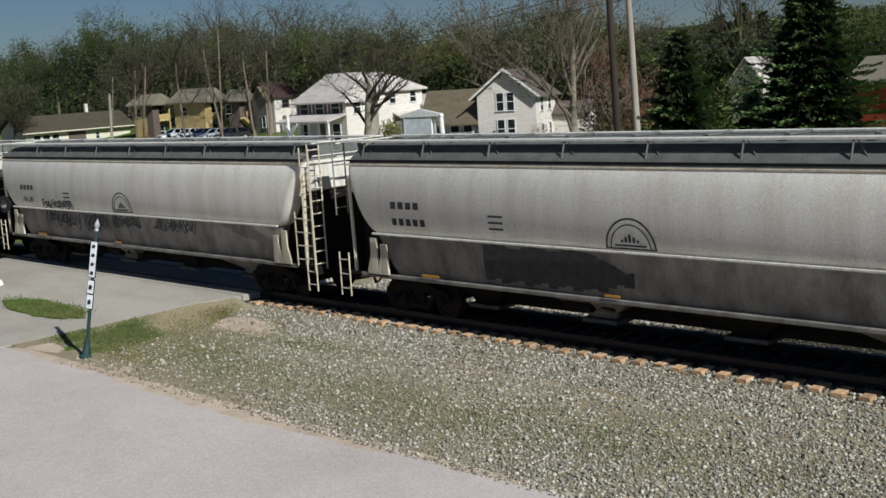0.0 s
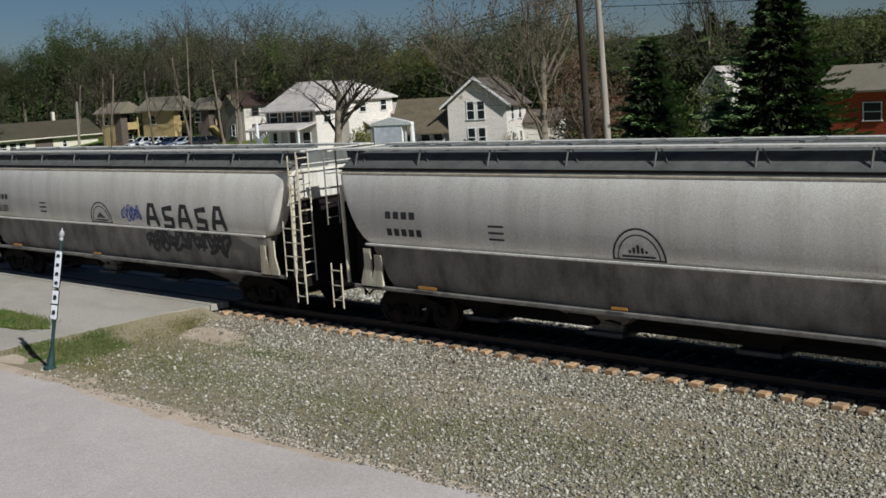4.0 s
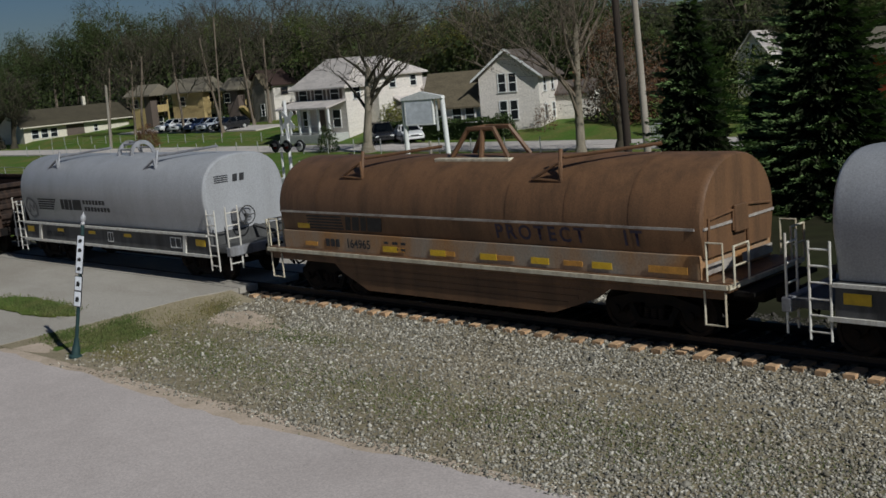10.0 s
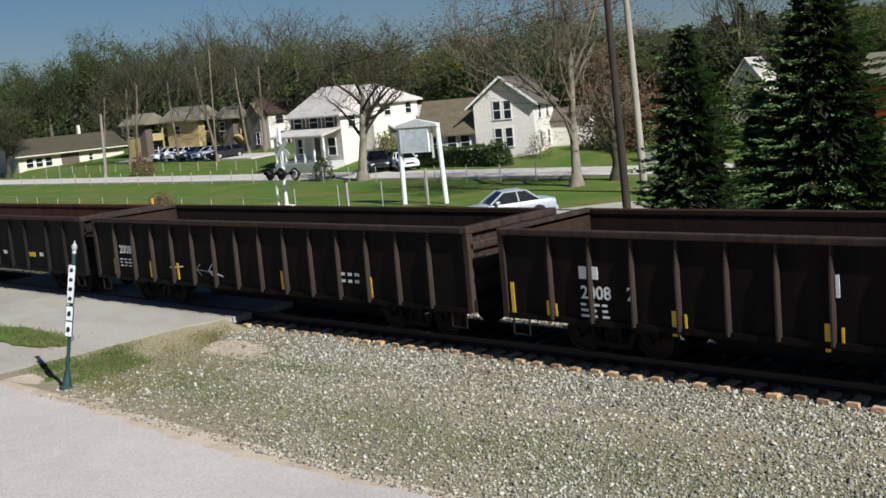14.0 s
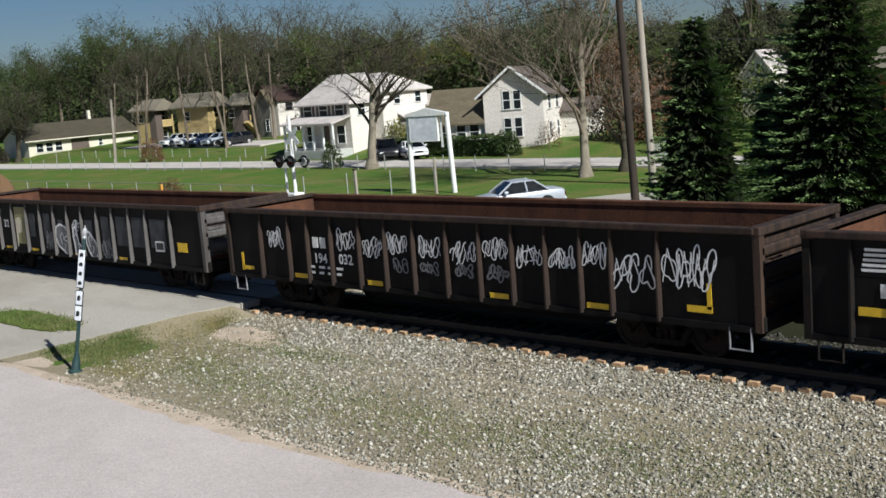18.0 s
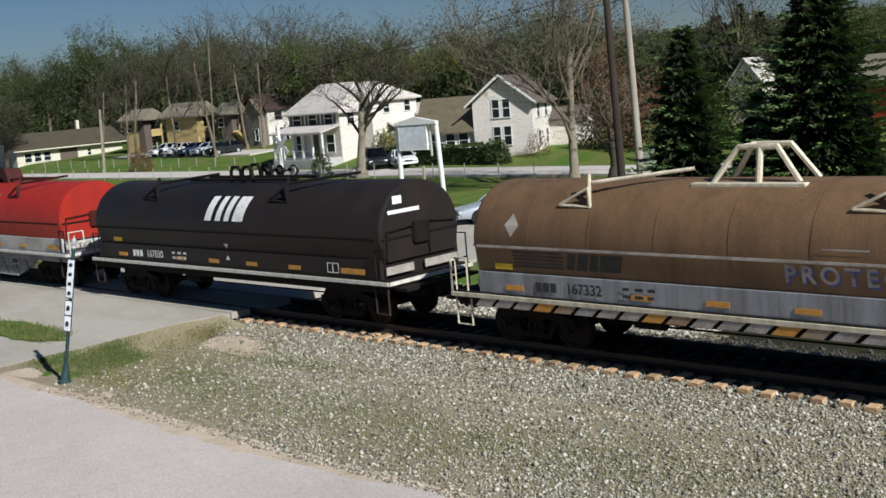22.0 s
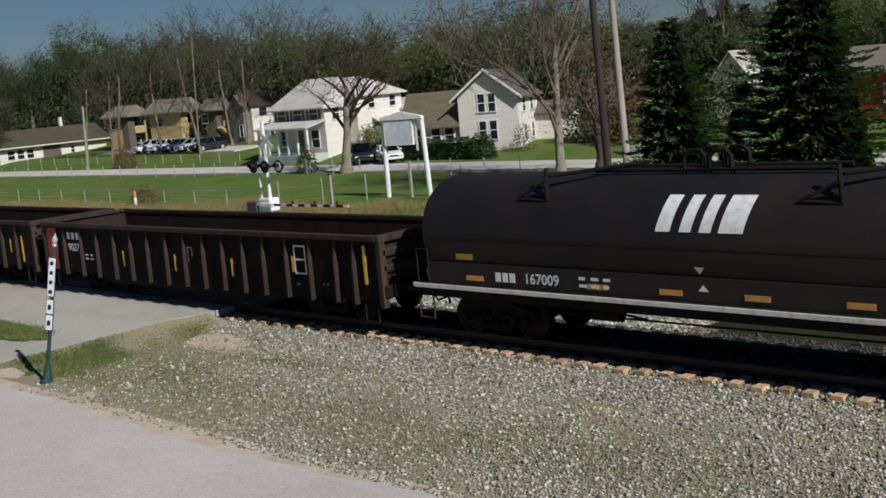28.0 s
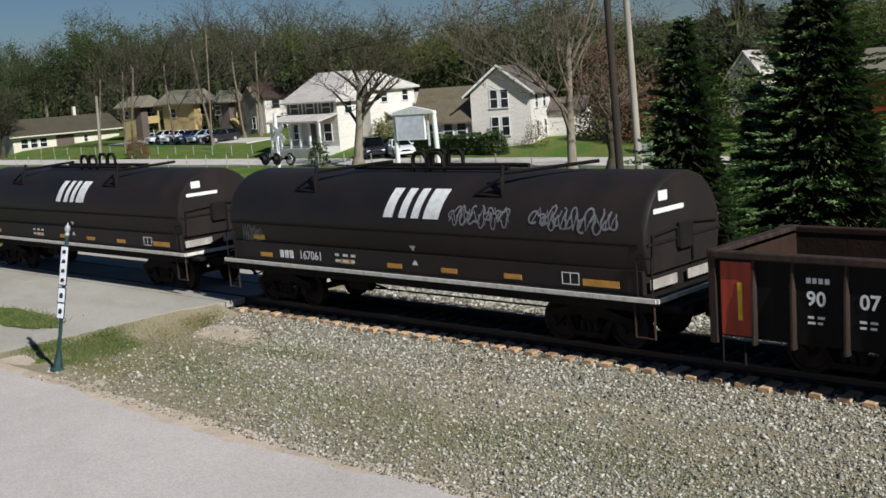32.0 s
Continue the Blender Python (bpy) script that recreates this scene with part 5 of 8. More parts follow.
    painted("car_number", "5857", 0.38, -5.9, 1.88, y, M_STENCIL, a, "white stencilled car number")
    bars("data_line", -5.95, 1.4, y, 1.0, 0.3, 2, 3, M_STENCIL, a, seed=14)
    for k in range(2):
        plate("reporting_mark", a, -6.05 + k * 0.32, 2.3, y + 0.01, 0.22, 0.26, M_STENCIL, "stencil block")
    plate("paint_patch", a, -3.58, 1.8, y + 0.01, 0.8, 1.35, M_OLIVE, "faded yellow-green paint patch")
    part("paint_smear", Mesh().loft([[(x, yy, z) for x, z in ((-3.98, 1.0), (-3.9, 1.02), (-3.84, 1.5), (-3.5, 1.55), (-3.46, 1.95), (-3.55, 2.12), (-3.95, 2.05))] for yy in (y - 0.008, y - 0.004)]), M_CREAM, a, "cream paint smear")
    for x, w, h in ((-2.62, 0.45, 0.85), (-1.5, 0.5, 0.9), (-0.45, 0.42, 0.5), (1.5, 0.5, 0.6), (2.6, 0.5, 0.9), (3.62, 0.65, 0.95), (4.62, 0.65, 0.95), (5.8, 0.9, 0.9)):
        plate("faded_panel", a, x, 1.85, y + 0.008, w, h, M_FADED, "dull grey worn paint patch")
    for words, rim in (("large white bubble hook", ((-0.9, 1.5), (-0.8, 1.85), (-0.5, 1.94), (-0.14, 1.85), (0.0, 1.6), (-0.36, 1.43), (-0.08, 1.36), (0.0, 1.08), (-0.15, 0.86), (-0.4, 1.02), (-0.74, 1.18))),
                       ("tall white bubble boot", ((0.36, 1.55), (0.42, 1.84), (0.57, 1.88), (0.66, 1.6), (0.7, 1.34), (0.92, 1.2), (0.95, 0.96), (0.45, 0.92), (0.42, 1.25))),
                       ("white bubble loop", ((1.24, 1.4), (1.3, 1.72), (1.5, 1.75), (1.72, 1.55), (1.92, 1.38), (1.98, 1.1), (1.85, 0.88), (1.55, 0.9), (1.38, 1.1)))):
        fill = part("graffiti", Mesh().loft([[(px, yy, pz) for px, pz in rim] for yy in (y - 0.006, y - 0.002)]), M_SPRAY_GREY, a, words, 0)
        m = Mesh()
        near = lambda px, pz: (px, y - 0.012, pz)
        ribbon(m, list(rim) + [rim[0], rim[1]], 0.075, near)
        cx = sum(q[0] for q in rim) / len(rim)
        ribbon(m, [(cx - 0.12, 1.25), (cx - 0.2, 1.55), (cx - 0.02, 1.66), (cx + 0.06, 1.45)], 0.04, near)
        ribbon(m, [(cx + 0.02, 1.05), (cx + 0.12, 1.2), (cx + 0.05, 1.3)], 0.04, near)
        part("outline", m, M_SPRAY, fill, "white sprayed outline", 0)
    graffiti(0.62, 1.95, 0.5, 0.3, on, M_SPRAY, a, 104, 2, 0.04)
    graffiti(-1.4, 1.35, 0.5, 0.5, on, M_SPRAY_GREY, a, 105, 3, 0.05)
    graffiti(2.6, 1.2, 0.6, 0.6, on, M_SPRAY_GREY, a, 106, 3, 0.05)
    graffiti(-7.3, 1.7, 0.8, 0.6, on, M_SPRAY_GREY, a, 107, 4, 0.04)
    part("data_plate", Mesh().box(5.6, 6.1, y - 0.008, y, 1.3, 1.62), M_STENCIL, a, "white outlined data panel")
    part("data_field", Mesh().box(5.65, 6.05, y - 0.012, y - 0.008, 1.35, 1.57), M_STENCIL_B, a)
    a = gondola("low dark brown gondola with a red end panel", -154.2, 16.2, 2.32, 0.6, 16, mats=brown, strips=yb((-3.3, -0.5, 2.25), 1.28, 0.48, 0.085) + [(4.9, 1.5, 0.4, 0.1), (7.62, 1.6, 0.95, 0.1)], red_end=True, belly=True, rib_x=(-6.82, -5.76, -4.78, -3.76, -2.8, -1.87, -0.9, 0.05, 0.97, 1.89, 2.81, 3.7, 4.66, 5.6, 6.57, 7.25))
    painted("car_number", "9027", 0.34, -6.28, 1.52, y, M_STENCIL, a, "white stencilled car number")
    for k in range(3):
        plate("reporting_mark", a, -6.56 + k * 0.28, 1.9, y + 0.01, 0.17, 0.22, M_STENCIL, "stencil block")
    bars("data_line", -5.3, 1.25, y, 0.6, 0.25, 2, 2, M_STENCIL, a, seed=16)
    for x0, x1, z0, z1, bar in ((4.96, 5.42, 1.25, 2.0, True), (0.17, 0.42, 1.32, 1.78, False)):
        m = Mesh().box(x0, x1, y - 0.004, y, z1 - 0.04, z1).box(x0, x0 + 0.04, y - 0.004, y, z0, z1 - 0.04).box(x1 - 0.04, x1, y - 0.004, y, z0 + (0 if bar else 0.2), z1 - 0.04)
        if bar:
            m.box(x0 + 0.04, x1 - 0.04, y - 0.004, y, z0, z0 + 0.04).box(x0 + 0.04, x1 - 0.04, y - 0.004, y, 1.61, 1.65)
        part("panel_outline", m, M_STENCIL if bar else M_SPRAY_GREY, a, "white outlined square")
    bars("chalk_mark", 5.12, 0.98, y, 0.3, 0.14, 1, 1, M_SPRAY_GREY, a, "rough pale chalk patch", 31)
    bars("chalk_mark", 6.15, 1.04, y, 0.3, 0.14, 1, 2, M_SPRAY_GREY, a, "rough pale chalk patch", 32)
    a = gondola("low dark gondola with a red end panel and chalk marks", -171.4, 16.3, 2.32, 0.6, 16, mats=(M_GOND, M_RIB, M_RUST_DARK), strips=yb((-4.2, -2.43, 2.35, 6.5), 1.42, 0.48) + [(7.35, 1.35, 0.9, 0.1)], red_end=True, belly=True, rib_x=(-7.37, -6.62, -5.65, -4.7, -3.73, -2.78, -1.84, -0.9, 0.05, 1.0, 1.95, 2.9, 3.87, 4.88, 5.95, 7.0))
    painted("car_number", "90", 0.36, -6.2, 1.55, y, M_STENCIL, a, "white stencilled car number")
    painted("car_number", "07", 0.36, -5.25, 1.56, y, M_STENCIL, a, "white stencilled car number")
    bars("data_line", -6.18, 1.18, y, 0.36, 0.2, 2, 2, M_STENCIL, a, seed=17)
    bars("data_line", -5.25, 1.18, y, 0.36, 0.2, 2, 2, M_STENCIL, a, seed=19)
    bars("reporting_mark", -6.15, 1.88, y, 0.45, 0.22, 1, 4, M_STENCIL, a, "row of white stencil blocks", 20)
    painted("chalk_number", "10", 0.44, -1.38, 1.58, y, M_SPRAY, a, "large white chalked number")
    part("chalk_line", Mesh().box(-1.72, -0.98, y - 0.004, y, 1.3, 1.33), M_SPRAY_GREY, a)
    bars("data_plate", 4.55, 1.45, y, 0.5, 0.45, 3, 2, M_STENCIL, a, "white data panel", 18)


build_train()


# ---- ground, track, roads ----
GZ = [(-500, -0.62), (12, -0.62), (13, -0.56), (16.9, -0.5), (18.1, -0.31), (18.5, -0.225), (18.7, -0.225), (21.1, -0.25), (22.7, -0.5), (26, -0.62), (48, -0.62), (56, -0.36), (64.5, -0.2), (67, 0.35), (78, 0.8), (92, 2.5), (140, 7.5), (220, 14), (400, 18), (1500, 18)]


def ground_z(x, y):
    z = np.interp(y, [a for a, b in GZ], [b for a, b in GZ])
    if y > 24:
        z += 0.12 * noise.noise((x * 0.05, y * 0.05, 0)) * min(1, (y - 24) / 12)
    if y > 85:
        z += 1.5 * noise.noise((x * 0.012, y * 0.012, 3)) * min(1, (y - 85) / 30)
    return z


def grid(name, xs, ys, height, mat_of, mats):
    v = [(x, y, height(x, y)) for y in ys for x in xs]
    n = len(xs)
    f = [(j * n + i, j * n + i + 1, (j + 1) * n + i + 1, (j + 1) * n + i) for j in range(len(ys) - 1) for i in range(n - 1)]
    me = bpy.data.meshes.new(name)
    me.from_pydata(v, [], f)
    for m in mats:
        me.materials.append(m)
    for p in me.polygons:
        c = p.center
        p.material_index = mat_of(c.x, c.y)
    me.shade_smooth()
    return new(name, me)


def ground_kind(x, y):
    e = 0.5 * noise.noise((x * 0.4, y * 0.4, 1))
    if y < 12.4 + e and x > -29.0 or y < 8:
        return 2
    # Dark strip beyond the track: shade painted into the ground.
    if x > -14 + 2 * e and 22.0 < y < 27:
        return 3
    if y < 25 + e:
        if 12.9 + e < y < 15.2 + e and -29.5 < x < -25.4 + 2.2 * e and noise.noise((x * 1.2, y * 1.2, 5)) > 0.05 or x < -42:
            return 1
        return 0
    # Ground about the spruces is coloured dark for their shade.
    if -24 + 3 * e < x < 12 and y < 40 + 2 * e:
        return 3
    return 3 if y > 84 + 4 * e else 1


xs = sorted(set([-1500, -900, -600, -450, -350] + list(range(-300, 101, 6)) + [-60 + 0.5 * i for i in range(140)] + [130, 200, 300, 500, 900, 1500]))
ys = sorted(set([-600, -300, -150, -60, -20, 0, 6] + [10 + 0.4 * i for i in range(42)] + list(range(28, 90, 3)) + list(range(92, 240, 8)) + [260, 300, 350, 400, 500, 700, 1000, 1500]))
tagged(grid("ground", xs, ys, ground_z, ground_kind, [M_GRAVEL, M_GRASS, M_DIRT, M_WOODS_SHADE]), "gravel verge, lawn and wooded slope", "ground", kind="structure")


def sheet(name, outline, height, mat, label, step=1.0, lift=0.012):
    """A thin paved sheet over the ground: outline gives (y, x left, x right) rows."""
    m = Mesh()
    rows = []
    y0, y1 = outline[0][0], outline[-1][0]
    n = max(2, int((y1 - y0) / step))
    k = 14
    for i in range(n + 1):
        y = y0 + (y1 - y0) * i / n
        a = np.interp(y, [o[0] for o in outline], [o[1] for o in outline])
        b = np.interp(y, [o[0] for o in outline], [o[2] for o in outline])
        rows.append([(a + (b - a) * j / k, y, height(a + (b - a) * j / k, y) + lift) for j in range(k + 1)])
    m.loft(rows, False, False)
    m.loft([rows[0], [(x, y, z - 0.25) for x, y, z in rows[0]]], False, False)
    m.loft([[r[-1] for r in rows], [(r[-1][0], r[-1][1], r[-1][2] - 0.25) for r in rows]], False, False)
    return tagged(part(name, m, mat, None, label), label, "road", kind="structure")


NEAR_EDGE = [(-60, -0.3), (-29, 0.1), (-23.6, 0.05), (-17.6, -0.3), (-13.5, 0.05), (-8, 0.25), (20, 0.3)]
m = Mesh()
edge_x = [-200 + 2 * i for i in range(75)] + [-49.5 + 0.5 * i for i in range(140)] + [22 + 6 * i for i in range(20)]
rnd = random.Random(4)
far_edge = [(x, 12.0 + np.interp(x, [a for a, b in NEAR_EDGE], [b for a, b in NEAR_EDGE]) + rnd.uniform(-0.09, 0.09), -0.6) for x in edge_x]
rows = [[(x, y0 + (fy - y0) * k, -0.6) for x, fy, z in far_edge] for y0, k in ((-6.0, 0), (-6.0, 0.5), (-6.0, 0.97))] + [far_edge, [(x, y + 0.02, -0.66) for x, y, z in far_edge]]
m.loft(rows, False, False)
tagged(part("road", m, M_ASPHALT, None, ""), "pale worn asphalt road beside the tracks", "road", kind="structure")


def street_z(x, y):
    return float(np.interp(y, [0, 12, 14, 16.5, 18.2, 21.4, 24, 30, 48, 56, 64, 70], [-0.6, -0.6, -0.42, -0.16, -0.03, -0.03, -0.2, -0.55, -0.6, -0.35, -0.2, 0.3]))


sheet("street", [(12.0, -46.0, -29.4), (13.6, -45, -28.75), (15.2, -44.3, -28.0), (16.5, -43.7, -27.5), (17.6, -43.3, -27.1), (18.28, -43, -26.6)], street_z, M_CONCRETE, "pale concrete street running up to the crossing")
sheet("street", [(21.4, -42.5, -27.0), (30, -41.5, -28), (37, -40.2, -27.5), (42, -36.5, -25.5), (47.5, -32.8, -22), (57, -28.0, -17)], street_z, M_CONCRETE, "pale concrete street beyond the crossing")
sheet("road", [(56.6, -330, 160), (61.3, -330, 160)], lambda x, y: ground_z(0, y) + 0.05, M_ROAD_FAR, "pale asphalt road along the houses", 2.0, 0.03)
sheet("parking_lot", [(70.5, -124, -96), (75.0, -124, -96)], lambda x, y: ground_z(x, y) + 0.1, M_ROAD_FAR, "asphalt parking strip before the flats", 1.0, 0.03)
edge = lambda y: float(np.interp(y, [12.0, 13.6, 15.2, 16.5, 17.6, 18.28], [-29.4, -28.75, -28.0, -27.5, -27.1, -26.6]))


def verge_z(x, y):
    """Height of the verge: from the street's edge down to the gravel."""
    u = min(1.0, max(0.0, (x - edge(y)) / 1.5))
    return (street_z(0, y) + 0.005) * (1 - u) ** 1.3 + (ground_z(0, y) - 0.02) * (1 - (1 - u) ** 1.3)


bank = Mesh().loft([[(edge(y) - 0.02 + u * (1.5 + 0.5 * noise.noise((y, 0, 2))), y + 0.1 * u, (street_z(0, y) + 0.005) * (1 - u) ** 1.3 + (ground_z(0, y) - 0.02) * (1 - (1 - u) ** 1.3)) for u in (0, 0.2, 0.4, 0.6, 0.8, 1)] for y in [12.3 + 0.2 * k for k in range(30)]], False, False)
tagged(part("verge", bank, M_GRAVEL, None, ""), "sloping earth verge beside the street", "ground", kind="structure")
for y0, y1 in ((18.32, 18.98), (19.16, 20.5), (20.68, 21.36)):
    m = Mesh().box(-43, -26.6, y0, y1, -0.2, -0.015, 0.01)
    tagged(part("crossing_panel", m, M_CONCRETE, None, ""), "pale concrete panel between the rails", "pavement", kind="structure")
# kerbed islands and pale patches by the street
for i, (cx, cy, a, b, mat, nm, lab) in enumerate(((-32.3, 14.75, 2.6, 0.55, M_GRASS, "traffic_island", "low grassed island in the street"), (-24.9, 17.0, 1.4, 0.55, M_DIRT, "dirt_patch", "pale patch of dusty earth"), (-23.3, 16.7, 1.6, 0.3, M_DIRT, "dirt_patch", "pale patch of dusty earth"), (-29.3, 12.75, 2.2, 0.4, M_DIRT, "dirt_patch", "crumbled pale edge of the road"))):
    rnd = random.Random(i)
    n = 28
    rim = [(cx + a * math.cos(2 * math.pi * k / n) * rnd.uniform(0.85, 1.1), cy + b * math.sin(2 * math.pi * k / n) * rnd.uniform(0.8, 1.1)) for k in range(n)]
    base = (lambda x, y: street_z(x, y)) if mat is M_GRASS else ground_z
    hi = 0.12 if mat is M_GRASS else 0.01
    m = Mesh().loft([[(x, y, base(x, y) - 0.1) for x, y in rim], [(x, y, base(x, y) + hi * 0.4) for x, y in rim], [(cx + (x - cx) * 0.8, cy + (y - cy) * 0.8, base(x, y) + hi) for x, y in rim]])
    tagged(part(nm, m, mat, None, ""), lab, "ground", kind="structure")

for s in (-1, 1):
    y = TRACK_Y + s * 0.7525
    prof = [(-0.07, -0.17), (0.07, -0.17), (0.07, -0.155), (0.012, -0.13), (0.012, -0.045), (0.037, -0.035), (0.037, -0.004), (0.028, 0), (-0.028, 0), (-0.037, -0.004), (-0.037, -0.035), (-0.012, -0.045), (-0.012, -0.13), (-0.07, -0.155)]
    part("rail", Mesh().loft([[(x, y + a, b) for a, b in prof] for x in (-430, -120, 40, 400)]), M_RAIL, None)
    tagged(bpy.data.objects["rail" if s < 0 else "rail.001"], "steel rail on wooden ties, shiny on top", "rail", "rails of the track", "structure")


# ---- plants ----
M_BARK = material("bark", (0.16, 0.125, 0.095), 0.95, 0, (0.27, 0.22, 0.17), 0.8, 3, (1, 1, 0.3), 20, 0.02, gloss=0.2)
M_BARK_PALE = material("pale_bark", (0.28, 0.24, 0.185), 0.95, 0, (0.16, 0.135, 0.1), 0.8, 3, (1, 1, 0.3), 20, 0.02, gloss=0.2)
M_TWIG = material("twigs", (0.05, 0.044, 0.032), 0.95, 0, (0.095, 0.08, 0.055), 0.8, 0.3, (1, 1, 1), 2, 0.0, spread=0.4, gloss=0.15)
M_LIMB = material("limb_bark", (0.085, 0.072, 0.052), 0.95, 0, (0.05, 0.043, 0.032), 0.8, 0.5, (1, 1, 1), 6, 0.0, gloss=0.15)
M_BUD = material("spring_leaves", (0.08, 0.105, 0.03), 0.85, 0, (0.08, 0.08, 0.03), 0.8, 0.12, (1, 1, 1), 1, 0.0, spread=0.5, gloss=0.15)
M_LEAF_DARK = material("dark_spring_leaves", (0.042, 0.062, 0.02), 0.85, 0, (0.045, 0.05, 0.02), 0.8, 0.12, (1, 1, 1), 1, 0.0, spread=0.5, gloss=0.15)
M_TWIG_HAZE = material("fine_twig_ends", (0.072, 0.078, 0.042), 0.9, 0, (0.06, 0.054, 0.034), 0.8, 0.12, (1, 1, 1), 1, 0.0, spread=0.5, gloss=0.15)
M_LEAF_GOLD = material("golden_green_leaves", (0.19, 0.17, 0.04), 0.85, 0, (0.13, 0.13, 0.03), 0.8, 0.12, (1, 1, 1), 1, 0.0, spread=0.5, gloss=0.15)
M_BUD_YELLOW = material("yellow_green_buds", (0.19, 0.19, 0.05), 0.85, 0, (0.13, 0.12, 0.03), 0.8, 0.3, (1, 1, 1), 1, 0.0, spread=0.5, gloss=0.15)
M_BUD_RED = material("red_buds", (0.14, 0.07, 0.04), 0.85, 0, (0.1, 0.06, 0.03), 0.8, 0.3, (1, 1, 1), 1, 0.0, spread=0.4, gloss=0.15)
M_NEEDLE = material("spruce_needles", (0.145, 0.215, 0.078), 0.8, 0, (0.1, 0.16, 0.06), 0.8, 0.8, (1, 1, 1), 4, 0.0, spread=0.5, gloss=0.15)
# Darker copy of the needles: the crown's inner shade is in the colour.
M_NEEDLE_SHADE = material("shaded_spruce_needles", (0.03, 0.045, 0.02), 0.9, 0, (0.03, 0.026, 0.016), 0.8, 0.8, (1, 1, 1), 4, 0.0, spread=0.4, gloss=0.08)
M_HEDGE = material("hedge_leaves", (0.045, 0.07, 0.02), 0.8, 0, (0.03, 0.045, 0.016), 0.8, 0.8, (1, 1, 1), 3, 0.0, spread=0.4, gloss=0.2)


def limbs(seed, h, r, depth=4, forks=(7, 5, 4, 4), lean=0.0, first=0.3, open_=0.75, trunk=0.72, kids=1.0):
    """A bare tree's limbs: rows of (start, end, radius, radius, order), and the tips."""
    rnd = random.Random(seed)
    segs, tips = [], []

    def grow(p, d, ln, rad, lvl):
        n = 4 if lvl == 0 else 3
        q, rr = p, rad
        pts = [p]
        for i in range(n):
            bend = 0.1 if lvl == 0 else 0.36
            d = (d + Vector((rnd.uniform(-bend, bend), rnd.uniform(-bend, bend), rnd.uniform(-bend * 0.2, bend) if lvl == 0 else rnd.uniform(-bend * 0.75, bend * 0.8)))).normalized()
            e = q + d * ln / n
            r2 = rad * (1 - (i + 1) / n * (0.5 if lvl == 0 else 0.7))
            segs.append((q, e, rr, r2, lvl))
            q, rr = e, r2
            pts.append(e)
        if lvl >= depth - 1:
            tips.append(q)
            return
        for k in range(forks[lvl]):
            lo = first if lvl == 0 else 0.25
            u = lo + (1 - lo) * (k + rnd.random()) / forks[lvl]
            j = min(n - 1, int(u * n))
            s = pts[j].lerp(pts[j + 1], u * n - j)
            side = Vector((rnd.gauss(0, 1), rnd.gauss(0, 1), rnd.uniform(-0.15, 0.5))).normalized()
            nd = (d * (1 - open_ * 0.62) + side * open_ + Vector((0, 0, 0.22))).normalized()
            ratio = rnd.uniform(0.5, 0.72) * kids if lvl == 0 else rnd.uniform(0.45, 0.7)
            grow(s, nd, ln * ratio * (1.15 - 0.45 * u if lvl == 0 else 1), max(rr, rad * 0.5 * (1 - u * 0.6)) * (0.6 if kids == 1.0 else 0.72), lvl + 1)
    grow(Vector((0, 0, -0.2)), Vector((lean, 0, 1)).normalized(), h * trunk, r, 0)
    return segs, tips


def prisms(segs, n=4, minr=0.0):
    """Tapered prisms as arrays: points and four-sided faces."""
    V, F = [], []
    for a, b, r, r2, lvl in segs:
        d = (b - a).normalized()
        u = d.orthogonal().normalized()
        w = d.cross(u)
        s = len(V)
        for o, e in ((a, max(r, minr)), (b, max(r2, minr))):
            for i in range(n):
                t = 2 * math.pi * i / n
                V.append(o + (u * math.cos(t) + w * math.sin(t)) * e)
        F += [(s + i, s + (i + 1) % n, s + n + (i + 1) % n, s + n + i) for i in range(n)]
    return np.array([tuple(v) for v in V], np.float32), np.array(F, np.int32)


def leaves(points, count, reach, size, seed, droop=0.0):
    """Small folded leaves scattered round points."""
    g = np.random.default_rng(seed)
    pts = np.array([tuple(p) for p in points], np.float32)
    c = pts[g.integers(0, len(pts), count)] + g.normal(0, reach, (count, 3))
    a = g.normal(0, 1, (count, 3))
    a /= np.linalg.norm(a, axis=1)[:, None]
    b = np.cross(a, g.normal(0, 1, (count, 3)))
    b /= np.linalg.norm(b, axis=1)[:, None] + 1e-6
    s = size * g.uniform(0.5, 1.4, (count, 1))
    V = np.stack([c - a * s, c - b * s * 0.5, c + a * s, c + b * s * 0.5], 1).reshape(-1, 3)
    return V, np.arange(count * 4, dtype=np.int32).reshape(-1, 4)


def tree(label, x, y, h, r, seed, bark=None, bud=None, buds=900, depth=4, forks=(7, 5, 4, 4), group="bare spring trees", minr=0.012, first=0.3, open_=0.75, lean=0.0, trunk=0.72, kids=1.0, limb=None):
    root = thing("tree", label, "tree", group, (x, y, ground_z(x, y)))
    segs, tips = limbs(seed, h, r, depth, forks, lean, first, open_, trunk, kids)
    segs.insert(0, (Vector((0, 0, -0.15)), Vector((0, 0, 0.75)), r * 1.8, r * 0.97, 0))
    V, F = prisms([s for s in segs if s[4] == 0], 8)
    ob = fast("trunk", V, F, bark or M_BARK, True)
    ob.parent = root
    V, F = prisms([s for s in segs if s[4] > 0], 4, minr)
    ob = fast("branchwork", V, F, limb or (M_TWIG if bark is None else M_BARK))
    ob.parent = root
    if buds:
        V, F = leaves(tips, buds, 0.35, 0.07, seed)
        ob = fast("crown", V, F, bud or M_BUD)
        ob.parent = root
    return root


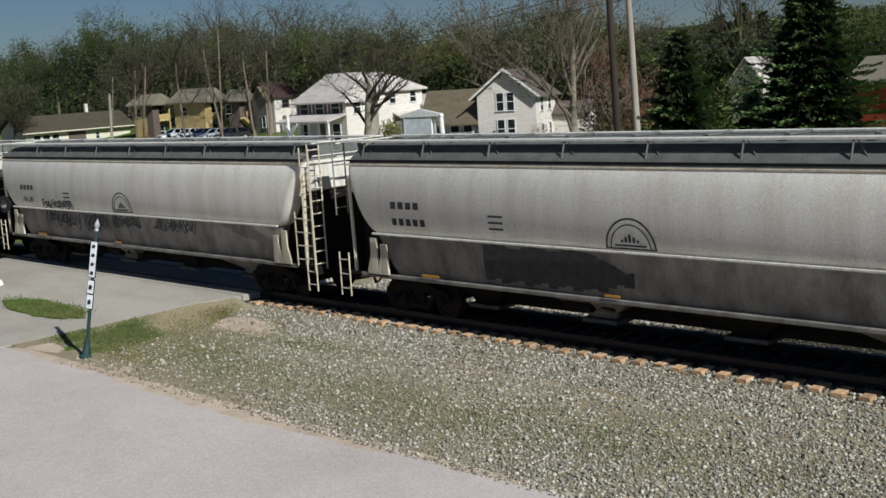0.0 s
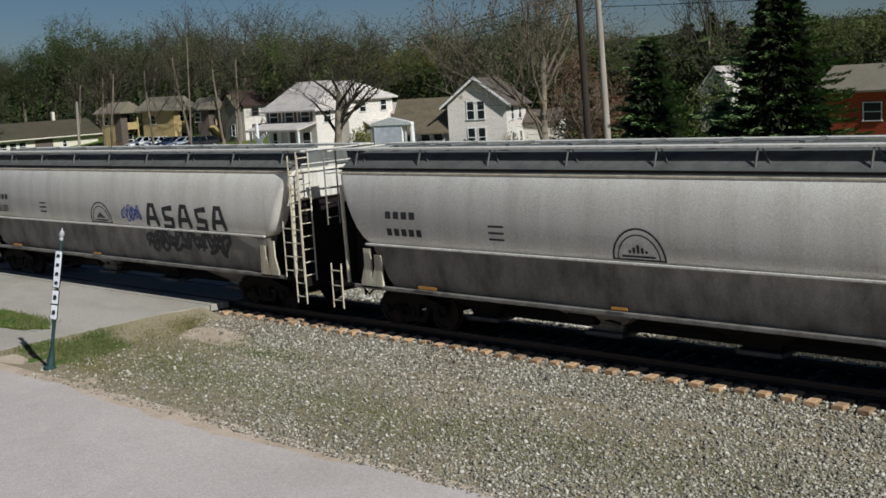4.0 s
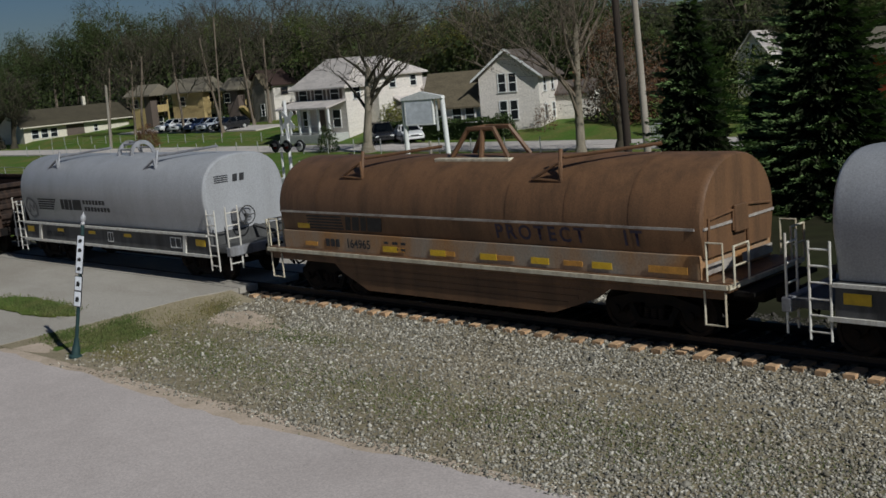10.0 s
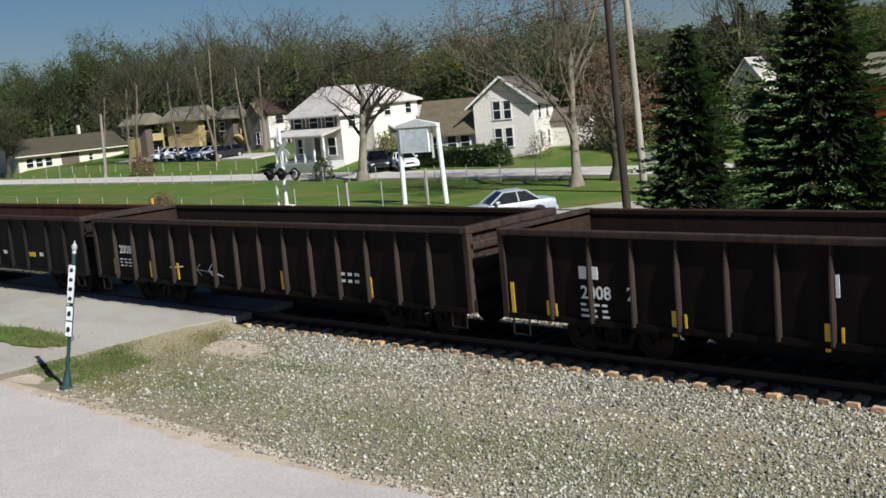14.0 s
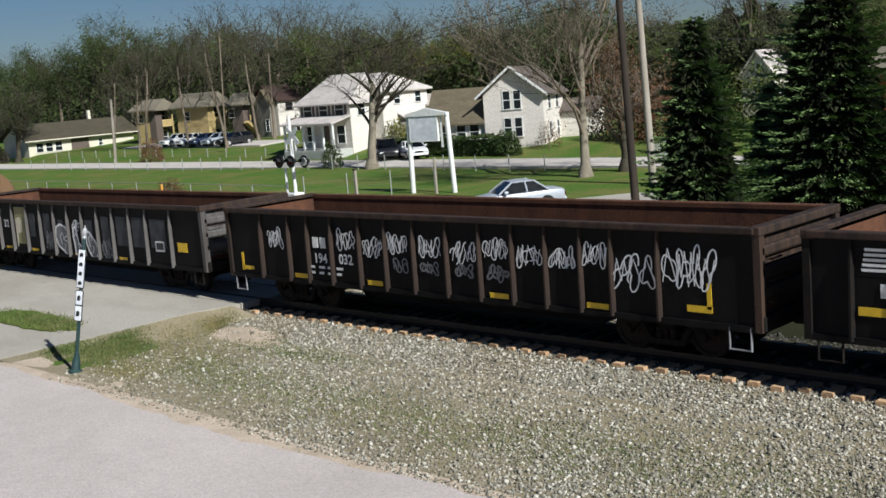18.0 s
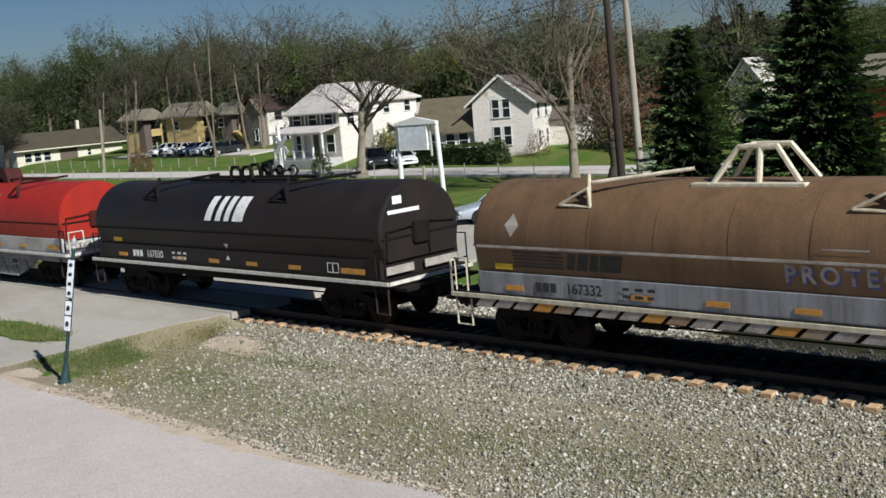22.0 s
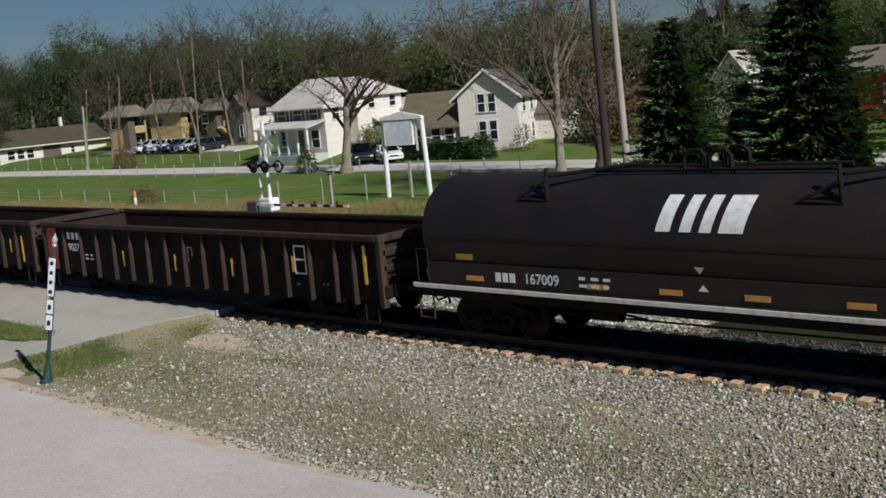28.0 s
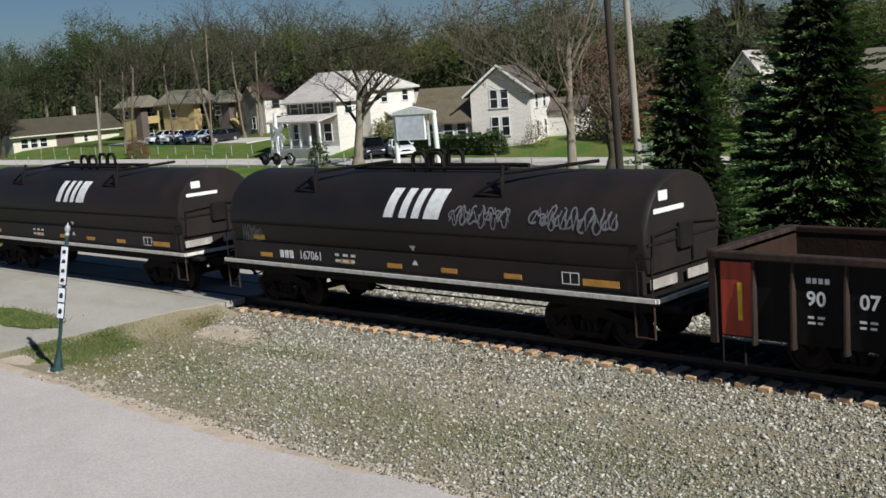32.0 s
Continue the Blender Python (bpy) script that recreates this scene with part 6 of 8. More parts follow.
def needles(C, D, S, slim, angles):
    """Tufts as crossed slim blades at C along D, S long."""
    D = D / np.linalg.norm(D, axis=1)[:, None]
    W = np.cross(D, np.array([0, 0, 1.0]))
    W /= np.linalg.norm(W, axis=1)[:, None] + 1e-6
    U = np.cross(W, D)
    V = []
    for ang in angles:
        T = W * math.cos(ang) + U * math.sin(ang)
        V.append(np.stack([C - D * S * 0.5, C - T * S * slim, C + D * S, C + T * S * slim], 1))
    V = np.concatenate(V, 0).reshape(-1, 3)
    return V, np.arange(len(V)).reshape(-1, 4)


def spruce(label, x, y, h, rad, seed, fine=1.0, power=0.8):
    """Whorls of sagging boughs with upturned tips, each a flat fan of needle tufts, over an inner mass coloured dark as
    crown shade.
    """
    root = thing("spruce_tree", label, "tree", "spruce trees", (x, y, ground_z(x, y)))
    part("trunk", Mesh().tube((0, 0, -0.2), (0, 0, h * 0.97), 0.2, 0.03, 10), M_BARK, root)
    g = np.random.default_rng(seed)
    C, D, S = [], [], []
    z = 0.15
    while z < h:
        k = 1 - z / h
        reach = rad * (k ** power) + 0.08
        n = int(7 + 9 * k)
        turn = g.uniform(0, 6.28)
        for i in range(n):
            a = turn + 2 * math.pi * (i + g.uniform(-0.3, 0.3)) / n
            ln = reach * g.uniform(0.68, 1.12)
            zz = z + g.uniform(-0.16, 0.16)
            steps = max(4, int(ln / (0.13 * fine)))
            ca, sa = math.cos(a), math.sin(a)
            for u in (np.arange(steps) + 0.9) / steps:
                if u < 0.3:
                    continue
                sag = ln * (-0.4 * u + 0.27 * u * u)
                wide = 0.06 + 0.26 * min(ln, 2.4) * (1.02 - u)
                for q in range(5):
                    o = g.uniform(-1, 1) * wide
                    C.append((ca * ln * u - sa * o, sa * ln * u + ca * o, zz + sag - abs(o) * 0.3 + g.normal(0, 0.035)))
                    sd = o / wide * 0.9
                    D.append((ca - sa * sd, sa + ca * sd, g.uniform(-0.3, 0.3) + 0.25 * u))
                    S.append(g.uniform(0.09, 0.19) * fine)
        z += (0.34 + 0.16 * k) * fine
    V, F = needles(np.array(C), np.array(D), np.array(S)[:, None], 0.32, (0.0, 0.7))
    ob = fast("crown", V, F, M_NEEDLE)
    ob.parent = root
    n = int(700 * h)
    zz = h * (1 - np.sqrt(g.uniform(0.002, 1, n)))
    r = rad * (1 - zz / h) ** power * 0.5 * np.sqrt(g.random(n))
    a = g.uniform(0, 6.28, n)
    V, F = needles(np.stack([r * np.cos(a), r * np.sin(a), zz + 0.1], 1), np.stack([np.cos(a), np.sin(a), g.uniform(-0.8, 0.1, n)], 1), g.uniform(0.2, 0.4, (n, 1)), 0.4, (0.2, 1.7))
    ob = fast("inner_crown", V, F, M_NEEDLE_SHADE)
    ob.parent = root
    return root


def shrub(name, label, x, y, w, d, h, seed, mat, count=1500, size=0.07, cat="shrub"):
    root = thing(name, label, cat, "", (x, y, ground_z(x, y)))
    g = np.random.default_rng(seed)
    a = g.normal(0, 1, (count, 3))
    a /= np.linalg.norm(a, axis=1)[:, None]
    a[:, 2] = np.abs(a[:, 2])
    p = a * np.array([w / 2, d / 2, h]) * g.uniform(0.6, 1.03, (count, 1))
    V, F = leaves([tuple(q) for q in p], count, 0.05, size, seed)
    ob = fast("foliage", V, F, mat)
    ob.parent = root
    segs, tips = limbs(seed, h, 0.05, 3, (9, 4, 3), 0, 0.05, 0.9)
    pv, pf = prisms(segs, 3, 0.012)
    ob = fast("stem_frame", pv, pf, M_BARK)
    ob.parent = root
    return root


def hedge(label, x0, x1, y, w, h, seed):
    root = thing("hedge", label, "hedge", "", ((x0 + x1) / 2, y, ground_z((x0 + x1) / 2, y)))
    g = np.random.default_rng(seed)
    n = int((x1 - x0) * 420)
    p = np.stack([g.uniform((x0 - x1) / 2, (x1 - x0) / 2, n), g.uniform(-w / 2, w / 2, n), g.uniform(0, h, n)], 1)
    p[:, 2] = np.where(g.random(n) < 0.4, h + 0.1 * np.sin(p[:, 0] * 1.7), p[:, 2])
    V, F = leaves(p, n, 0.05, 0.1, seed)
    ob = fast("foliage", V, F, M_HEDGE)
    ob.parent = root
    part("stem_frame", Mesh().box((x0 - x1) / 2 + 0.1, (x1 - x0) / 2 - 0.1, -w * 0.35, w * 0.35, -0.1, h * 0.85, 0.1), M_HEDGE, root)
    return root


def build_plants():
    tree("large bare maple with a stout pale trunk by the road", -62.9, 56.2, 13.0, 0.36, 5, M_BARK_PALE, None, 500, 5, (9, 5, 4, 3), minr=0.016, first=0.38, open_=0.85, trunk=0.5, kids=1.45, limb=M_TWIG)
    tree("tall bare roadside tree with a pale trunk", -40.6, 53.0, 14.5, 0.3, 8, M_BARK_PALE, M_TWIG_HAZE, 5000, 5, (10, 6, 5, 4), minr=0.011, first=0.3, open_=0.66, trunk=0.55, kids=1.5, limb=M_BARK)
    tree("small reddish budding tree by the road", -39.2, 55.2, 7.5, 0.34, 12, M_LIMB, M_BUD_RED, 3500, 4, (9, 6, 5, 4), minr=0.012, first=0.12, open_=0.85)
    tree("tall bare forked tree between the two white houses", -72.0, 80.5, 12.5, 0.5, 15, M_LIMB, M_TWIG_HAZE, 1500, 4, (8, 6, 5, 4), minr=0.02, first=0.22, open_=0.42, trunk=0.45, kids=1.7, limb=M_LIMB)
    tree("bare dark tree before the long low house", -137.0, 63.5, 9.5, 0.35, 17, M_TWIG, M_LEAF_DARK, 7000, 4, (11, 7, 6, 4), minr=0.03, first=0.2, open_=0.85, limb=M_TWIG)
    for i, (x, y, h) in enumerate(((-108.7, 70.1, 12), (-101.2, 70.0, 13), (-103.4, 75.8, 12.5), (-102.3, 77.2, 12), (-117.2, 70.0, 11.5), (-118.6, 69.8, 11), (-123.0, 69.0, 10.5))):
        tree("slim bare tree on the lawn before the flats", x, y, h, 0.16, 30 + i, M_BARK, None, 250, 4, (7, 5, 4, 3), minr=0.018, first=0.3, open_=0.6, trunk=0.8, kids=0.8, limb=M_LIMB)
    for i, (x, top) in enumerate(((-168.3, 15.5), (-153.4, 18.2), (-142, 15.0), (-132.4, 15.3), (-121.3, 17.9), (-112.6, 17.1), (-105.2, 15.8), (-99.3, 14.4), (-91.4, 13.9), (-85.0, 12.7), (-76.7, 11.6))):
        y = 84 + (i * 5) % 7
        tree("tall bare tree at the edge of the woods", x * y / 86, y, top * y / 86 - ground_z(x, y), 0.3, 400 + i, M_BARK, M_LEAF_DARK if i < 4 else M_TWIG_HAZE, (2500, 4000, 2500, 3000, 1200, 1200, 1200, 1200, 1200, 1200, 1200)[i], 4, (8, 5, 5, 3), minr=0.014, first=0.42, open_=0.75, trunk=0.7, kids=1.0, limb=M_LIMB if i > 3 else M_TWIG)
    for i, (x, top) in enumerate(((-160, 16.0), (-147, 15.0), (-137, 14.0), (-126.5, 15.6), (-117, 16.2), (-108.5, 15.6), (-101.8, 15.2), (-95.5, 13.0), (-88, 12.4), (-81, 11.9), (-69.5, 11.4), (-64, 10.8), (-57, 10.4))):
        y = 92 + (i * 5) % 9
        tree("tall bare tree within the woods", x * y / 86, y, (top - 5.86) * y / 86 + 5.86 - ground_z(x, y), 0.28, 440 + i, M_BARK, M_TWIG_HAZE, 1500, 4, (8, 5, 5, 3), minr=0.014, first=0.45, open_=0.8, trunk=0.68, kids=1.0, limb=M_TWIG if i % 2 else M_LIMB)
    tree("tall bare tree rising behind the spruces", -46.5, 84.0, 14.5, 0.3, 21, M_BARK, M_TWIG_HAZE, 1500, 4, (8, 6, 5, 4), minr=0.016, first=0.3, open_=0.55, trunk=0.5, kids=1.5, limb=M_LIMB)
    spruce("dense dark green spruce beside the street", -20.3, 32.7, 7.9, 2.75, 41, 0.75, 0.68)
    spruce("large dark green spruce beside the street", -18.8, 39.4, 10.9, 5.1, 42, 0.9, 0.86)
    spruce("dark green spruce behind the others", -22.4, 41.6, 5.4, 2.4, 43, 1.3)
    shrub("shrub", "dark twiggy shrub beside the road before the porch", -67.8, 56.5, 2.0, 1.6, 2.2, 51, M_HEDGE, 1500, 0.07)
    shrub("shrub", "yellow-green budding shrub beside the white house", -69.3, 64.9, 3.4, 2.0, 3.0, 52, M_BUD_YELLOW, 3200, 0.08)
    shrub("shrub", "brown bare shrub on the lawn", -104.2, 62.6, 3.6, 2.4, 2.4, 53, M_BUD_RED, 2400, 0.07)
    shrub("shrub", "dark tangled thicket by the low house", -141.5, 62.8, 6.0, 2.0, 2.2, 61, M_TWIG, 3000, 0.1)
    shrub("shrub", "tangled reddish brush by the fence", -65.5, 40.5, 3.0, 1.6, 1.5, 54, M_BUD_RED, 1500, 0.05)
    shrub("shrub", "dry tan brush by the crossing signal", -47.5, 35.5, 2.6, 1.4, 1.2, 55, M_BUD_RED, 900, 0.045)
    hedge("dense trimmed dark hedge before the white house", -69.6, -56.4, 63.9, 1.2, 1.45, 56)
    shrub("shrub", "leafless tangled shrub at the white house wall", -53.8, 66.0, 2.4, 1.6, 2.2, 59, M_BUD_RED, 700, 0.06)
    shrub("shrub", "tall dark evergreen shrub at the hedge's end", -56.2, 64.0, 2.6, 1.6, 2.0, 57, M_HEDGE, 2400, 0.09)
    shrub("shrub", "tangled brown thicket beyond the white house", -49.5, 69.5, 6.0, 4.0, 3.6, 71, M_TWIG, 4500, 0.1)
    shrub("shrub", "tangled reddish thicket beyond the white house", -45.0, 68.0, 6.0, 4.0, 4.2, 72, M_BUD_RED, 4500, 0.1)
    shrub("shrub", "tangled olive thicket under the trees", -40.0, 72.0, 7.0, 4.0, 4.6, 73, M_BUD, 5000, 0.11)
    shrub("shrub", "low dark shrub at the house wall", -61.8, 65.2, 1.6, 1.0, 1.6, 58, M_HEDGE, 1000, 0.08)
    # the wooded slope: rounded crowns whose tops rise and fall along it
    g = np.random.default_rng(7)
    kinds = []
    for k in range(8):
        segs, tips = limbs(200 + k, 15.0, 0.24, 4, (8, 5, 4, 3), 0, 0.38, 0.8, (0.62, 0.5)[k % 2], (1.1, 1.5)[k % 2])
        V, F = prisms([g_ for g_ in segs if g_[4] < 3], 3, 0.014)
        spots = random.Random(k).sample([q for a, b, r, r2, lvl in segs if lvl > 1 for q in (a.lerp(b, 0.5), b)], 110)
        fine, coarse = leaves(spots, 5000, 0.42, 0.115, 300 + k), leaves(spots, 1700, 0.45, 0.17, 320 + k)
        top = V[:, 2].max()
        kinds.append((V / top, F, (fine[0] / top, fine[1]), (coarse[0] / top, coarse[1])))
    bearing = [20, 28, 31, 33, 35, 36.6, 38.8, 40.5, 41.9, 43.3, 45, 46.3, 47.6, 49, 51, 52.7, 53.5, 54.6, 56, 57.5, 58.3, 59, 59.6, 60.6, 61.6, 62.6, 63.8, 65.2, 70, 75]
    rise = [0.045, 0.04, 0.036, 0.031, 0.044, 0.056, 0.062, 0.056, 0.046, 0.043, 0.042, 0.038, 0.05, 0.05, 0.053, 0.06, 0.055, 0.06, 0.055, 0.065, 0.06, 0.05, 0.062, 0.073, 0.056, 0.05, 0.063, 0.05, 0.05, 0.05]
    wood, foliage = [], {}
    spots = [(b + g.uniform(-0.4, 0.4), 82.5 + g.uniform(0, 7), g.uniform(0.86, 1.0), 2) for b in np.arange(18, 71, 0.85)]
    spots += [(g.uniform(18, 70), 90 + 60 * g.random() ** 1.5, g.uniform(0.6, 0.98), 3) for k in range(150)]
    for b, y, full, grain in spots:
        x = -y * math.tan(radians(b))
        depth = -0.695 * x + 0.72 * y
        gz = ground_z(x, y)
        tall = min(max(5.86 + depth * np.interp(b, bearing, rise) * full - gz, 4.0), 26)
        kind = kinds[g.integers(0, 8)]
        a = g.uniform(0, 6.28)
        w = tall * g.uniform(0.85, 1.15)
        c, n_ = math.cos(a) * w, math.sin(a) * w
        R = np.array([[c, n_, 0], [-n_, c, 0], [0, 0, tall]], np.float32)
        o = np.array([x, y, gz], np.float32)
        wood.append((kind[0] @ R + o, kind[1]))
        p = g.random()
        if b > 56:
            look_ = "dark" if p < 0.72 else "olive" if p < 0.93 else "twig"
        elif b > 47.2:
            look_ = "twig" if p < 0.55 else "olive"
        elif b > 40.5:
            look_ = "gold" if p < 0.4 else "olive" if p < 0.75 else "dark"
        else:
            look_ = "twig" if p < 0.4 else "olive" if p < 0.8 else "dark"
        part_ = 1.0 if look_ != "twig" or grain == 3 else 0.6
        n = int(len(kind[grain][1]) * part_)
        foliage.setdefault(look_, []).append((kind[grain][0][:n * 4] @ R + o, kind[grain][1][:n]))
    # understorey
    n, k = 4200, 24
    b = np.radians(g.uniform(16, 72, n))
    y = 82 + 80 * g.random(n) ** 1.3
    x = -y * np.tan(b)
    base = np.stack([x, y, np.array([ground_z(p, q) for p, q in zip(x, y)])], 1)
    room = np.clip(5.86 + (-0.695 * x + 0.72 * y) * np.interp(np.degrees(b), bearing, rise) * 0.62 - base[:, 2], 1.5, 12)
    pts = (base[:, None, :] + g.normal(0, 1, (n, k, 3)) * np.array([1.1, 1.1, 0.8]) + np.stack([np.zeros(n), np.zeros(n), 0.6 + room * g.random(n) ** 1.3 * 0.85], 1)[:, None, :]).reshape(-1, 3)
    a, c = g.normal(0, 1, pts.shape), g.normal(0, 1, pts.shape)
    V = np.stack([pts - a * 0.18, pts - c * 0.11, pts + a * 0.18, pts + c * 0.11], 1).reshape(-1, 3)
    foliage["dark"].append((V.astype(np.float32), np.arange(len(V), dtype=np.int32).reshape(-1, 4)))

    def joined(pieces):
        starts = np.cumsum([0] + [len(v) for v, f in pieces])
        return np.concatenate([v for v, f in pieces]), np.concatenate([f + o for (v, f), o in zip(pieces, starts)])
    tagged(fast("woods_trunks", *joined(wood), M_LIMB), "bare brown trunks and branches of a wooded slope", "woods", kind="stuff")
    for key, mat, words in (("dark", M_LEAF_DARK, "dark green undergrowth and crowns of the wooded slope"), ("olive", M_BUD, "olive spring foliage of the wooded slope"), ("twig", M_TWIG_HAZE, "grey-brown twig ends of the bare crowns"), ("gold", M_LEAF_GOLD, "golden-green budding crowns on the slope")):
        tagged(fast("woods_foliage", *joined(foliage[key]), mat), words, "woods", kind="stuff")
    for x, y, h in ((-53.4, 92, 8.0), (-51.0, 92, 8.6), (-48.6, 91, 8.0)):
        spruce("dark conifer high on the slope", x, y, h, 3.4, int(-x), 2.0, 0.6)


build_plants()


# ---- houses ----
M_SIDING = material("white_siding", (0.74, 0.68, 0.62), 0.6, 0, (0.62, 0.56, 0.5), 0.6, 0.6, (1, 1, 6), 8, 0.004)
M_SIDING_GREY = material("grey_siding", (0.5, 0.5, 0.47), 0.6, 0, (0.4, 0.4, 0.37), 0.5, 0.4, (1, 1, 6), 8, 0.004)
M_SHINGLE = material("grey_shingle", (0.13, 0.105, 0.09), 0.9, 0, (0.09, 0.073, 0.062), 0.6, 0.6, (1, 1, 3), 8, 0.01)
M_SHINGLE_PALE = material("pale_shingle", (0.6, 0.54, 0.5), 0.9, 0, (0.4, 0.36, 0.335), 0.75, 0.9, (1, 1, 3), 8, 0.01)
M_SHINGLE_BROWN = material("brown_shingle", (0.15, 0.122, 0.08), 0.9, 0, (0.1, 0.082, 0.055), 0.7, 0.9, (1, 1, 3), 8, 0.01)
M_SHINGLE_TAN = material("tan_shingle", (0.2, 0.175, 0.13), 0.9, 0, (0.15, 0.13, 0.1), 0.6, 0.6, (1, 1, 3), 8, 0.01)
M_ROOF_DARK = material("dark_olive_shingle", (0.075, 0.064, 0.042), 0.9, 0, (0.05, 0.043, 0.03), 0.6, 0.6, (1, 1, 3), 8, 0.01)
M_ROOF_RED = material("dark_red_shingle", (0.06, 0.036, 0.03), 0.9, 0, (0.045, 0.028, 0.024), 0.6, 0.6, (1, 1, 3), 8, 0.01)
M_TANWALL = material("tan_wall", (0.5, 0.37, 0.17), 0.75, 0, (0.4, 0.29, 0.13), 0.5, 0.5, (1, 1, 1), 6, 0.004)
M_BUFF = material("buff_wall", (0.68, 0.63, 0.52), 0.75, 0, (0.58, 0.52, 0.42), 0.5, 0.5, (1, 1, 1), 6, 0.004)
M_DARKWALL = material("dark_brown_and_shaded_wall", (0.13, 0.1, 0.085), 0.8, 0, (0.1, 0.08, 0.065), 0.5, 0.5, (1, 1, 1), 6, 0.004)
M_GREYWALL = material("grey_brown_wall", (0.24, 0.215, 0.18), 0.8, 0, (0.17, 0.15, 0.125), 0.5, 0.5, (1, 1, 6), 6, 0.004)
M_REDWALL = material("red_wall", (0.42, 0.07, 0.03), 0.8, 0, (0.32, 0.06, 0.03), 0.5, 0.5, (1, 1, 1), 6, 0.004)
M_TRIM = material("white_trim", (0.76, 0.76, 0.74), 0.55, 0, (0.6, 0.6, 0.57), 0.4, 1.0, (1, 1, 1), 10, 0.0)
M_PANE = material("dark_window_glass", (0.014, 0.017, 0.02), 0.1, 0, (0.025, 0.028, 0.03), 0.5, 0.8, (1, 1, 1), 4, 0.0, gloss=0.35)
M_POLE = material("pole_wood_pale", (0.36, 0.32, 0.27), 0.9, 0, (0.24, 0.2, 0.16), 0.7, 1.2, (4, 4, 0.3), 20, 0.01)
M_POLE_DARK = material("pole_wood_dark", (0.035, 0.026, 0.02), 0.9, 0, (0.06, 0.045, 0.035), 0.7, 1.2, (4, 4, 0.3), 20, 0.01)
M_GALV = material("galvanised_steel", (0.5, 0.5, 0.49), 0.5, 0.5, (0.35, 0.34, 0.32), 0.5, 2, (1, 1, 1), 20, 0.002)
M_PAINT_WHITE = material("white_post_paint", (0.78, 0.78, 0.76), 0.5, 0, (0.6, 0.58, 0.54), 0.5, 1.2, (3, 3, 0.4), 20, 0.002)
M_SIGNFACE = material("sign_face", (0.66, 0.68, 0.72), 0.8, 0, (0.6, 0.62, 0.66), 0.4, 1.2, (1, 1, 1), 3, 0.0, gloss=0.1)
M_TEAL = material("dark_teal_paint", (0.018, 0.045, 0.046), 0.5, 0, (0.05, 0.09, 0.085), 0.6, 3, (1, 1, 0.4), 30, 0.002)
M_BLACKPLATE = material("matt_black_plate", (0.012, 0.012, 0.013), 0.7, 0, (0.03, 0.03, 0.03), 0.4, 3, (1, 1, 1), 30, 0.0)


def wall_mesh(x0, x1, y0, y1, z0, z1, peak, axis):
    """Walls with gables: the ridge runs along axis."""
    m = Mesh()
    if axis == "x":
        ym = (y0 + y1) / 2
        m.loft([[(x, y0, z0), (x, y0, z1), (x, ym, peak), (x, y1, z1), (x, y1, z0)] for x in (x0, x1)])
    else:
        xm = (x0 + x1) / 2
        m.loft([[(x0, y, z0), (x0, y, z1), (xm, y, peak), (x1, y, z1), (x1, y, z0)] for y in (y0, y1)])
    return m


def roof_mesh(x0, x1, y0, y1, z1, peak, axis, over=0.4, t=0.14, hip0=0.0, hip1=0.0):
    m = Mesh()
    if axis == "x":
        ym, half = (y0 + y1) / 2, (y1 - y0) / 2
        drop = (peak - z1) * over / half
        for s, e in ((-1, y0 - over), (1, y1 + over)):
            a = [(x0 - over, e, z1 - drop), (x1 + over, e, z1 - drop), (x1 + over - hip1, ym, peak), (x0 - over + hip0, ym, peak)]
            m.loft([a, [(x, y, z + t) for x, y, z in a]])
        for hip, x, d in ((hip0, x0 - over, 1), (hip1, x1 + over, -1)):
            if hip:
                a = [(x, y0 - over, z1 - drop), (x + d * hip, ym, peak), (x, y1 + over, z1 - drop)]
                m.loft([a, [(p, q, z + t) for p, q, z in a]])
    else:
        xm, half = (x0 + x1) / 2, (x1 - x0) / 2
        drop = (peak - z1) * over / half
        for s, e in ((-1, x0 - over), (1, x1 + over)):
            a = [(e, y0 - over, z1 - drop), (e, y1 + over, z1 - drop), (xm, y1 + over, peak), (xm, y0 - over, peak)]
            m.loft([a, [(x, y, z + t) for x, y, z in a]])
    return m


def window(house, face, u, z, w, h, at, frame=None, split=True, shutters=None):
    """A window on a wall that faces -y ('s') or +x ('e'): frame, sill, pane and a meeting rail."""
    e = 0.07
    if face == "s":
        b = lambda u0, u1, z0, z1, d0, d1: (u0, u1, at - d1, at - d0, z0, z1)
    else:
        b = lambda u0, u1, z0, z1, d0, d1: (at + d0, at + d1, u0, u1, z0, z1)
    m = Mesh()
    for u0, u1, z0, z1 in ((u - w / 2 - e, u + w / 2 + e, z + h / 2, z + h / 2 + e), (u - w / 2 - e, u - w / 2, z - h / 2, z + h / 2), (u + w / 2, u + w / 2 + e, z - h / 2, z + h / 2)):
        m.box(*b(u0, u1, z0, z1, -0.03, 0.05))
    if split:
        m.box(*b(u - w / 2, u + w / 2, z - 0.03, z + 0.03, -0.03, 0.03))
    win = part("window", m, frame or M_TRIM, house)
    part("sill", Mesh().box(*b(u - w / 2 - e * 1.6, u + w / 2 + e * 1.6, z - h / 2 - 0.06, z - h / 2, -0.03, 0.1)), frame or M_TRIM, win)
    part("pane", Mesh().box(*b(u - w / 2, u + w / 2, z - h / 2, z + h / 2, -0.02, 0.012)), M_PANE, win)
    if shutters:
        for s in (-1, 1):
            uu = u + s * (w / 2 + e + 0.19)
            part("shutter", Mesh().box(*b(uu - 0.17, uu + 0.17, z - h / 2, z + h / 2, -0.02, 0.04)), shutters, win)
    return win


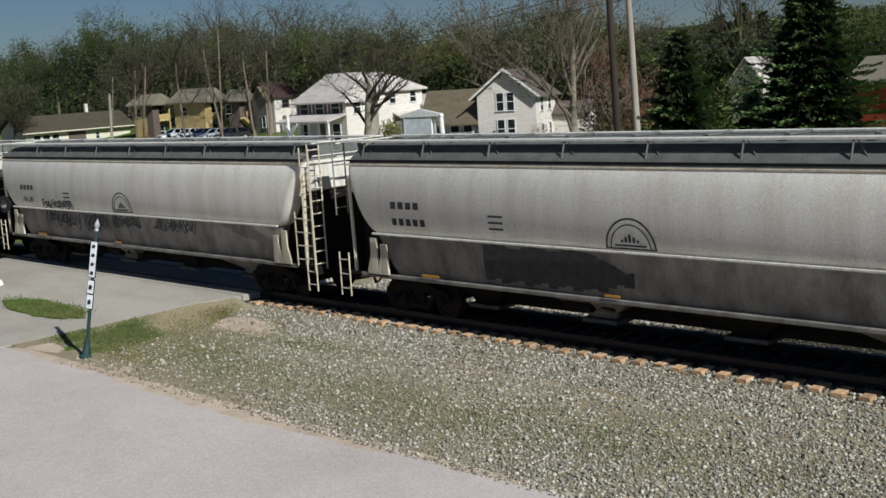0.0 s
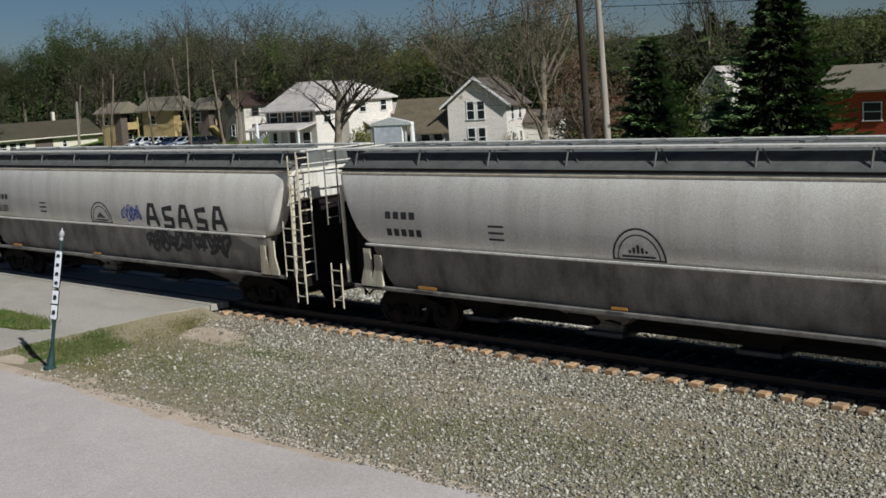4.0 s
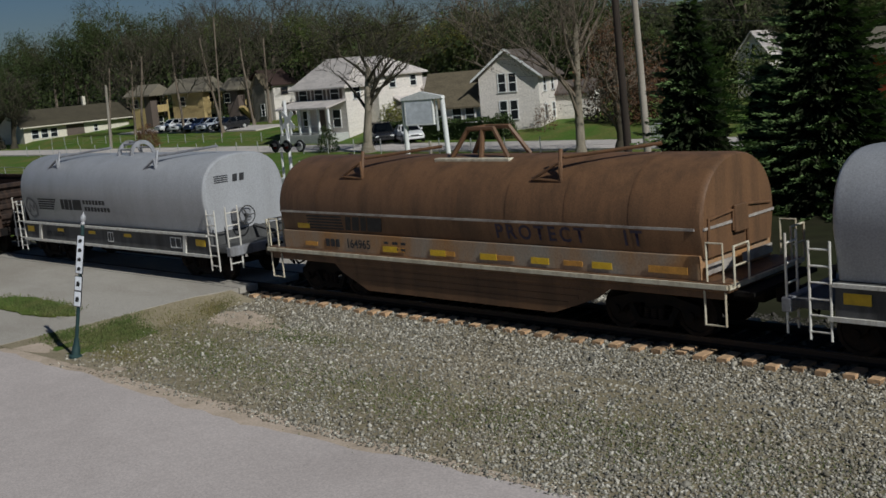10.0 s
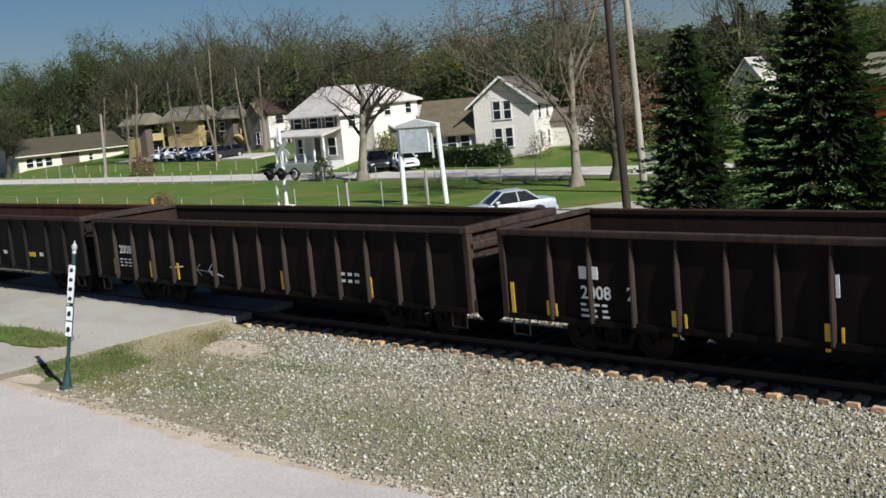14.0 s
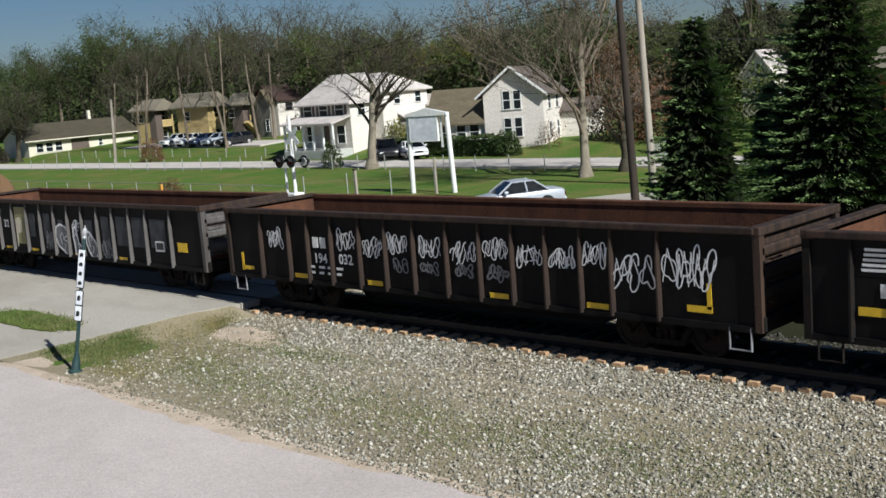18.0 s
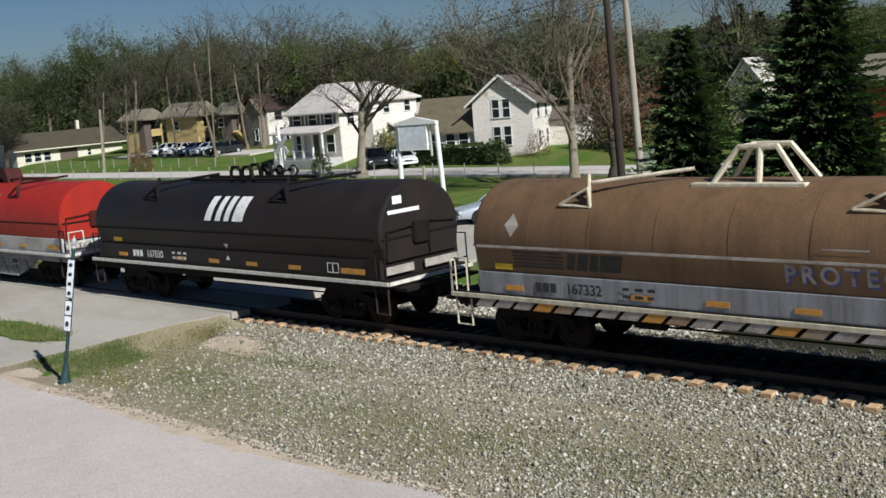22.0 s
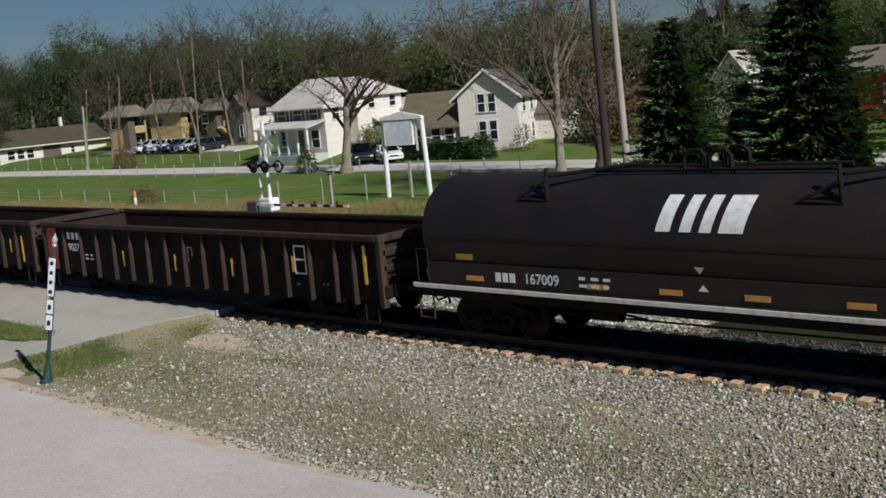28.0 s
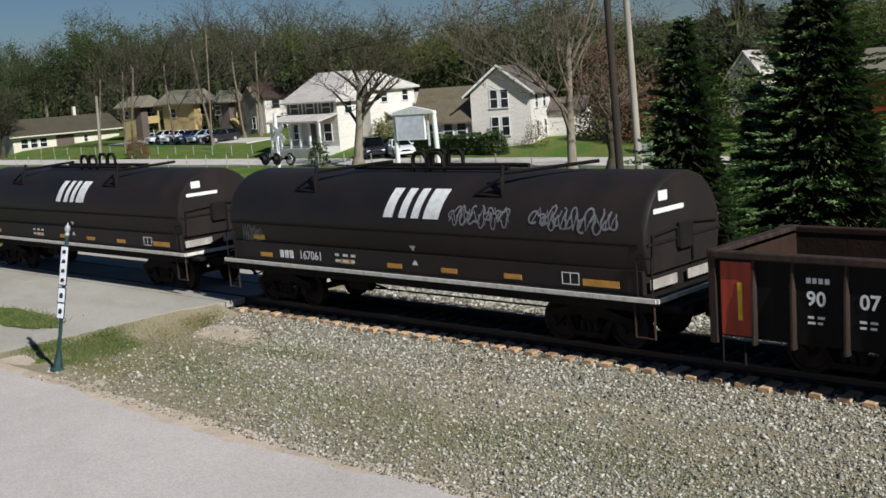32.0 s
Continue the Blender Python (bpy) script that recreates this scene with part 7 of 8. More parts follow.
def build_houses():
    # large white house with a porch and a rear wing
    h = thing("house", "white two-storey wooden house with pale roof and front porch", "house", "houses along the road", (0, 0, 0))
    part("wall", Mesh().box(-82, -75, 65, 69.6, -0.2, 4.75), M_SIDING, h)
    part("roof", roof_mesh(-82, -75, 65, 69.6, 4.75, 6.85, "x", 0.45, 0.14, 2.6, 0.6), M_SHINGLE_PALE, h)
    part("wall", Mesh().box(-80.5, -73.6, 67.6, 73.2, -0.2, 5.3), M_SIDING, h)
    part("roof", roof_mesh(-80.5, -73.6, 67.6, 73.2, 5.3, 6.75, "x", 0.4, 0.14, 0.5, 2.6), M_SHINGLE_PALE, h)
    part("wall", Mesh().box(-76, -73.0, 73.2, 75.2, -0.2, 3.8), M_SIDING, h)
    part("roof", roof_mesh(-76, -73.0, 73.2, 75.2, 3.8, 4.5, "x", 0.35), M_SHINGLE_PALE, h)
    part("wall", Mesh().box(-73.58, -72.2, 69.6, 75.0, -0.2, 2.35), M_SIDING, h)
    part("lean_to_roof", Mesh().loft([[(-73.62, 69.3, 3.1), (-71.85, 69.3, 2.3), (-71.85, 75.4, 2.3), (-73.62, 75.4, 3.1)], [(-73.62, 69.3, 3.22), (-71.85, 69.3, 2.42), (-71.85, 75.4, 2.42), (-73.62, 75.4, 3.22)]]), M_SHINGLE_PALE, h)
    part("porch_roof", Mesh().loft([[(-82.2, 62.6, 2.75), (-74.9, 62.6, 2.75), (-74.9, 65, 3.3), (-82.2, 65, 3.3)], [(-82.2, 62.6, 2.9), (-74.9, 62.6, 2.9), (-74.9, 65, 3.45), (-82.2, 65, 3.45)]]), M_SHINGLE_PALE, h)
    porch = part("porch", Mesh().box(-82, -75, 62.8, 64.98, -0.3, 0.55, 0.03), M_SIDING_GREY, h)
    for i in range(6):
        x = -81.8 + i * 1.33
        part("porch_post", Mesh().box(x - 0.09, x + 0.09, 62.85, 63.03, 0.55, 2.76), M_TRIM, porch)
    part("porch_rail", Mesh().box(-81.9, -76.5, 62.88, 62.98, 1.25, 1.33).box(-81.9, -76.5, 62.88, 62.98, 0.68, 0.74), M_TRIM, porch)
    for x in (-80.8, -78.6, -76.4):
        window(h, "s", x, 3.95, 1.1, 1.2, 65, shutters=M_DARKWALL)
    for x in (-80.6, -76.4):
        window(h, "s", x, 1.75, 1.0, 1.5, 65)
    part("door", Mesh().box(-79.0, -78.0, 64.93, 64.99, 0.55, 2.55), M_DARKWALL, h)
    for y, z in ((69.4, 4.5), (72.0, 4.5), (68.6, 1.7)):
        window(h, "e", y, z, 0.7, 0.9, -73.6)
    window(h, "e", 66.3, 3.9, 0.8, 1.1, -75)
    window(h, "e", 74.2, 2.6, 1.0, 1.0, -73.0)
    # white gabled house with brown-roofed wing
    h = thing("house", "white gabled house with a brown-roofed side wing", "house", "houses along the road", (0, 0, 0))
    part("wall", wall_mesh(-59.5, -54.7, 66, 71.6, -0.1, 4.4, 6.2, "y"), M_SIDING, h)
    part("roof", roof_mesh(-59.5, -54.7, 66, 71.6, 4.4, 6.25, "y", 0.45, 0.12), M_SHINGLE, h)
    part("gable_trim", Mesh().loft([[(-60.0, y, 4.02), (-57.1, y, 6.25), (-54.2, y, 4.02), (-54.2, y, 4.2), (-57.1, y, 6.47), (-60.0, y, 4.2)] for y in (65.46, 65.54)]), M_TRIM, h)
    part("wall", Mesh().box(-54.72, -51.8, 70.6, 73.4, -0.1, 2.6), M_SIDING, h)
    part("roof", roof_mesh(-54.6, -51.8, 70.6, 73.4, 2.6, 3.4, "x", 0.3), M_SHINGLE, h)
    part("wall", wall_mesh(-64.2, -59.52, 66.3, 70.3, -0.1, 2.6, 4.8, "x"), M_SIDING, h)
    part("roof", roof_mesh(-64.2, -59.9, 66.3, 70.3, 2.6, 4.85, "x", 0.4), M_SHINGLE_BROWN, h)
    for x in (-57.6, -56.75):
        window(h, "s", x, 3.85, 0.55, 1.35, 66)
        window(h, "s", x, 1.75, 0.55, 1.4, 66)
    for x in (-63.0, -61.6, -60.5):
        window(h, "s", x, 1.6, 0.7, 1.15, 66.3)
    for y in (67.6, 69.8):
        window(h, "e", y, 3.5, 0.7, 1.0, -54.7)
        window(h, "e", y, 1.4, 0.7, 1.1, -54.7)
    h.matrix_basis = Matrix.Translation((-57.1, 66.0, 0)) @ Matrix.Rotation(radians(23), 4, "Z") @ Matrix.Translation((57.1, -66.0, 0))
    # flats with tan walls: the fronts with balconies face the morning side
    for k, (x0, x1, y0, y1, zt, pk, wall_m, words) in enumerate(((-116.9, -112.0, 74.2, 77.6, 5.3, 6.7, M_TANWALL, "tan two-storey flats with wooden balconies and low roof"),
                                                               (-129.6, -126.2, 76.2, 79.3, 5.2, 6.4, M_TANWALL, "tan two-storey flats behind bare trees"),
                                                               (-109.6, -107.9, 76.9, 79.2, 5.2, 6.3, M_DARKWALL, "dark brown two-storey flats with an outside stair"))):
        h = thing("apartment_building", words, "apartment building", "flats beyond the lawn", (0, 0, 0))
        part("wall", Mesh().box(x0, x1 - 1.1, y0, y1, 0.2, zt), wall_m, h)
        part("roof", roof_mesh(x0, x1, y0, y1, zt, pk - 0.3, "x", 0.7, 0.16, 0.25, 0.35), M_SHINGLE_TAN, h)
        # Second block: balcony shade put into the pier and front wall colour.
        part("pier", Mesh().box(x1 - 1.1, x1, y0, y0 + 1.15, 0.2, zt), (M_TANWALL, M_DARKWALL, M_DARKWALL)[k], h)
        part("front_wall", Mesh().box(x1 - 1.1, x1 - 1.06, y0 + 1.15, y1, 0.2, zt), (M_BUFF, M_DARKWALL, M_DARKWALL)[k], h)
        yb = y1
        bal = part("balcony", Mesh().box(x1 - 1.1, x1, y0 + 1.15, yb, 2.7, 2.9), wall_m, h)
        part("balcony_rail", Mesh().box(x1 - 0.08, x1, y0 + 1.15, yb, 3.45, 3.6), M_TANWALL, bal)
        n = 9
        for i in range(n):
            y = y0 + 1.25 + i * (yb - y0 - 1.35) / (n - 1)
            part("baluster", Mesh().box(x1 - 0.07, x1 - 0.01, y - 0.09, y + 0.09, 2.9, 3.45), M_TANWALL, bal)
        part("balcony_post", Mesh().box(x1 - 0.16, x1, yb - 0.16, yb, 0.2, zt), M_TANWALL, bal)
        ym = (y0 + 1.15 + yb) / 2
        window(h, "e", ym, 4.05, 1.3, 1.3, x1 - 1.06, M_TRIM)
        window(h, "e", ym, 1.4, 1.5, 1.5, x1 - 1.06, M_TRIM)
        window(h, "s", (x0 + x1) / 2 - 0.8, 3.9, 0.8, 1.0, y0, M_BUFF)
        if k == 2:
            part("stair", Mesh().loft([[(x, 76.7, 2.7), (x, 77.0, 2.9), (x, 79.8, 0.7), (x, 79.4, 0.5)] for x in (-107.8, -107.1)]), M_TANWALL, h)
        h.matrix_basis = Matrix.Translation((x0, y0, 0)) @ Matrix.Rotation(radians(13), 4, "Z") @ Matrix.Translation((-x0, -y0, 0))
    h = thing("house", "grey gabled house beside the flats", "house", "houses along the road", (0, 0, 0))
    part("wall", wall_mesh(-106.7, -104.3, 78.4, 79.2, 0.3, 4.8, 6.1, "y"), M_GREYWALL, h)
    part("roof", roof_mesh(-106.7, -104.3, 78.4, 79.2, 4.8, 6.2, "y", 0.2), M_SHINGLE_BROWN, h)
    window(h, "s", -104.9, 2.2, 0.6, 1.3, 78.4)
    h = thing("house", "white house with a dark brown roof and garage door", "house", "houses along the road", (0, 0, 0))
    part("wall", wall_mesh(-109.0, -103.9, 79.3, 82.5, 0.3, 5.0, 6.2, "y"), M_SIDING, h)
    part("roof", roof_mesh(-109.0, -103.9, 79.3, 82.5, 5.0, 6.6, "y", 0.3), M_ROOF_RED, h)
    part("door", Mesh().box(-103.92, -103.84, 80.3, 82.2, 0.5, 2.8), M_DARKWALL, h, "dark garage door")
    window(h, "e", 80.9, 4.2, 0.9, 0.8, -103.9, M_DARKWALL)
    h = thing("house", "long low white house with a grey-brown roof", "house", "houses along the road", (0, 0, 0))
    part("wall", wall_mesh(-146, -139, 65.9, 81.0, -0.4, 2.5, 4.1, "y"), M_BUFF, h)
    part("roof", roof_mesh(-146, -139, 65.9, 81.0, 2.5, 4.2, "y", 0.7), M_ROOF_DARK, h)
    part("fascia", Mesh().box(-138.28, -138.2, 65.2, 81.7, 2.1, 2.24), M_BUFF, h)
    part("chimney", Mesh().box(-142.9, -142.5, 76.5, 76.9, 3.5, 5.5), M_BUFF, h)
    for y in (67.4, 68.7, 70.0):
        window(h, "e", y, 1.25, 0.9, 1.1, -139)
    window(h, "e", 76.0, 1.25, 0.5, 0.8, -139)
    # No door here: a dark panel put in as the open carport's shade.
    part("door", Mesh().box(-139.02, -138.95, 71.8, 74.3, -0.3, 2.0), M_DARKWALL, h, "dark panel standing for the shaded carport opening")
    h = thing("house", "white house top among the trees", "house", "houses along the road", (0, 0, 0))
    part("wall", wall_mesh(-45.5, -42.7, 80, 83, 0.5, 4.3, 5.9, "y"), M_SIDING, h)
    part("roof", roof_mesh(-45.5, -42.7, 80, 83, 4.3, 6.0, "y", 0.3), M_SHINGLE_PALE, h)
    window(h, "s", -44.0, 4.6, 0.35, 1.0, 80)
    h = thing("house", "red-walled building behind the spruces", "house", "houses along the road", (0, 0, 0))
    part("wall", wall_mesh(-34.0, -24.0, 76, 84, 0.3, 3.9, 5.4, "x"), M_REDWALL, h)
    part("roof", roof_mesh(-34.0, -24.0, 76, 84, 3.9, 5.5, "x", 0.4), M_SHINGLE_TAN, h)
    window(h, "s", -30.0, 2.4, 1.2, 1.2, 76)


build_houses()


# ---- vehicles ----
M_CAR_SILVER = material("silver_car_paint", (0.44, 0.47, 0.52), 0.3, 0.2, (0.38, 0.41, 0.46), 0.3, 1, (1, 1, 1), 20, 0.0)
M_CAR_DARK = material("dark_car_paint", (0.03, 0.03, 0.033), 0.25, 0.3, (0.05, 0.05, 0.05), 0.3, 1, (1, 1, 1), 20, 0.0)
M_CAR_WHITE = material("white_car_paint", (0.7, 0.7, 0.7), 0.3, 0.0, (0.6, 0.6, 0.6), 0.3, 1, (1, 1, 1), 20, 0.0)
M_CAR_BLUE = material("blue_car_paint", (0.04, 0.06, 0.12), 0.25, 0.3, (0.05, 0.07, 0.12), 0.3, 1, (1, 1, 1), 20, 0.0)
M_CAR_GLASS = material("car_glass", (0.004, 0.005, 0.006), -0.08, 0, (0.006, 0.007, 0.008), 0.4, 2, (1, 1, 1), 20, 0.0, gloss=0.3)
M_TYRE = material("tyre_rubber", (0.015, 0.015, 0.015), 0.85, 0, (0.03, 0.03, 0.03), 0.4, 5, (1, 1, 1), 40, 0.002)
M_LAMP_RED = material("red_lamp_glass", (0.09, 0.006, 0.005), 0.2, 0, (0.06, 0.006, 0.005), 0.3, 5, (1, 1, 1), 40, 0.0)
M_LAMP_CLEAR = material("clear_lamp_glass", (0.7, 0.7, 0.68), 0.15, 0, (0.6, 0.6, 0.58), 0.3, 5, (1, 1, 1), 40, 0.0)


def motor_car(label, x, y, turn, paint, L=4.8, h=1.42, wagon=False, group="parked motor cars"):
    """A saloon that faces -x before it is turned."""
    root = thing("car", label, "car", group, (x, y, street_z(x, y) + 0.012 if y < 56 else ground_z(x, y) + 0.08), turn)
    k = L / 4.8
    rows = [(-2.4, 0.45, 0.62, 0.62), (-2.32, 0.32, 0.7, 0.78), (-1.9, 0.28, 0.78, 0.86), (-1.1, 0.25, 0.9, 0.89), (0.0, 0.25, 0.92, 0.9), (1.3, 0.25, 0.95, 0.89), (2.0, 0.28, 0.97, 0.86), (2.3, 0.34, 0.92, 0.8), (2.4, 0.45, 0.75, 0.66)]

    def ring(px, zb, zt, w):
        return [(px * k, y_, z_) for y_, z_ in ((-w + 0.06, zb), (-w, zb + 0.12), (-w, zt - 0.22), (-w + 0.06, zt - 0.05), (-w + 0.2, zt), (w - 0.2, zt), (w - 0.06, zt - 0.05), (w, zt - 0.22), (w, zb + 0.12), (w - 0.06, zb))]
    body = part("body", Mesh().loft([ring(*r) for r in rows]), paint, root)
    a = [(-0.95, 0.9), (-0.2, h - 0.02), (0.2, h), (0.82 if not wagon else 1.7, h - 0.01), (1.5 if not wagon else 2.2, 0.95)]
    m = Mesh()
    m.loft([[(p * k, -0.8 + (z - 0.9) * 0.38, z) for p, z in a], [(p * k, 0.8 - (z - 0.9) * 0.38, z) for p, z in a]])
    part("cabin_glass", m, M_CAR_GLASS, root, "dark tinted windows")
    rf = Mesh()
    xr = 0.82 if not wagon else 1.7
    rf.loft([[(-0.22 * k, y_, h - 0.02), (0.2 * k, y_, h + 0.015), (xr * k, y_, h + 0.005), (xr * k, y_, h - 0.05), (-0.22 * k, y_, h - 0.06)] for y_ in (-0.62, 0.62)])
    part("roof", rf, paint, root)
    for s in (-1, 1):
        for p0, p1 in (((-0.95, 0.9), (-0.2, h)), ((0.45, 0.92), (0.4, h)), ((1.5 if not wagon else 2.2, 0.95), (xr, h))):
            part("pillar", Mesh().tube((p0[0] * k, s * 0.81, p0[1]), (p1[0] * k, s * 0.615, p1[1]), 0.045, n=6), paint, root)
        part("mirror", Mesh().box(-0.72 * k, -0.52 * k, *sorted((s * 0.86, s * 1.02)), 0.92, 1.05, 0.03), paint, root)
        part("headlight", Mesh().box(-2.39 * k, -2.15 * k, *sorted((s * 0.42, s * 0.74)), 0.52, 0.66, 0.03), M_LAMP_CLEAR, root)
        part("tail_light", Mesh().box(2.2 * k, 2.4 * k, *sorted((s * 0.42, s * 0.74)), 0.6, 0.76, 0.03), M_LAMP_RED, root)
        part("side_trim", Mesh().box(-1.0 * k, 1.1 * k, *sorted((s * 0.885, s * 0.915)), 0.5, 0.56), M_BLACKPLATE, root)
        for px in (-1.45, 1.4):
            px *= k
            part("wheel_arch", Mesh().tube((px, s * 0.82, 0.33), (px, s * 0.893, 0.33), 0.37, n=20), M_BLACKPLATE, root)
            t = part("wheel", Mesh().tube((px, s * 0.7, 0.31), (px, s * 0.9, 0.31), 0.31, n=20), M_TYRE, root)
            part("rim", Mesh().tube((px, s * 0.86, 0.31), (px, s * 0.915, 0.31), 0.21, 0.19, 14), M_GALV, t, "pale wheel rim")
    part("bumper", Mesh().box(-2.43 * k, -2.25 * k, -0.72, 0.72, 0.3, 0.48, 0.04), paint, root)
    part("grille", Mesh().box(-2.42 * k, -2.3 * k, -0.34, 0.34, 0.52, 0.64, 0.02), M_BLACKPLATE, root)
    part("bumper", Mesh().box(2.25 * k, 2.43 * k, -0.74, 0.74, 0.34, 0.52, 0.04), paint, root)
    return root


motor_car("silver saloon car waiting on the street", -34.9, 39.9, 58, M_CAR_SILVER, 4.75, 1.44, group="cars on the streets")
motor_car("dark estate car parked by the hedge", -67.1, 61.7, 142, M_CAR_DARK, 4.2, 1.6, True, "cars on the streets")
motor_car("white car parked by the hedge", -64.4, 62.0, 150, M_CAR_WHITE, 4.0, 1.36, False, "cars on the streets")
for i, (x, mat, lab, wag) in enumerate(((-113.6, M_CAR_WHITE, "white car parked before the flats", False), (-110.6, M_CAR_WHITE, "white car parked before the flats", False), (-107.8, M_CAR_BLUE, "dark blue car parked before the flats", False), (-105.2, M_CAR_SILVER, "silver car parked before the flats", False), (-102.4, M_CAR_DARK, "dark pickup-like car parked before the flats", True))):
    motor_car(lab, x, 71.9, 90 + (i * 7) % 9 - 4, mat, 4.2, 1.36, wag)


# ---- posts, signs, poles, fences ----
def utility_pole(label, base, top, r, mat, arms=True, group="utility poles"):
    b, t = Vector(base), Vector(top)
    root = thing("utility_pole", label, "utility pole", group, base)
    part("pole", Mesh().tube((0, 0, -0.3), tuple(t - b), r, r * 0.72, 12), mat, root)
    if arms:
        d = t - b
        for k, u in enumerate((0.96, 0.88)):
            p = d * u
            arm = part("crossarm", Mesh().box(p.x - 1.1, p.x + 1.1, p.y - 0.06, p.y + 0.06, p.z - 0.06, p.z + 0.06, 0.01), mat, root)
            for s in (-0.95, -0.4, 0.4, 0.95):
                part("insulator", Mesh().tube((p.x + s, p.y, p.z + 0.05), (p.x + s, p.y, p.z + 0.2), 0.045, 0.03), M_PANE, arm)
    return root


utility_pole("dark creosoted pole at the street corner", (-30.3, 43.2, -0.6), (-30.7, 43.2, 11.5), 0.2, M_POLE_DARK)
utility_pole("pale weathered wooden pole behind the spruce", (-34.0, 50.2, -0.6), (-34.5, 50.2, 13.0), 0.21, M_POLE)
utility_pole("pale pole leaning beyond the spruces", (-27.9, 60.0, -0.3), (-28.4, 60.0, 4.6), 0.13, M_POLE, False)
utility_pole("pale pole beside the far road", (-110.0, 61.6, -0.3), (-109.4, 61.6, 6.5), 0.17, M_POLE, False)
utility_pole("slim pole on the lawn", (-96.6, 66.6, -0.1), (-95.6, 66.6, 12.2), 0.09, M_BARK, False)


def wire(pts, sag, label):
    root = Mesh()
    for a, b in zip(pts, pts[1:]):
        a, b = Vector(a), Vector(b)
        line = [a.lerp(b, i / 12) - Vector((0, 0, sag * 4 * (i / 12) * (1 - i / 12))) for i in range(13)]
        root.bent(line, 0.022, 4)
    return tagged(part("overhead_wire", root, M_BLACKPLATE, None, ""), label, "wire", "overhead wires")


wire([(-109.5, 61.6, 6.4), (-34.4, 50.2, 10.6), (20, 46, 10.5)], 0.9, "thin dark overhead wire between poles")
wire([(-160, 60, 9.5), (-95.9, 66.6, 9.0), (-34.3, 50.2, 9.6), (20, 47, 9.3)], 0.8, "thin dark overhead wire between poles")
wire([(-34.3, 50.2, 7.6), (-27.9, 62.0, 6.4), (10, 80, 7.0)], 0.4, "pale service wire over the spruces")

root = thing("billboard", "blank pale sign board between two white posts", "sign", "", (-46.5, 46.2, -0.62), 12)
for x0, x1, top in ((-1.45, -1.4, 4.6), (1.45, 1.25, 4.6)):
    part("post", Mesh().tube((x0, 0, -0.3), (x1, 0, top), 0.15, n=12), M_PAINT_WHITE, root)
board = part("board", Mesh().box(-1.2, 0.62, -0.19, -0.02, 3.05, 4.35, 0.01), M_SIGNFACE, root)
part("board_frame", Mesh().box(-1.27, 0.69, -0.2, 0.0, 4.35, 4.43).box(-1.27, 0.69, -0.2, 0.0, 2.97, 3.05).box(-1.27, -1.2, -0.2, 0.0, 3.05, 4.35).box(0.62, 0.69, -0.2, 0.0, 3.05, 4.35), M_PAINT_WHITE, board)
part("board_cap", Mesh().loft([[(-1.5, y, 4.44), (1.4, y, 4.44), (1.35, y, 4.58), (-0.1, y, 4.9), (-1.45, y, 4.58)] for y in (-0.24, 0.12)]), M_PAINT_WHITE, root, "low white gabled cap")
part("panel_post", Mesh().box(0.8, 0.9, -0.06, 0.06, 2.6, 4.44), M_PAINT_WHITE, root)
root = thing("marker_post", "short pale post on the lawn", "post", "", (-45.95, 45.85, -0.62))
part("post", Mesh().tube((0, 0, -0.3), (0.02, 0, 2.05), 0.09, 0.08, 10), M_POLE, root)
root = thing("marker_post", "tan wooden post on the lawn", "post", "", (-47.6, 41.2, -0.62))
part("post", Mesh().box(-0.08, 0.08, -0.08, 0.08, -0.3, 1.85, 0.02), M_POLE, root)
part("cap", Mesh().box(-0.1, 0.1, -0.1, 0.1, 1.85, 1.93, 0.02), M_POLE_DARK, root)
root = thing("marker_post", "low orange and white stake in the brush", "post", "", (-65.2, 39.6, -0.62))
part("post", Mesh().box(-0.09, 0.09, -0.09, 0.09, -0.3, 0.7, 0.02), M_TRIM, root)
part("cap", Mesh().box(-0.09, 0.09, -0.09, 0.09, 0.7, 1.1, 0.02), M_ORANGE, root)


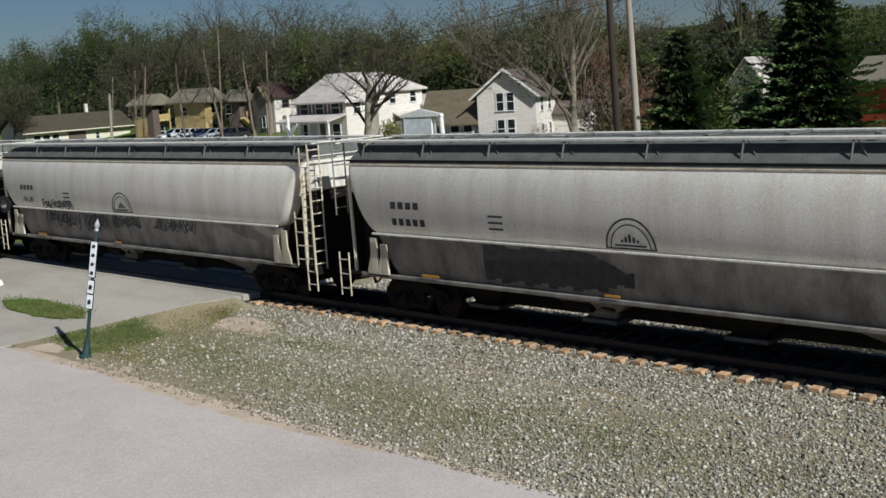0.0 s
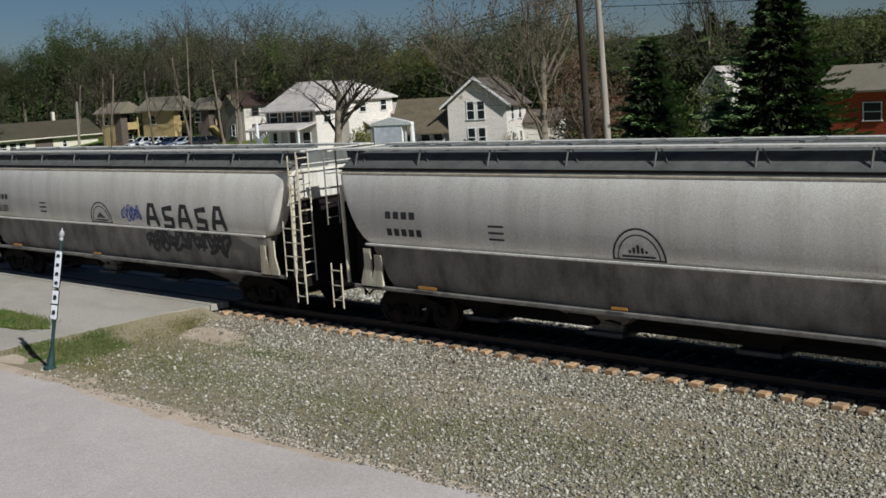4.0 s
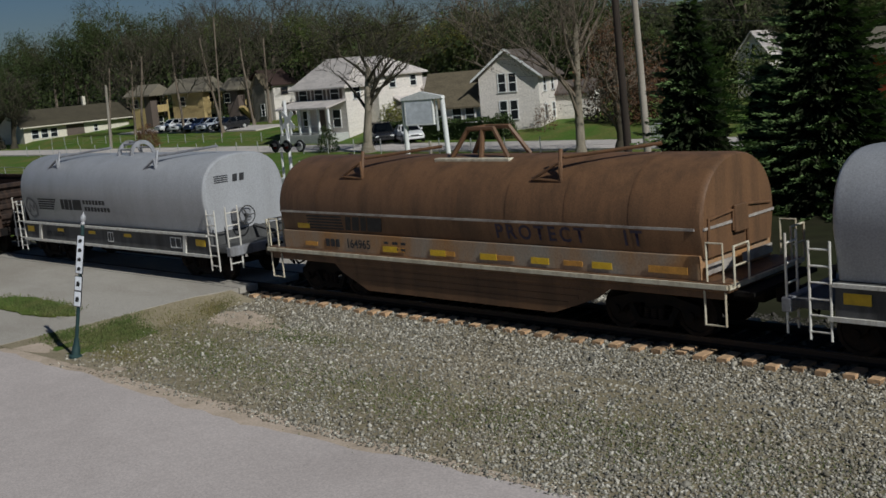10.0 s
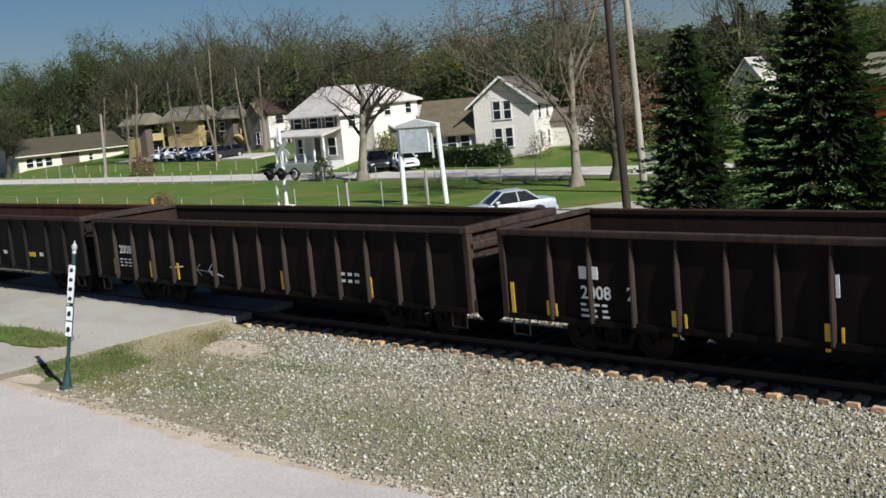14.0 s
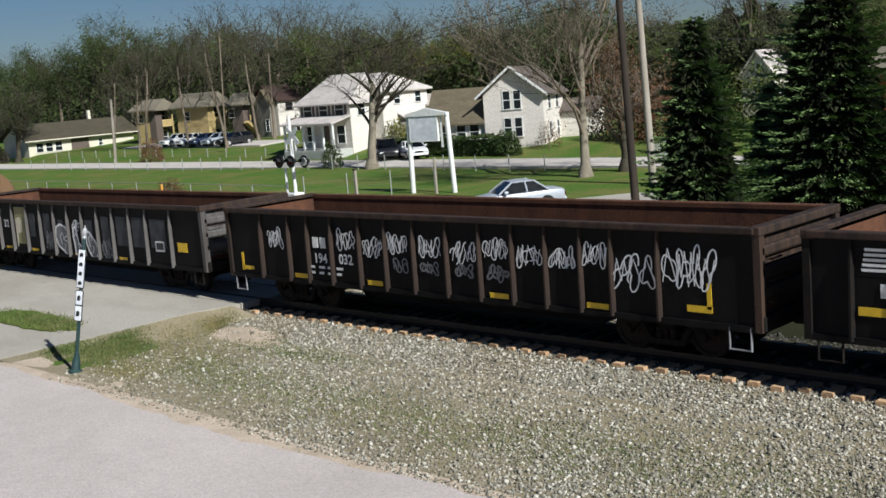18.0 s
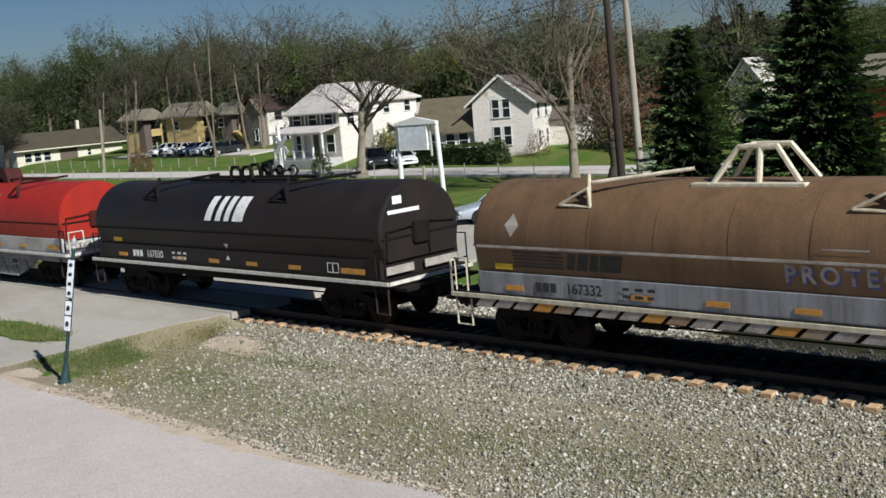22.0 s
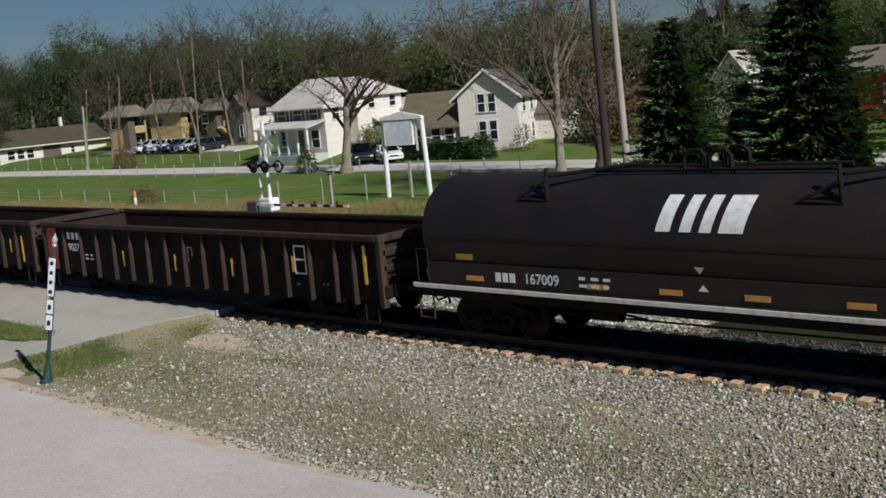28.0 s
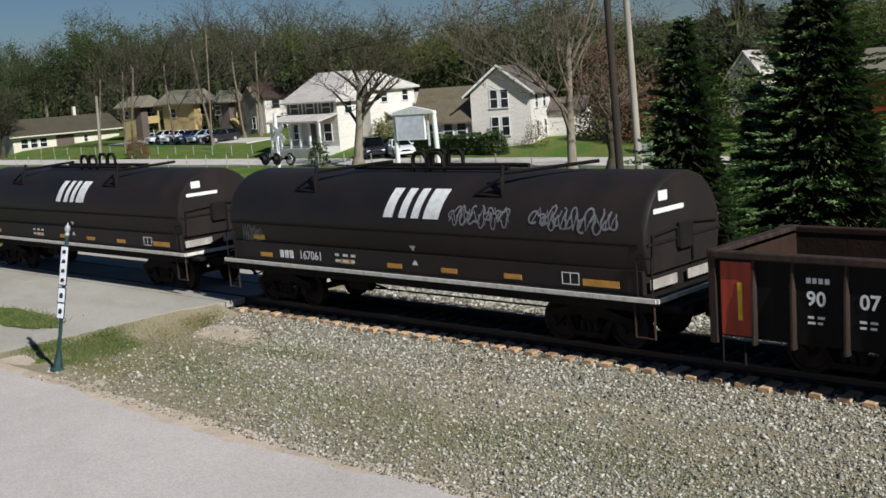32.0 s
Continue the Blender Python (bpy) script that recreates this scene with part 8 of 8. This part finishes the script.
def crossing_signal(label, x, y, turn, arm=True, tall=True, lens_y=1):
    """Mast with a pair of round lamps either way, gate gear and a lowered arm along +x."""
    g0 = street_z(x, y) if y > 30 else ground_z(x, y)
    root = thing("crossing_signal", label, "signal", "crossing signals", (x, y, g0), turn)
    part("mast", Mesh().tube((0, 0, -0.2), (0, 0, 5.3 if tall else 4.2), 0.085, n=12), M_PAINT_WHITE, root)
    part("base", Mesh().loft([[(-0.28, -0.28, 0), (0.28, -0.28, 0), (0.28, 0.28, 0), (-0.28, 0.28, 0)], [(-0.14, -0.14, 0.5), (0.14, -0.14, 0.5), (0.14, 0.14, 0.5), (-0.14, 0.14, 0.5)]]), M_PAINT_WHITE, root)
    part("lamp_bar", Mesh().tube((-1.05, 0, 3.2), (1.12, 0, 3.2), 0.04), M_BLACKPLATE, root)
    for px in (-0.92, -0.06, 0.94):
        lamp_ = part("lamp_hood", Mesh().tube((px, -0.1, 3.2), (px, -0.05, 3.2), 0.29, n=22).tube((px, -0.05, 3.2), (px, 0.16, 3.2), 0.15, 0.12, n=14).loft([[(px + r * math.cos(a * 0.5236), y, 3.2 + r * math.sin(a * 0.5236)) for a in range(7)] for r, y in ((0.16, -0.1), (0.17, -0.3), (0.15, -0.3), (0.14, -0.1))]), M_BLACKPLATE, root)
        part("lens", Mesh().tube((px, -0.125, 3.2), (px, -0.102, 3.2), 0.2 if px > 0.5 and lens_y > 0 else 0.13, n=16), M_LAMP_CLEAR if lens_y < 0 or px > 0.5 else M_LAMP_RED, lamp_)
    if tall:
        for u in (-1, 1):
            blade = [(0.28 + u * q * 0.42 + c * 0.06, 4.4 + q * 0.36 - u * c * 0.08) for q, c in ((-1, -1), (-1, 1), (1, 1), (1, -1))]
            part("crossbuck_blade", Mesh().loft([[(bx, yy, bz) for bx, bz in blade] for yy in (-0.13 - 0.02 * u, -0.11 - 0.02 * u)]), M_TRIM, root)
    if arm:
        part("gate_gear", Mesh().box(-0.55, 0.3, -0.3, 0.3, 1.15, 1.75, 0.05).box(-0.3, 0.55, -0.4, -0.3, 1.35, 1.55, 0.03), M_PAINT_WHITE, root)
        part("mast_brace", Mesh().tube((-0.6, 0, 0), (-0.6, 0, 2.9), 0.06), M_PAINT_WHITE, root)
        a = part("gate_arm", Mesh().box(0.4, 5.7, -0.36, -0.32, 1.42, 1.52), M_TRIM, root, "lowered red and white gate arm")
        for i in range(6):
            part("stripe", Mesh().box(0.7 + i * 0.85, 1.15 + i * 0.85, -0.367, -0.313, 1.413, 1.527), M_LAMP_RED, a)
        for i in range(3):
            part("arm_lamp", Mesh().tube((2.0 + i * 1.5, -0.34, 1.52), (2.0 + i * 1.5, -0.34, 1.68), 0.06), M_LAMP_RED, a)
        part("counterweight", Mesh().box(-1.35, -0.6, -0.38, -0.3, 1.0, 1.6, 0.04), M_GREY_LOW, root)
    return root


crossing_signal("white crossing signal with black lamp discs and lowered gate", -41.6, 32.3, 0)
crossing_signal("near crossing signal mast with round lamps", -37.75, 15.75, 20, False, False, -1)
root = thing("equipment_box", "small grey equipment box by the signal", "box", "", (-43.5, 33.0, -0.6))
part("box", Mesh().box(-0.45, 0.45, -0.3, 0.3, 0, 1.3, 0.03), M_GREY_LOW, root)
part("lid", Mesh().box(-0.5, 0.5, -0.35, 0.35, 1.3, 1.38, 0.02), M_GREY, root)

# street name post
root = thing("sign_post", "dark teal metal post with two stacked narrow signs", "sign", "", (-25.9, 12.75, ground_z(-25.9, 12.75)))
lean = Matrix.Rotation(radians(11), 4, Vector((-0.69, 0.72, 0)).normalized())
root.matrix_basis = Matrix.Translation(root.location) @ lean @ Matrix.Rotation(radians(34), 4, "Z")
part("post", Mesh().tube((0, 0, 0.2), (0, 0, 3.35), 0.046, n=14), M_TEAL, root)
part("base", Mesh().loft([[(r * math.cos(a * 0.5236), r * math.sin(a * 0.5236), z) for a in range(12)] for r, z in ((0.17, -0.1), (0.17, 0.04), (0.11, 0.07), (0.1, 0.26), (0.08, 0.3), (0.07, 0.42), (0.055, 0.5))]), M_TEAL, root)
part("finial", Mesh().loft([[(r * math.cos(a * 0.6283), r * math.sin(a * 0.6283), z) for a in range(10)] for r, z in ((0.046, 3.35), (0.06, 3.38), (0.04, 3.42), (0.07, 3.5), (0.06, 3.57), (0.02, 3.62), (0.008, 3.68))]), M_GREY, root)
for z0, z1, n in ((2.15, 3.08, 4), (1.72, 2.06, 1), (1.32, 1.68, 1)):
    sg = part("sign_plate", Mesh().box(-0.085, 0.085, -0.085, -0.06, z0, z1, 0.01), M_SIGNFACE, root, "narrow white sign with unreadable marks")
    part("sign_back", Mesh().box(-0.1, 0.1, -0.06, -0.045, z0 - 0.015, z1 + 0.015), M_BLACKPLATE, sg)
    for i in range(n):
        z = z1 - (i + 0.5) * (z1 - z0) / n
        k = 0.05 if n > 1 else 0.07
        part("mark", Mesh().loft([[(-0.05, y, z - k), (0.03, y, z - k), (0.052, y, z), (0.02, y, z + k), (-0.04, y, z + k * 0.6)] for y in (-0.09, -0.086)]), M_BLACKPLATE, sg)


def fence(label, x0, x1, y0, y1, n, h, top=True, low=False):
    ob = thing("fence", label, "fence", "fences on the lawns", (x0, y0, 0))
    post = Mesh().tube((0, 0, -0.2), (0, 0, h), 0.035, n=8).data("post", M_GALV)
    pts = []
    for i in range(n):
        u = i / (n - 1)
        x, y = x0 + (x1 - x0) * u, y0 + (y1 - y0) * u
        z = ground_z(x, y)
        part("post", post, None, ob, at=(x - x0, y - y0, z))
        pts.append((x - x0, y - y0, z + h - 0.03))
    if top:
        part("rail", Mesh().bent(pts, 0.022), M_GALV, ob)
    m = Mesh()
    for k in range(1, 4):
        m.bent([(x, y, z - h * k / 4) for x, y, z in pts], 0.006, 3)
    part("wire_strand", m, M_GALV, ob)
    return ob


fence("low wire fence with steel posts along the lawn", -112, -53, 41.5, 40.5, 18, 1.05)
fence("low wire fence along the far road", -118, -30.5, 56.0, 55.2, 30, 1.1, False)
fence("wire fence returning across the lawn", -52.5, -46.6, 41.4, 46.4, 4, 1.5, False)
fence("low wire fence before the flats", -130, -84, 65.0, 64.6, 15, 1.0, False)
root = thing("lattice_fence", "white lattice panel by the tree", "fence", "", (-41.0, 61.8, ground_z(-41, 64.2)))
m = Mesh()
for i in range(12):
    m.box(-1.0 + i * 0.18, -0.95 + i * 0.18, -0.02, 0.02, 0.1, 0.95)
for k in range(5):
    m.box(-1.05, 1.1, -0.03, 0.03, 0.1 + k * 0.2, 0.15 + k * 0.2)
part("panel", m, M_TRIM, root)


# ---- loose stones, grass ----
def scatter_stones(name, label, n, xr, yr, size, mat, seed, lift=0.0, dens=None):
    g = np.random.default_rng(seed)
    x = g.uniform(*xr, n)
    y = g.uniform(*yr, n)
    if dens is not None:
        keep = g.random(n) < dens(x, y)
        x, y = x[keep], y[keep]
        n = len(x)
    z = np.interp(y, [a for a, b in GZ], [b for a, b in GZ])
    r = size * g.lognormal(0, 0.36, n)
    base = np.array([(1, 0, 0), (0.3, 0.95, 0), (-0.85, 0.55, 0), (-0.8, -0.6, 0), (0.35, -0.95, 0), (0.15, 0.1, 0.75), (-0.1, -0.05, -0.5)])
    fac = np.array([(0, 1, 5), (1, 2, 5), (2, 3, 5), (3, 4, 5), (4, 0, 5), (1, 0, 6), (2, 1, 6), (3, 2, 6), (4, 3, 6), (0, 4, 6)])
    P = base[None] * g.uniform(0.7, 1.25, (n, 7, 3)) * r[:, None, None]
    a = g.uniform(0, 6.28, n)
    t = g.normal(0, 0.45, n)
    c, s = np.cos(a), np.sin(a)
    X, Y, Z = P[..., 0], P[..., 1], P[..., 2] + P[..., 0] * t[:, None]
    Q = np.stack([X * c[:, None] - Y * s[:, None] + x[:, None], X * s[:, None] + Y * c[:, None] + y[:, None], Z + z[:, None] + r[:, None] * 0.25 + lift], -1)
    F = fac[None] + (np.arange(n) * 7)[:, None, None]
    return tagged(fast(name, Q.reshape(-1, 3), F.reshape(-1, 3), mat), label, "gravel", kind="stuff")


def stone_density(x, y):
    d = np.where(y > 17.0, 1.0, 0.42 + 0.28 * np.clip((x + 14) / 10, 0, 1) + 0.1 * np.sin(x * 0.9 + y * 1.3) + 0.1 * np.sin(x * 0.37 - y))
    d = np.where((x < -19) & (y < 16.5), d * np.clip(0.1 + (x + 27) * 0.1, 0.08, 1), d)
    d = d * np.where(((x + 24.6) / 1.7) ** 2 + ((y - 16.95) / 0.6) ** 2 < 1, 0.3, 1.0)
    return np.where(x < np.interp(y, [12.5, 13.6, 15.2, 16.5, 17.6, 18.3], [-26.2, -26.6, -26.4, -26.2, -26.2, -26.4]), 0.0, d)


scatter_stones("ballast", "loose grey ballast stones along the track", 125000, (-27.0, 2.0), (12.1, 18.56), 0.024, M_STONE, 3, 0, stone_density)
# Bed stones carry the under-train shade in their colour.
scatter_stones("ballast", "grey ballast stones between and beyond the rails", 45000, (-60.0, 6.0), (18.4, 23.0), 0.03, M_BALLAST_SHADE, 4, -0.005, lambda x, y: np.where((x < -26.6) & (x > -43.5), 0.0, 0.9))
scatter_stones("gravel", "coarse brown gravel beyond the track", 16000, (-26.5, -14.0), (22.4, 26.6), 0.04, M_STONE, 5, 0, lambda x, y: np.clip((27 - y) / 3, 0, 1) * 0.9)


M_OLIVE_BLADE = material("worn_grass_blade", (0.2, 0.17, 0.07), 0.85, 0, (0.12, 0.14, 0.045), 0.8, 1.0, (1, 1, 1), 6, 0.0, spread=0.4, gloss=0.15)


def blades(name, label, n, spots, seed, h=0.09, mat=M_BLADE):
    g = np.random.default_rng(seed)
    k = g.integers(0, len(spots), n)
    S = np.array(spots)
    c = S[k, :2] + g.normal(0, 1, (n, 2)) * S[k, 2:4]
    z = np.array([(street_z(a, b) + 0.1) if a < -29.6 and b < 20 else max(ground_z(a, b), verge_z(a, b) if 12.3 < b < 18 and a > edge(b) else -9) for a, b in c])
    a = g.uniform(0, 6.28, n)
    hh = h * g.uniform(0.5, 1.6, n)
    w = 0.012
    d = np.stack([np.cos(a) * w, np.sin(a) * w, np.zeros(n)], 1)
    o = np.stack([c[:, 0], c[:, 1], z - 0.01], 1)
    tip = o + np.stack([g.normal(0, 0.4, n) * hh, g.normal(0, 0.4, n) * hh, hh], 1)
    V = np.stack([o - d, o + d, tip], 1).reshape(-1, 3)
    return tagged(fast(name, V, np.arange(n * 3).reshape(-1, 3), mat), label, "grass", kind="stuff")


blades("grass", "short tufts of spring grass by the sign post and gravel", 15000, [(-28.3, 13.7, 0.35, 0.3), (-27.6, 13.9, 0.4, 0.35), (-27.0, 14.2, 0.45, 0.3), (-26.4, 14.3, 0.35, 0.25), (-27.6, 15.0, 0.3, 0.4), (-27.0, 14.9, 0.35, 0.3), (-26.3, 13.6, 0.4, 0.25), (-26.5, 14.9, 0.25, 0.2)], 6, 0.05)
blades("grass", "grass on the low island in the street", 6000, [(-32.3, 14.75, 1.1, 0.22), (-31.0, 14.75, 0.6, 0.2)], 26, 0.07)
blades("grass", "thin brown and olive grass on the verge", 9000, [(-26.4, 16.3, 0.5, 0.5), (-26.3, 17.2, 0.25, 0.4), (-25.4, 15.6, 0.7, 0.5), (-24.6, 14.6, 1.0, 0.5), (-25.4, 13.5, 0.6, 0.3), (-24.6, 13.4, 0.5, 0.25)], 16, 0.035, M_OLIVE_BLADE)
blades("grass", "sparse weeds in the gravel", 26000, [(-23.5, 14.6, 1.6, 0.8), (-21, 14.3, 1.8, 0.7), (-17.5, 14.2, 2.2, 0.7), (-14, 14.2, 2.2, 0.7), (-11, 14.6, 1.8, 0.8), (-22, 16.6, 1.5, 0.3), (-8, 14.5, 2, 0.8)], 8, 0.045)

M_STRAW = material("dry_grass", (0.26, 0.2, 0.09), 0.9, 0, (0.16, 0.14, 0.05), 0.7, 1.0, (1, 1, 1), 6, 0.0, spread=0.4, gloss=0.15)
blades("grass", "tall dry grass and brush between the fence and the track", 40000, [(-62 + 2.6 * i, 37.5 + (i * 7) % 5 * 0.8, 1.6, 1.2) for i in range(8)] + [(-80 + 4 * i, 38.5, 2.5, 1.2) for i in range(5)], 12, 0.32, M_STRAW)


def lay_ties():
    rnd = random.Random(9)
    alike = []
    for i in range(3):
        w = 0.115 + rnd.uniform(-0.006, 0.006)
        me = Mesh().loft([[(-w, y, -0.36), (w, y, -0.36), (w, y, -0.18), (w - 0.012, y, -0.17), (-w + 0.012, y, -0.17), (-w, y, -0.18)] for y in (-1.52, -0.98, 0.98, 1.52)]).data("tie", [M_TIE, M_TIE_SHADE])
        # Middle faces take the darkened wood that stands for shade under the train.
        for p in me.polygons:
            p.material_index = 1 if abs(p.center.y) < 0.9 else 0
        alike.append(me)
    bed = thing("track_bed", "wooden ties under the rails, partly sunk in ballast", "ties", "", (0, 0, 0), kind="structure")
    for i in range(190):
        x = -88.0 + i * 0.5
        if -43.2 < x < -26.4:
            continue
        part("tie", alike[i % 3], None, bed, at=(x + rnd.uniform(-0.03, 0.03), TRACK_Y + rnd.uniform(-0.06, 0.06), rnd.uniform(-0.012, 0.008)))
    m = Mesh()
    for i in range(680):
        x = -428 + i * 0.5
        if -88.2 < x:
            break
        m.box(x - 0.115, x + 0.115, TRACK_Y - 1.55, TRACK_Y + 1.55, -0.36, -0.175)
    for i in range(760):
        x = 7.2 + i * 0.5
        m.box(x - 0.115, x + 0.115, TRACK_Y - 1.55, TRACK_Y + 1.55, -0.36, -0.175)
    tagged(part("far_ties", m, M_TIE, bed, ""), kind="stuff")


lay_ties()


# ---- what moves ----
def motions():
    times = [0, 4, 8, 12, 16, 20, 24, 28, 32]
    for car, centre in CARS:
        walk(car, [(t, pose(centre + run(t), TRACK_Y, 0)) for t in times])
    for wheelset, dx in WHEELSETS:
        walk(wheelset, [(k / 15, pose(dx, 0, WHEEL_R, 0, math.degrees(run(k / 15) / WHEEL_R))) for k in range(481)])


motions()
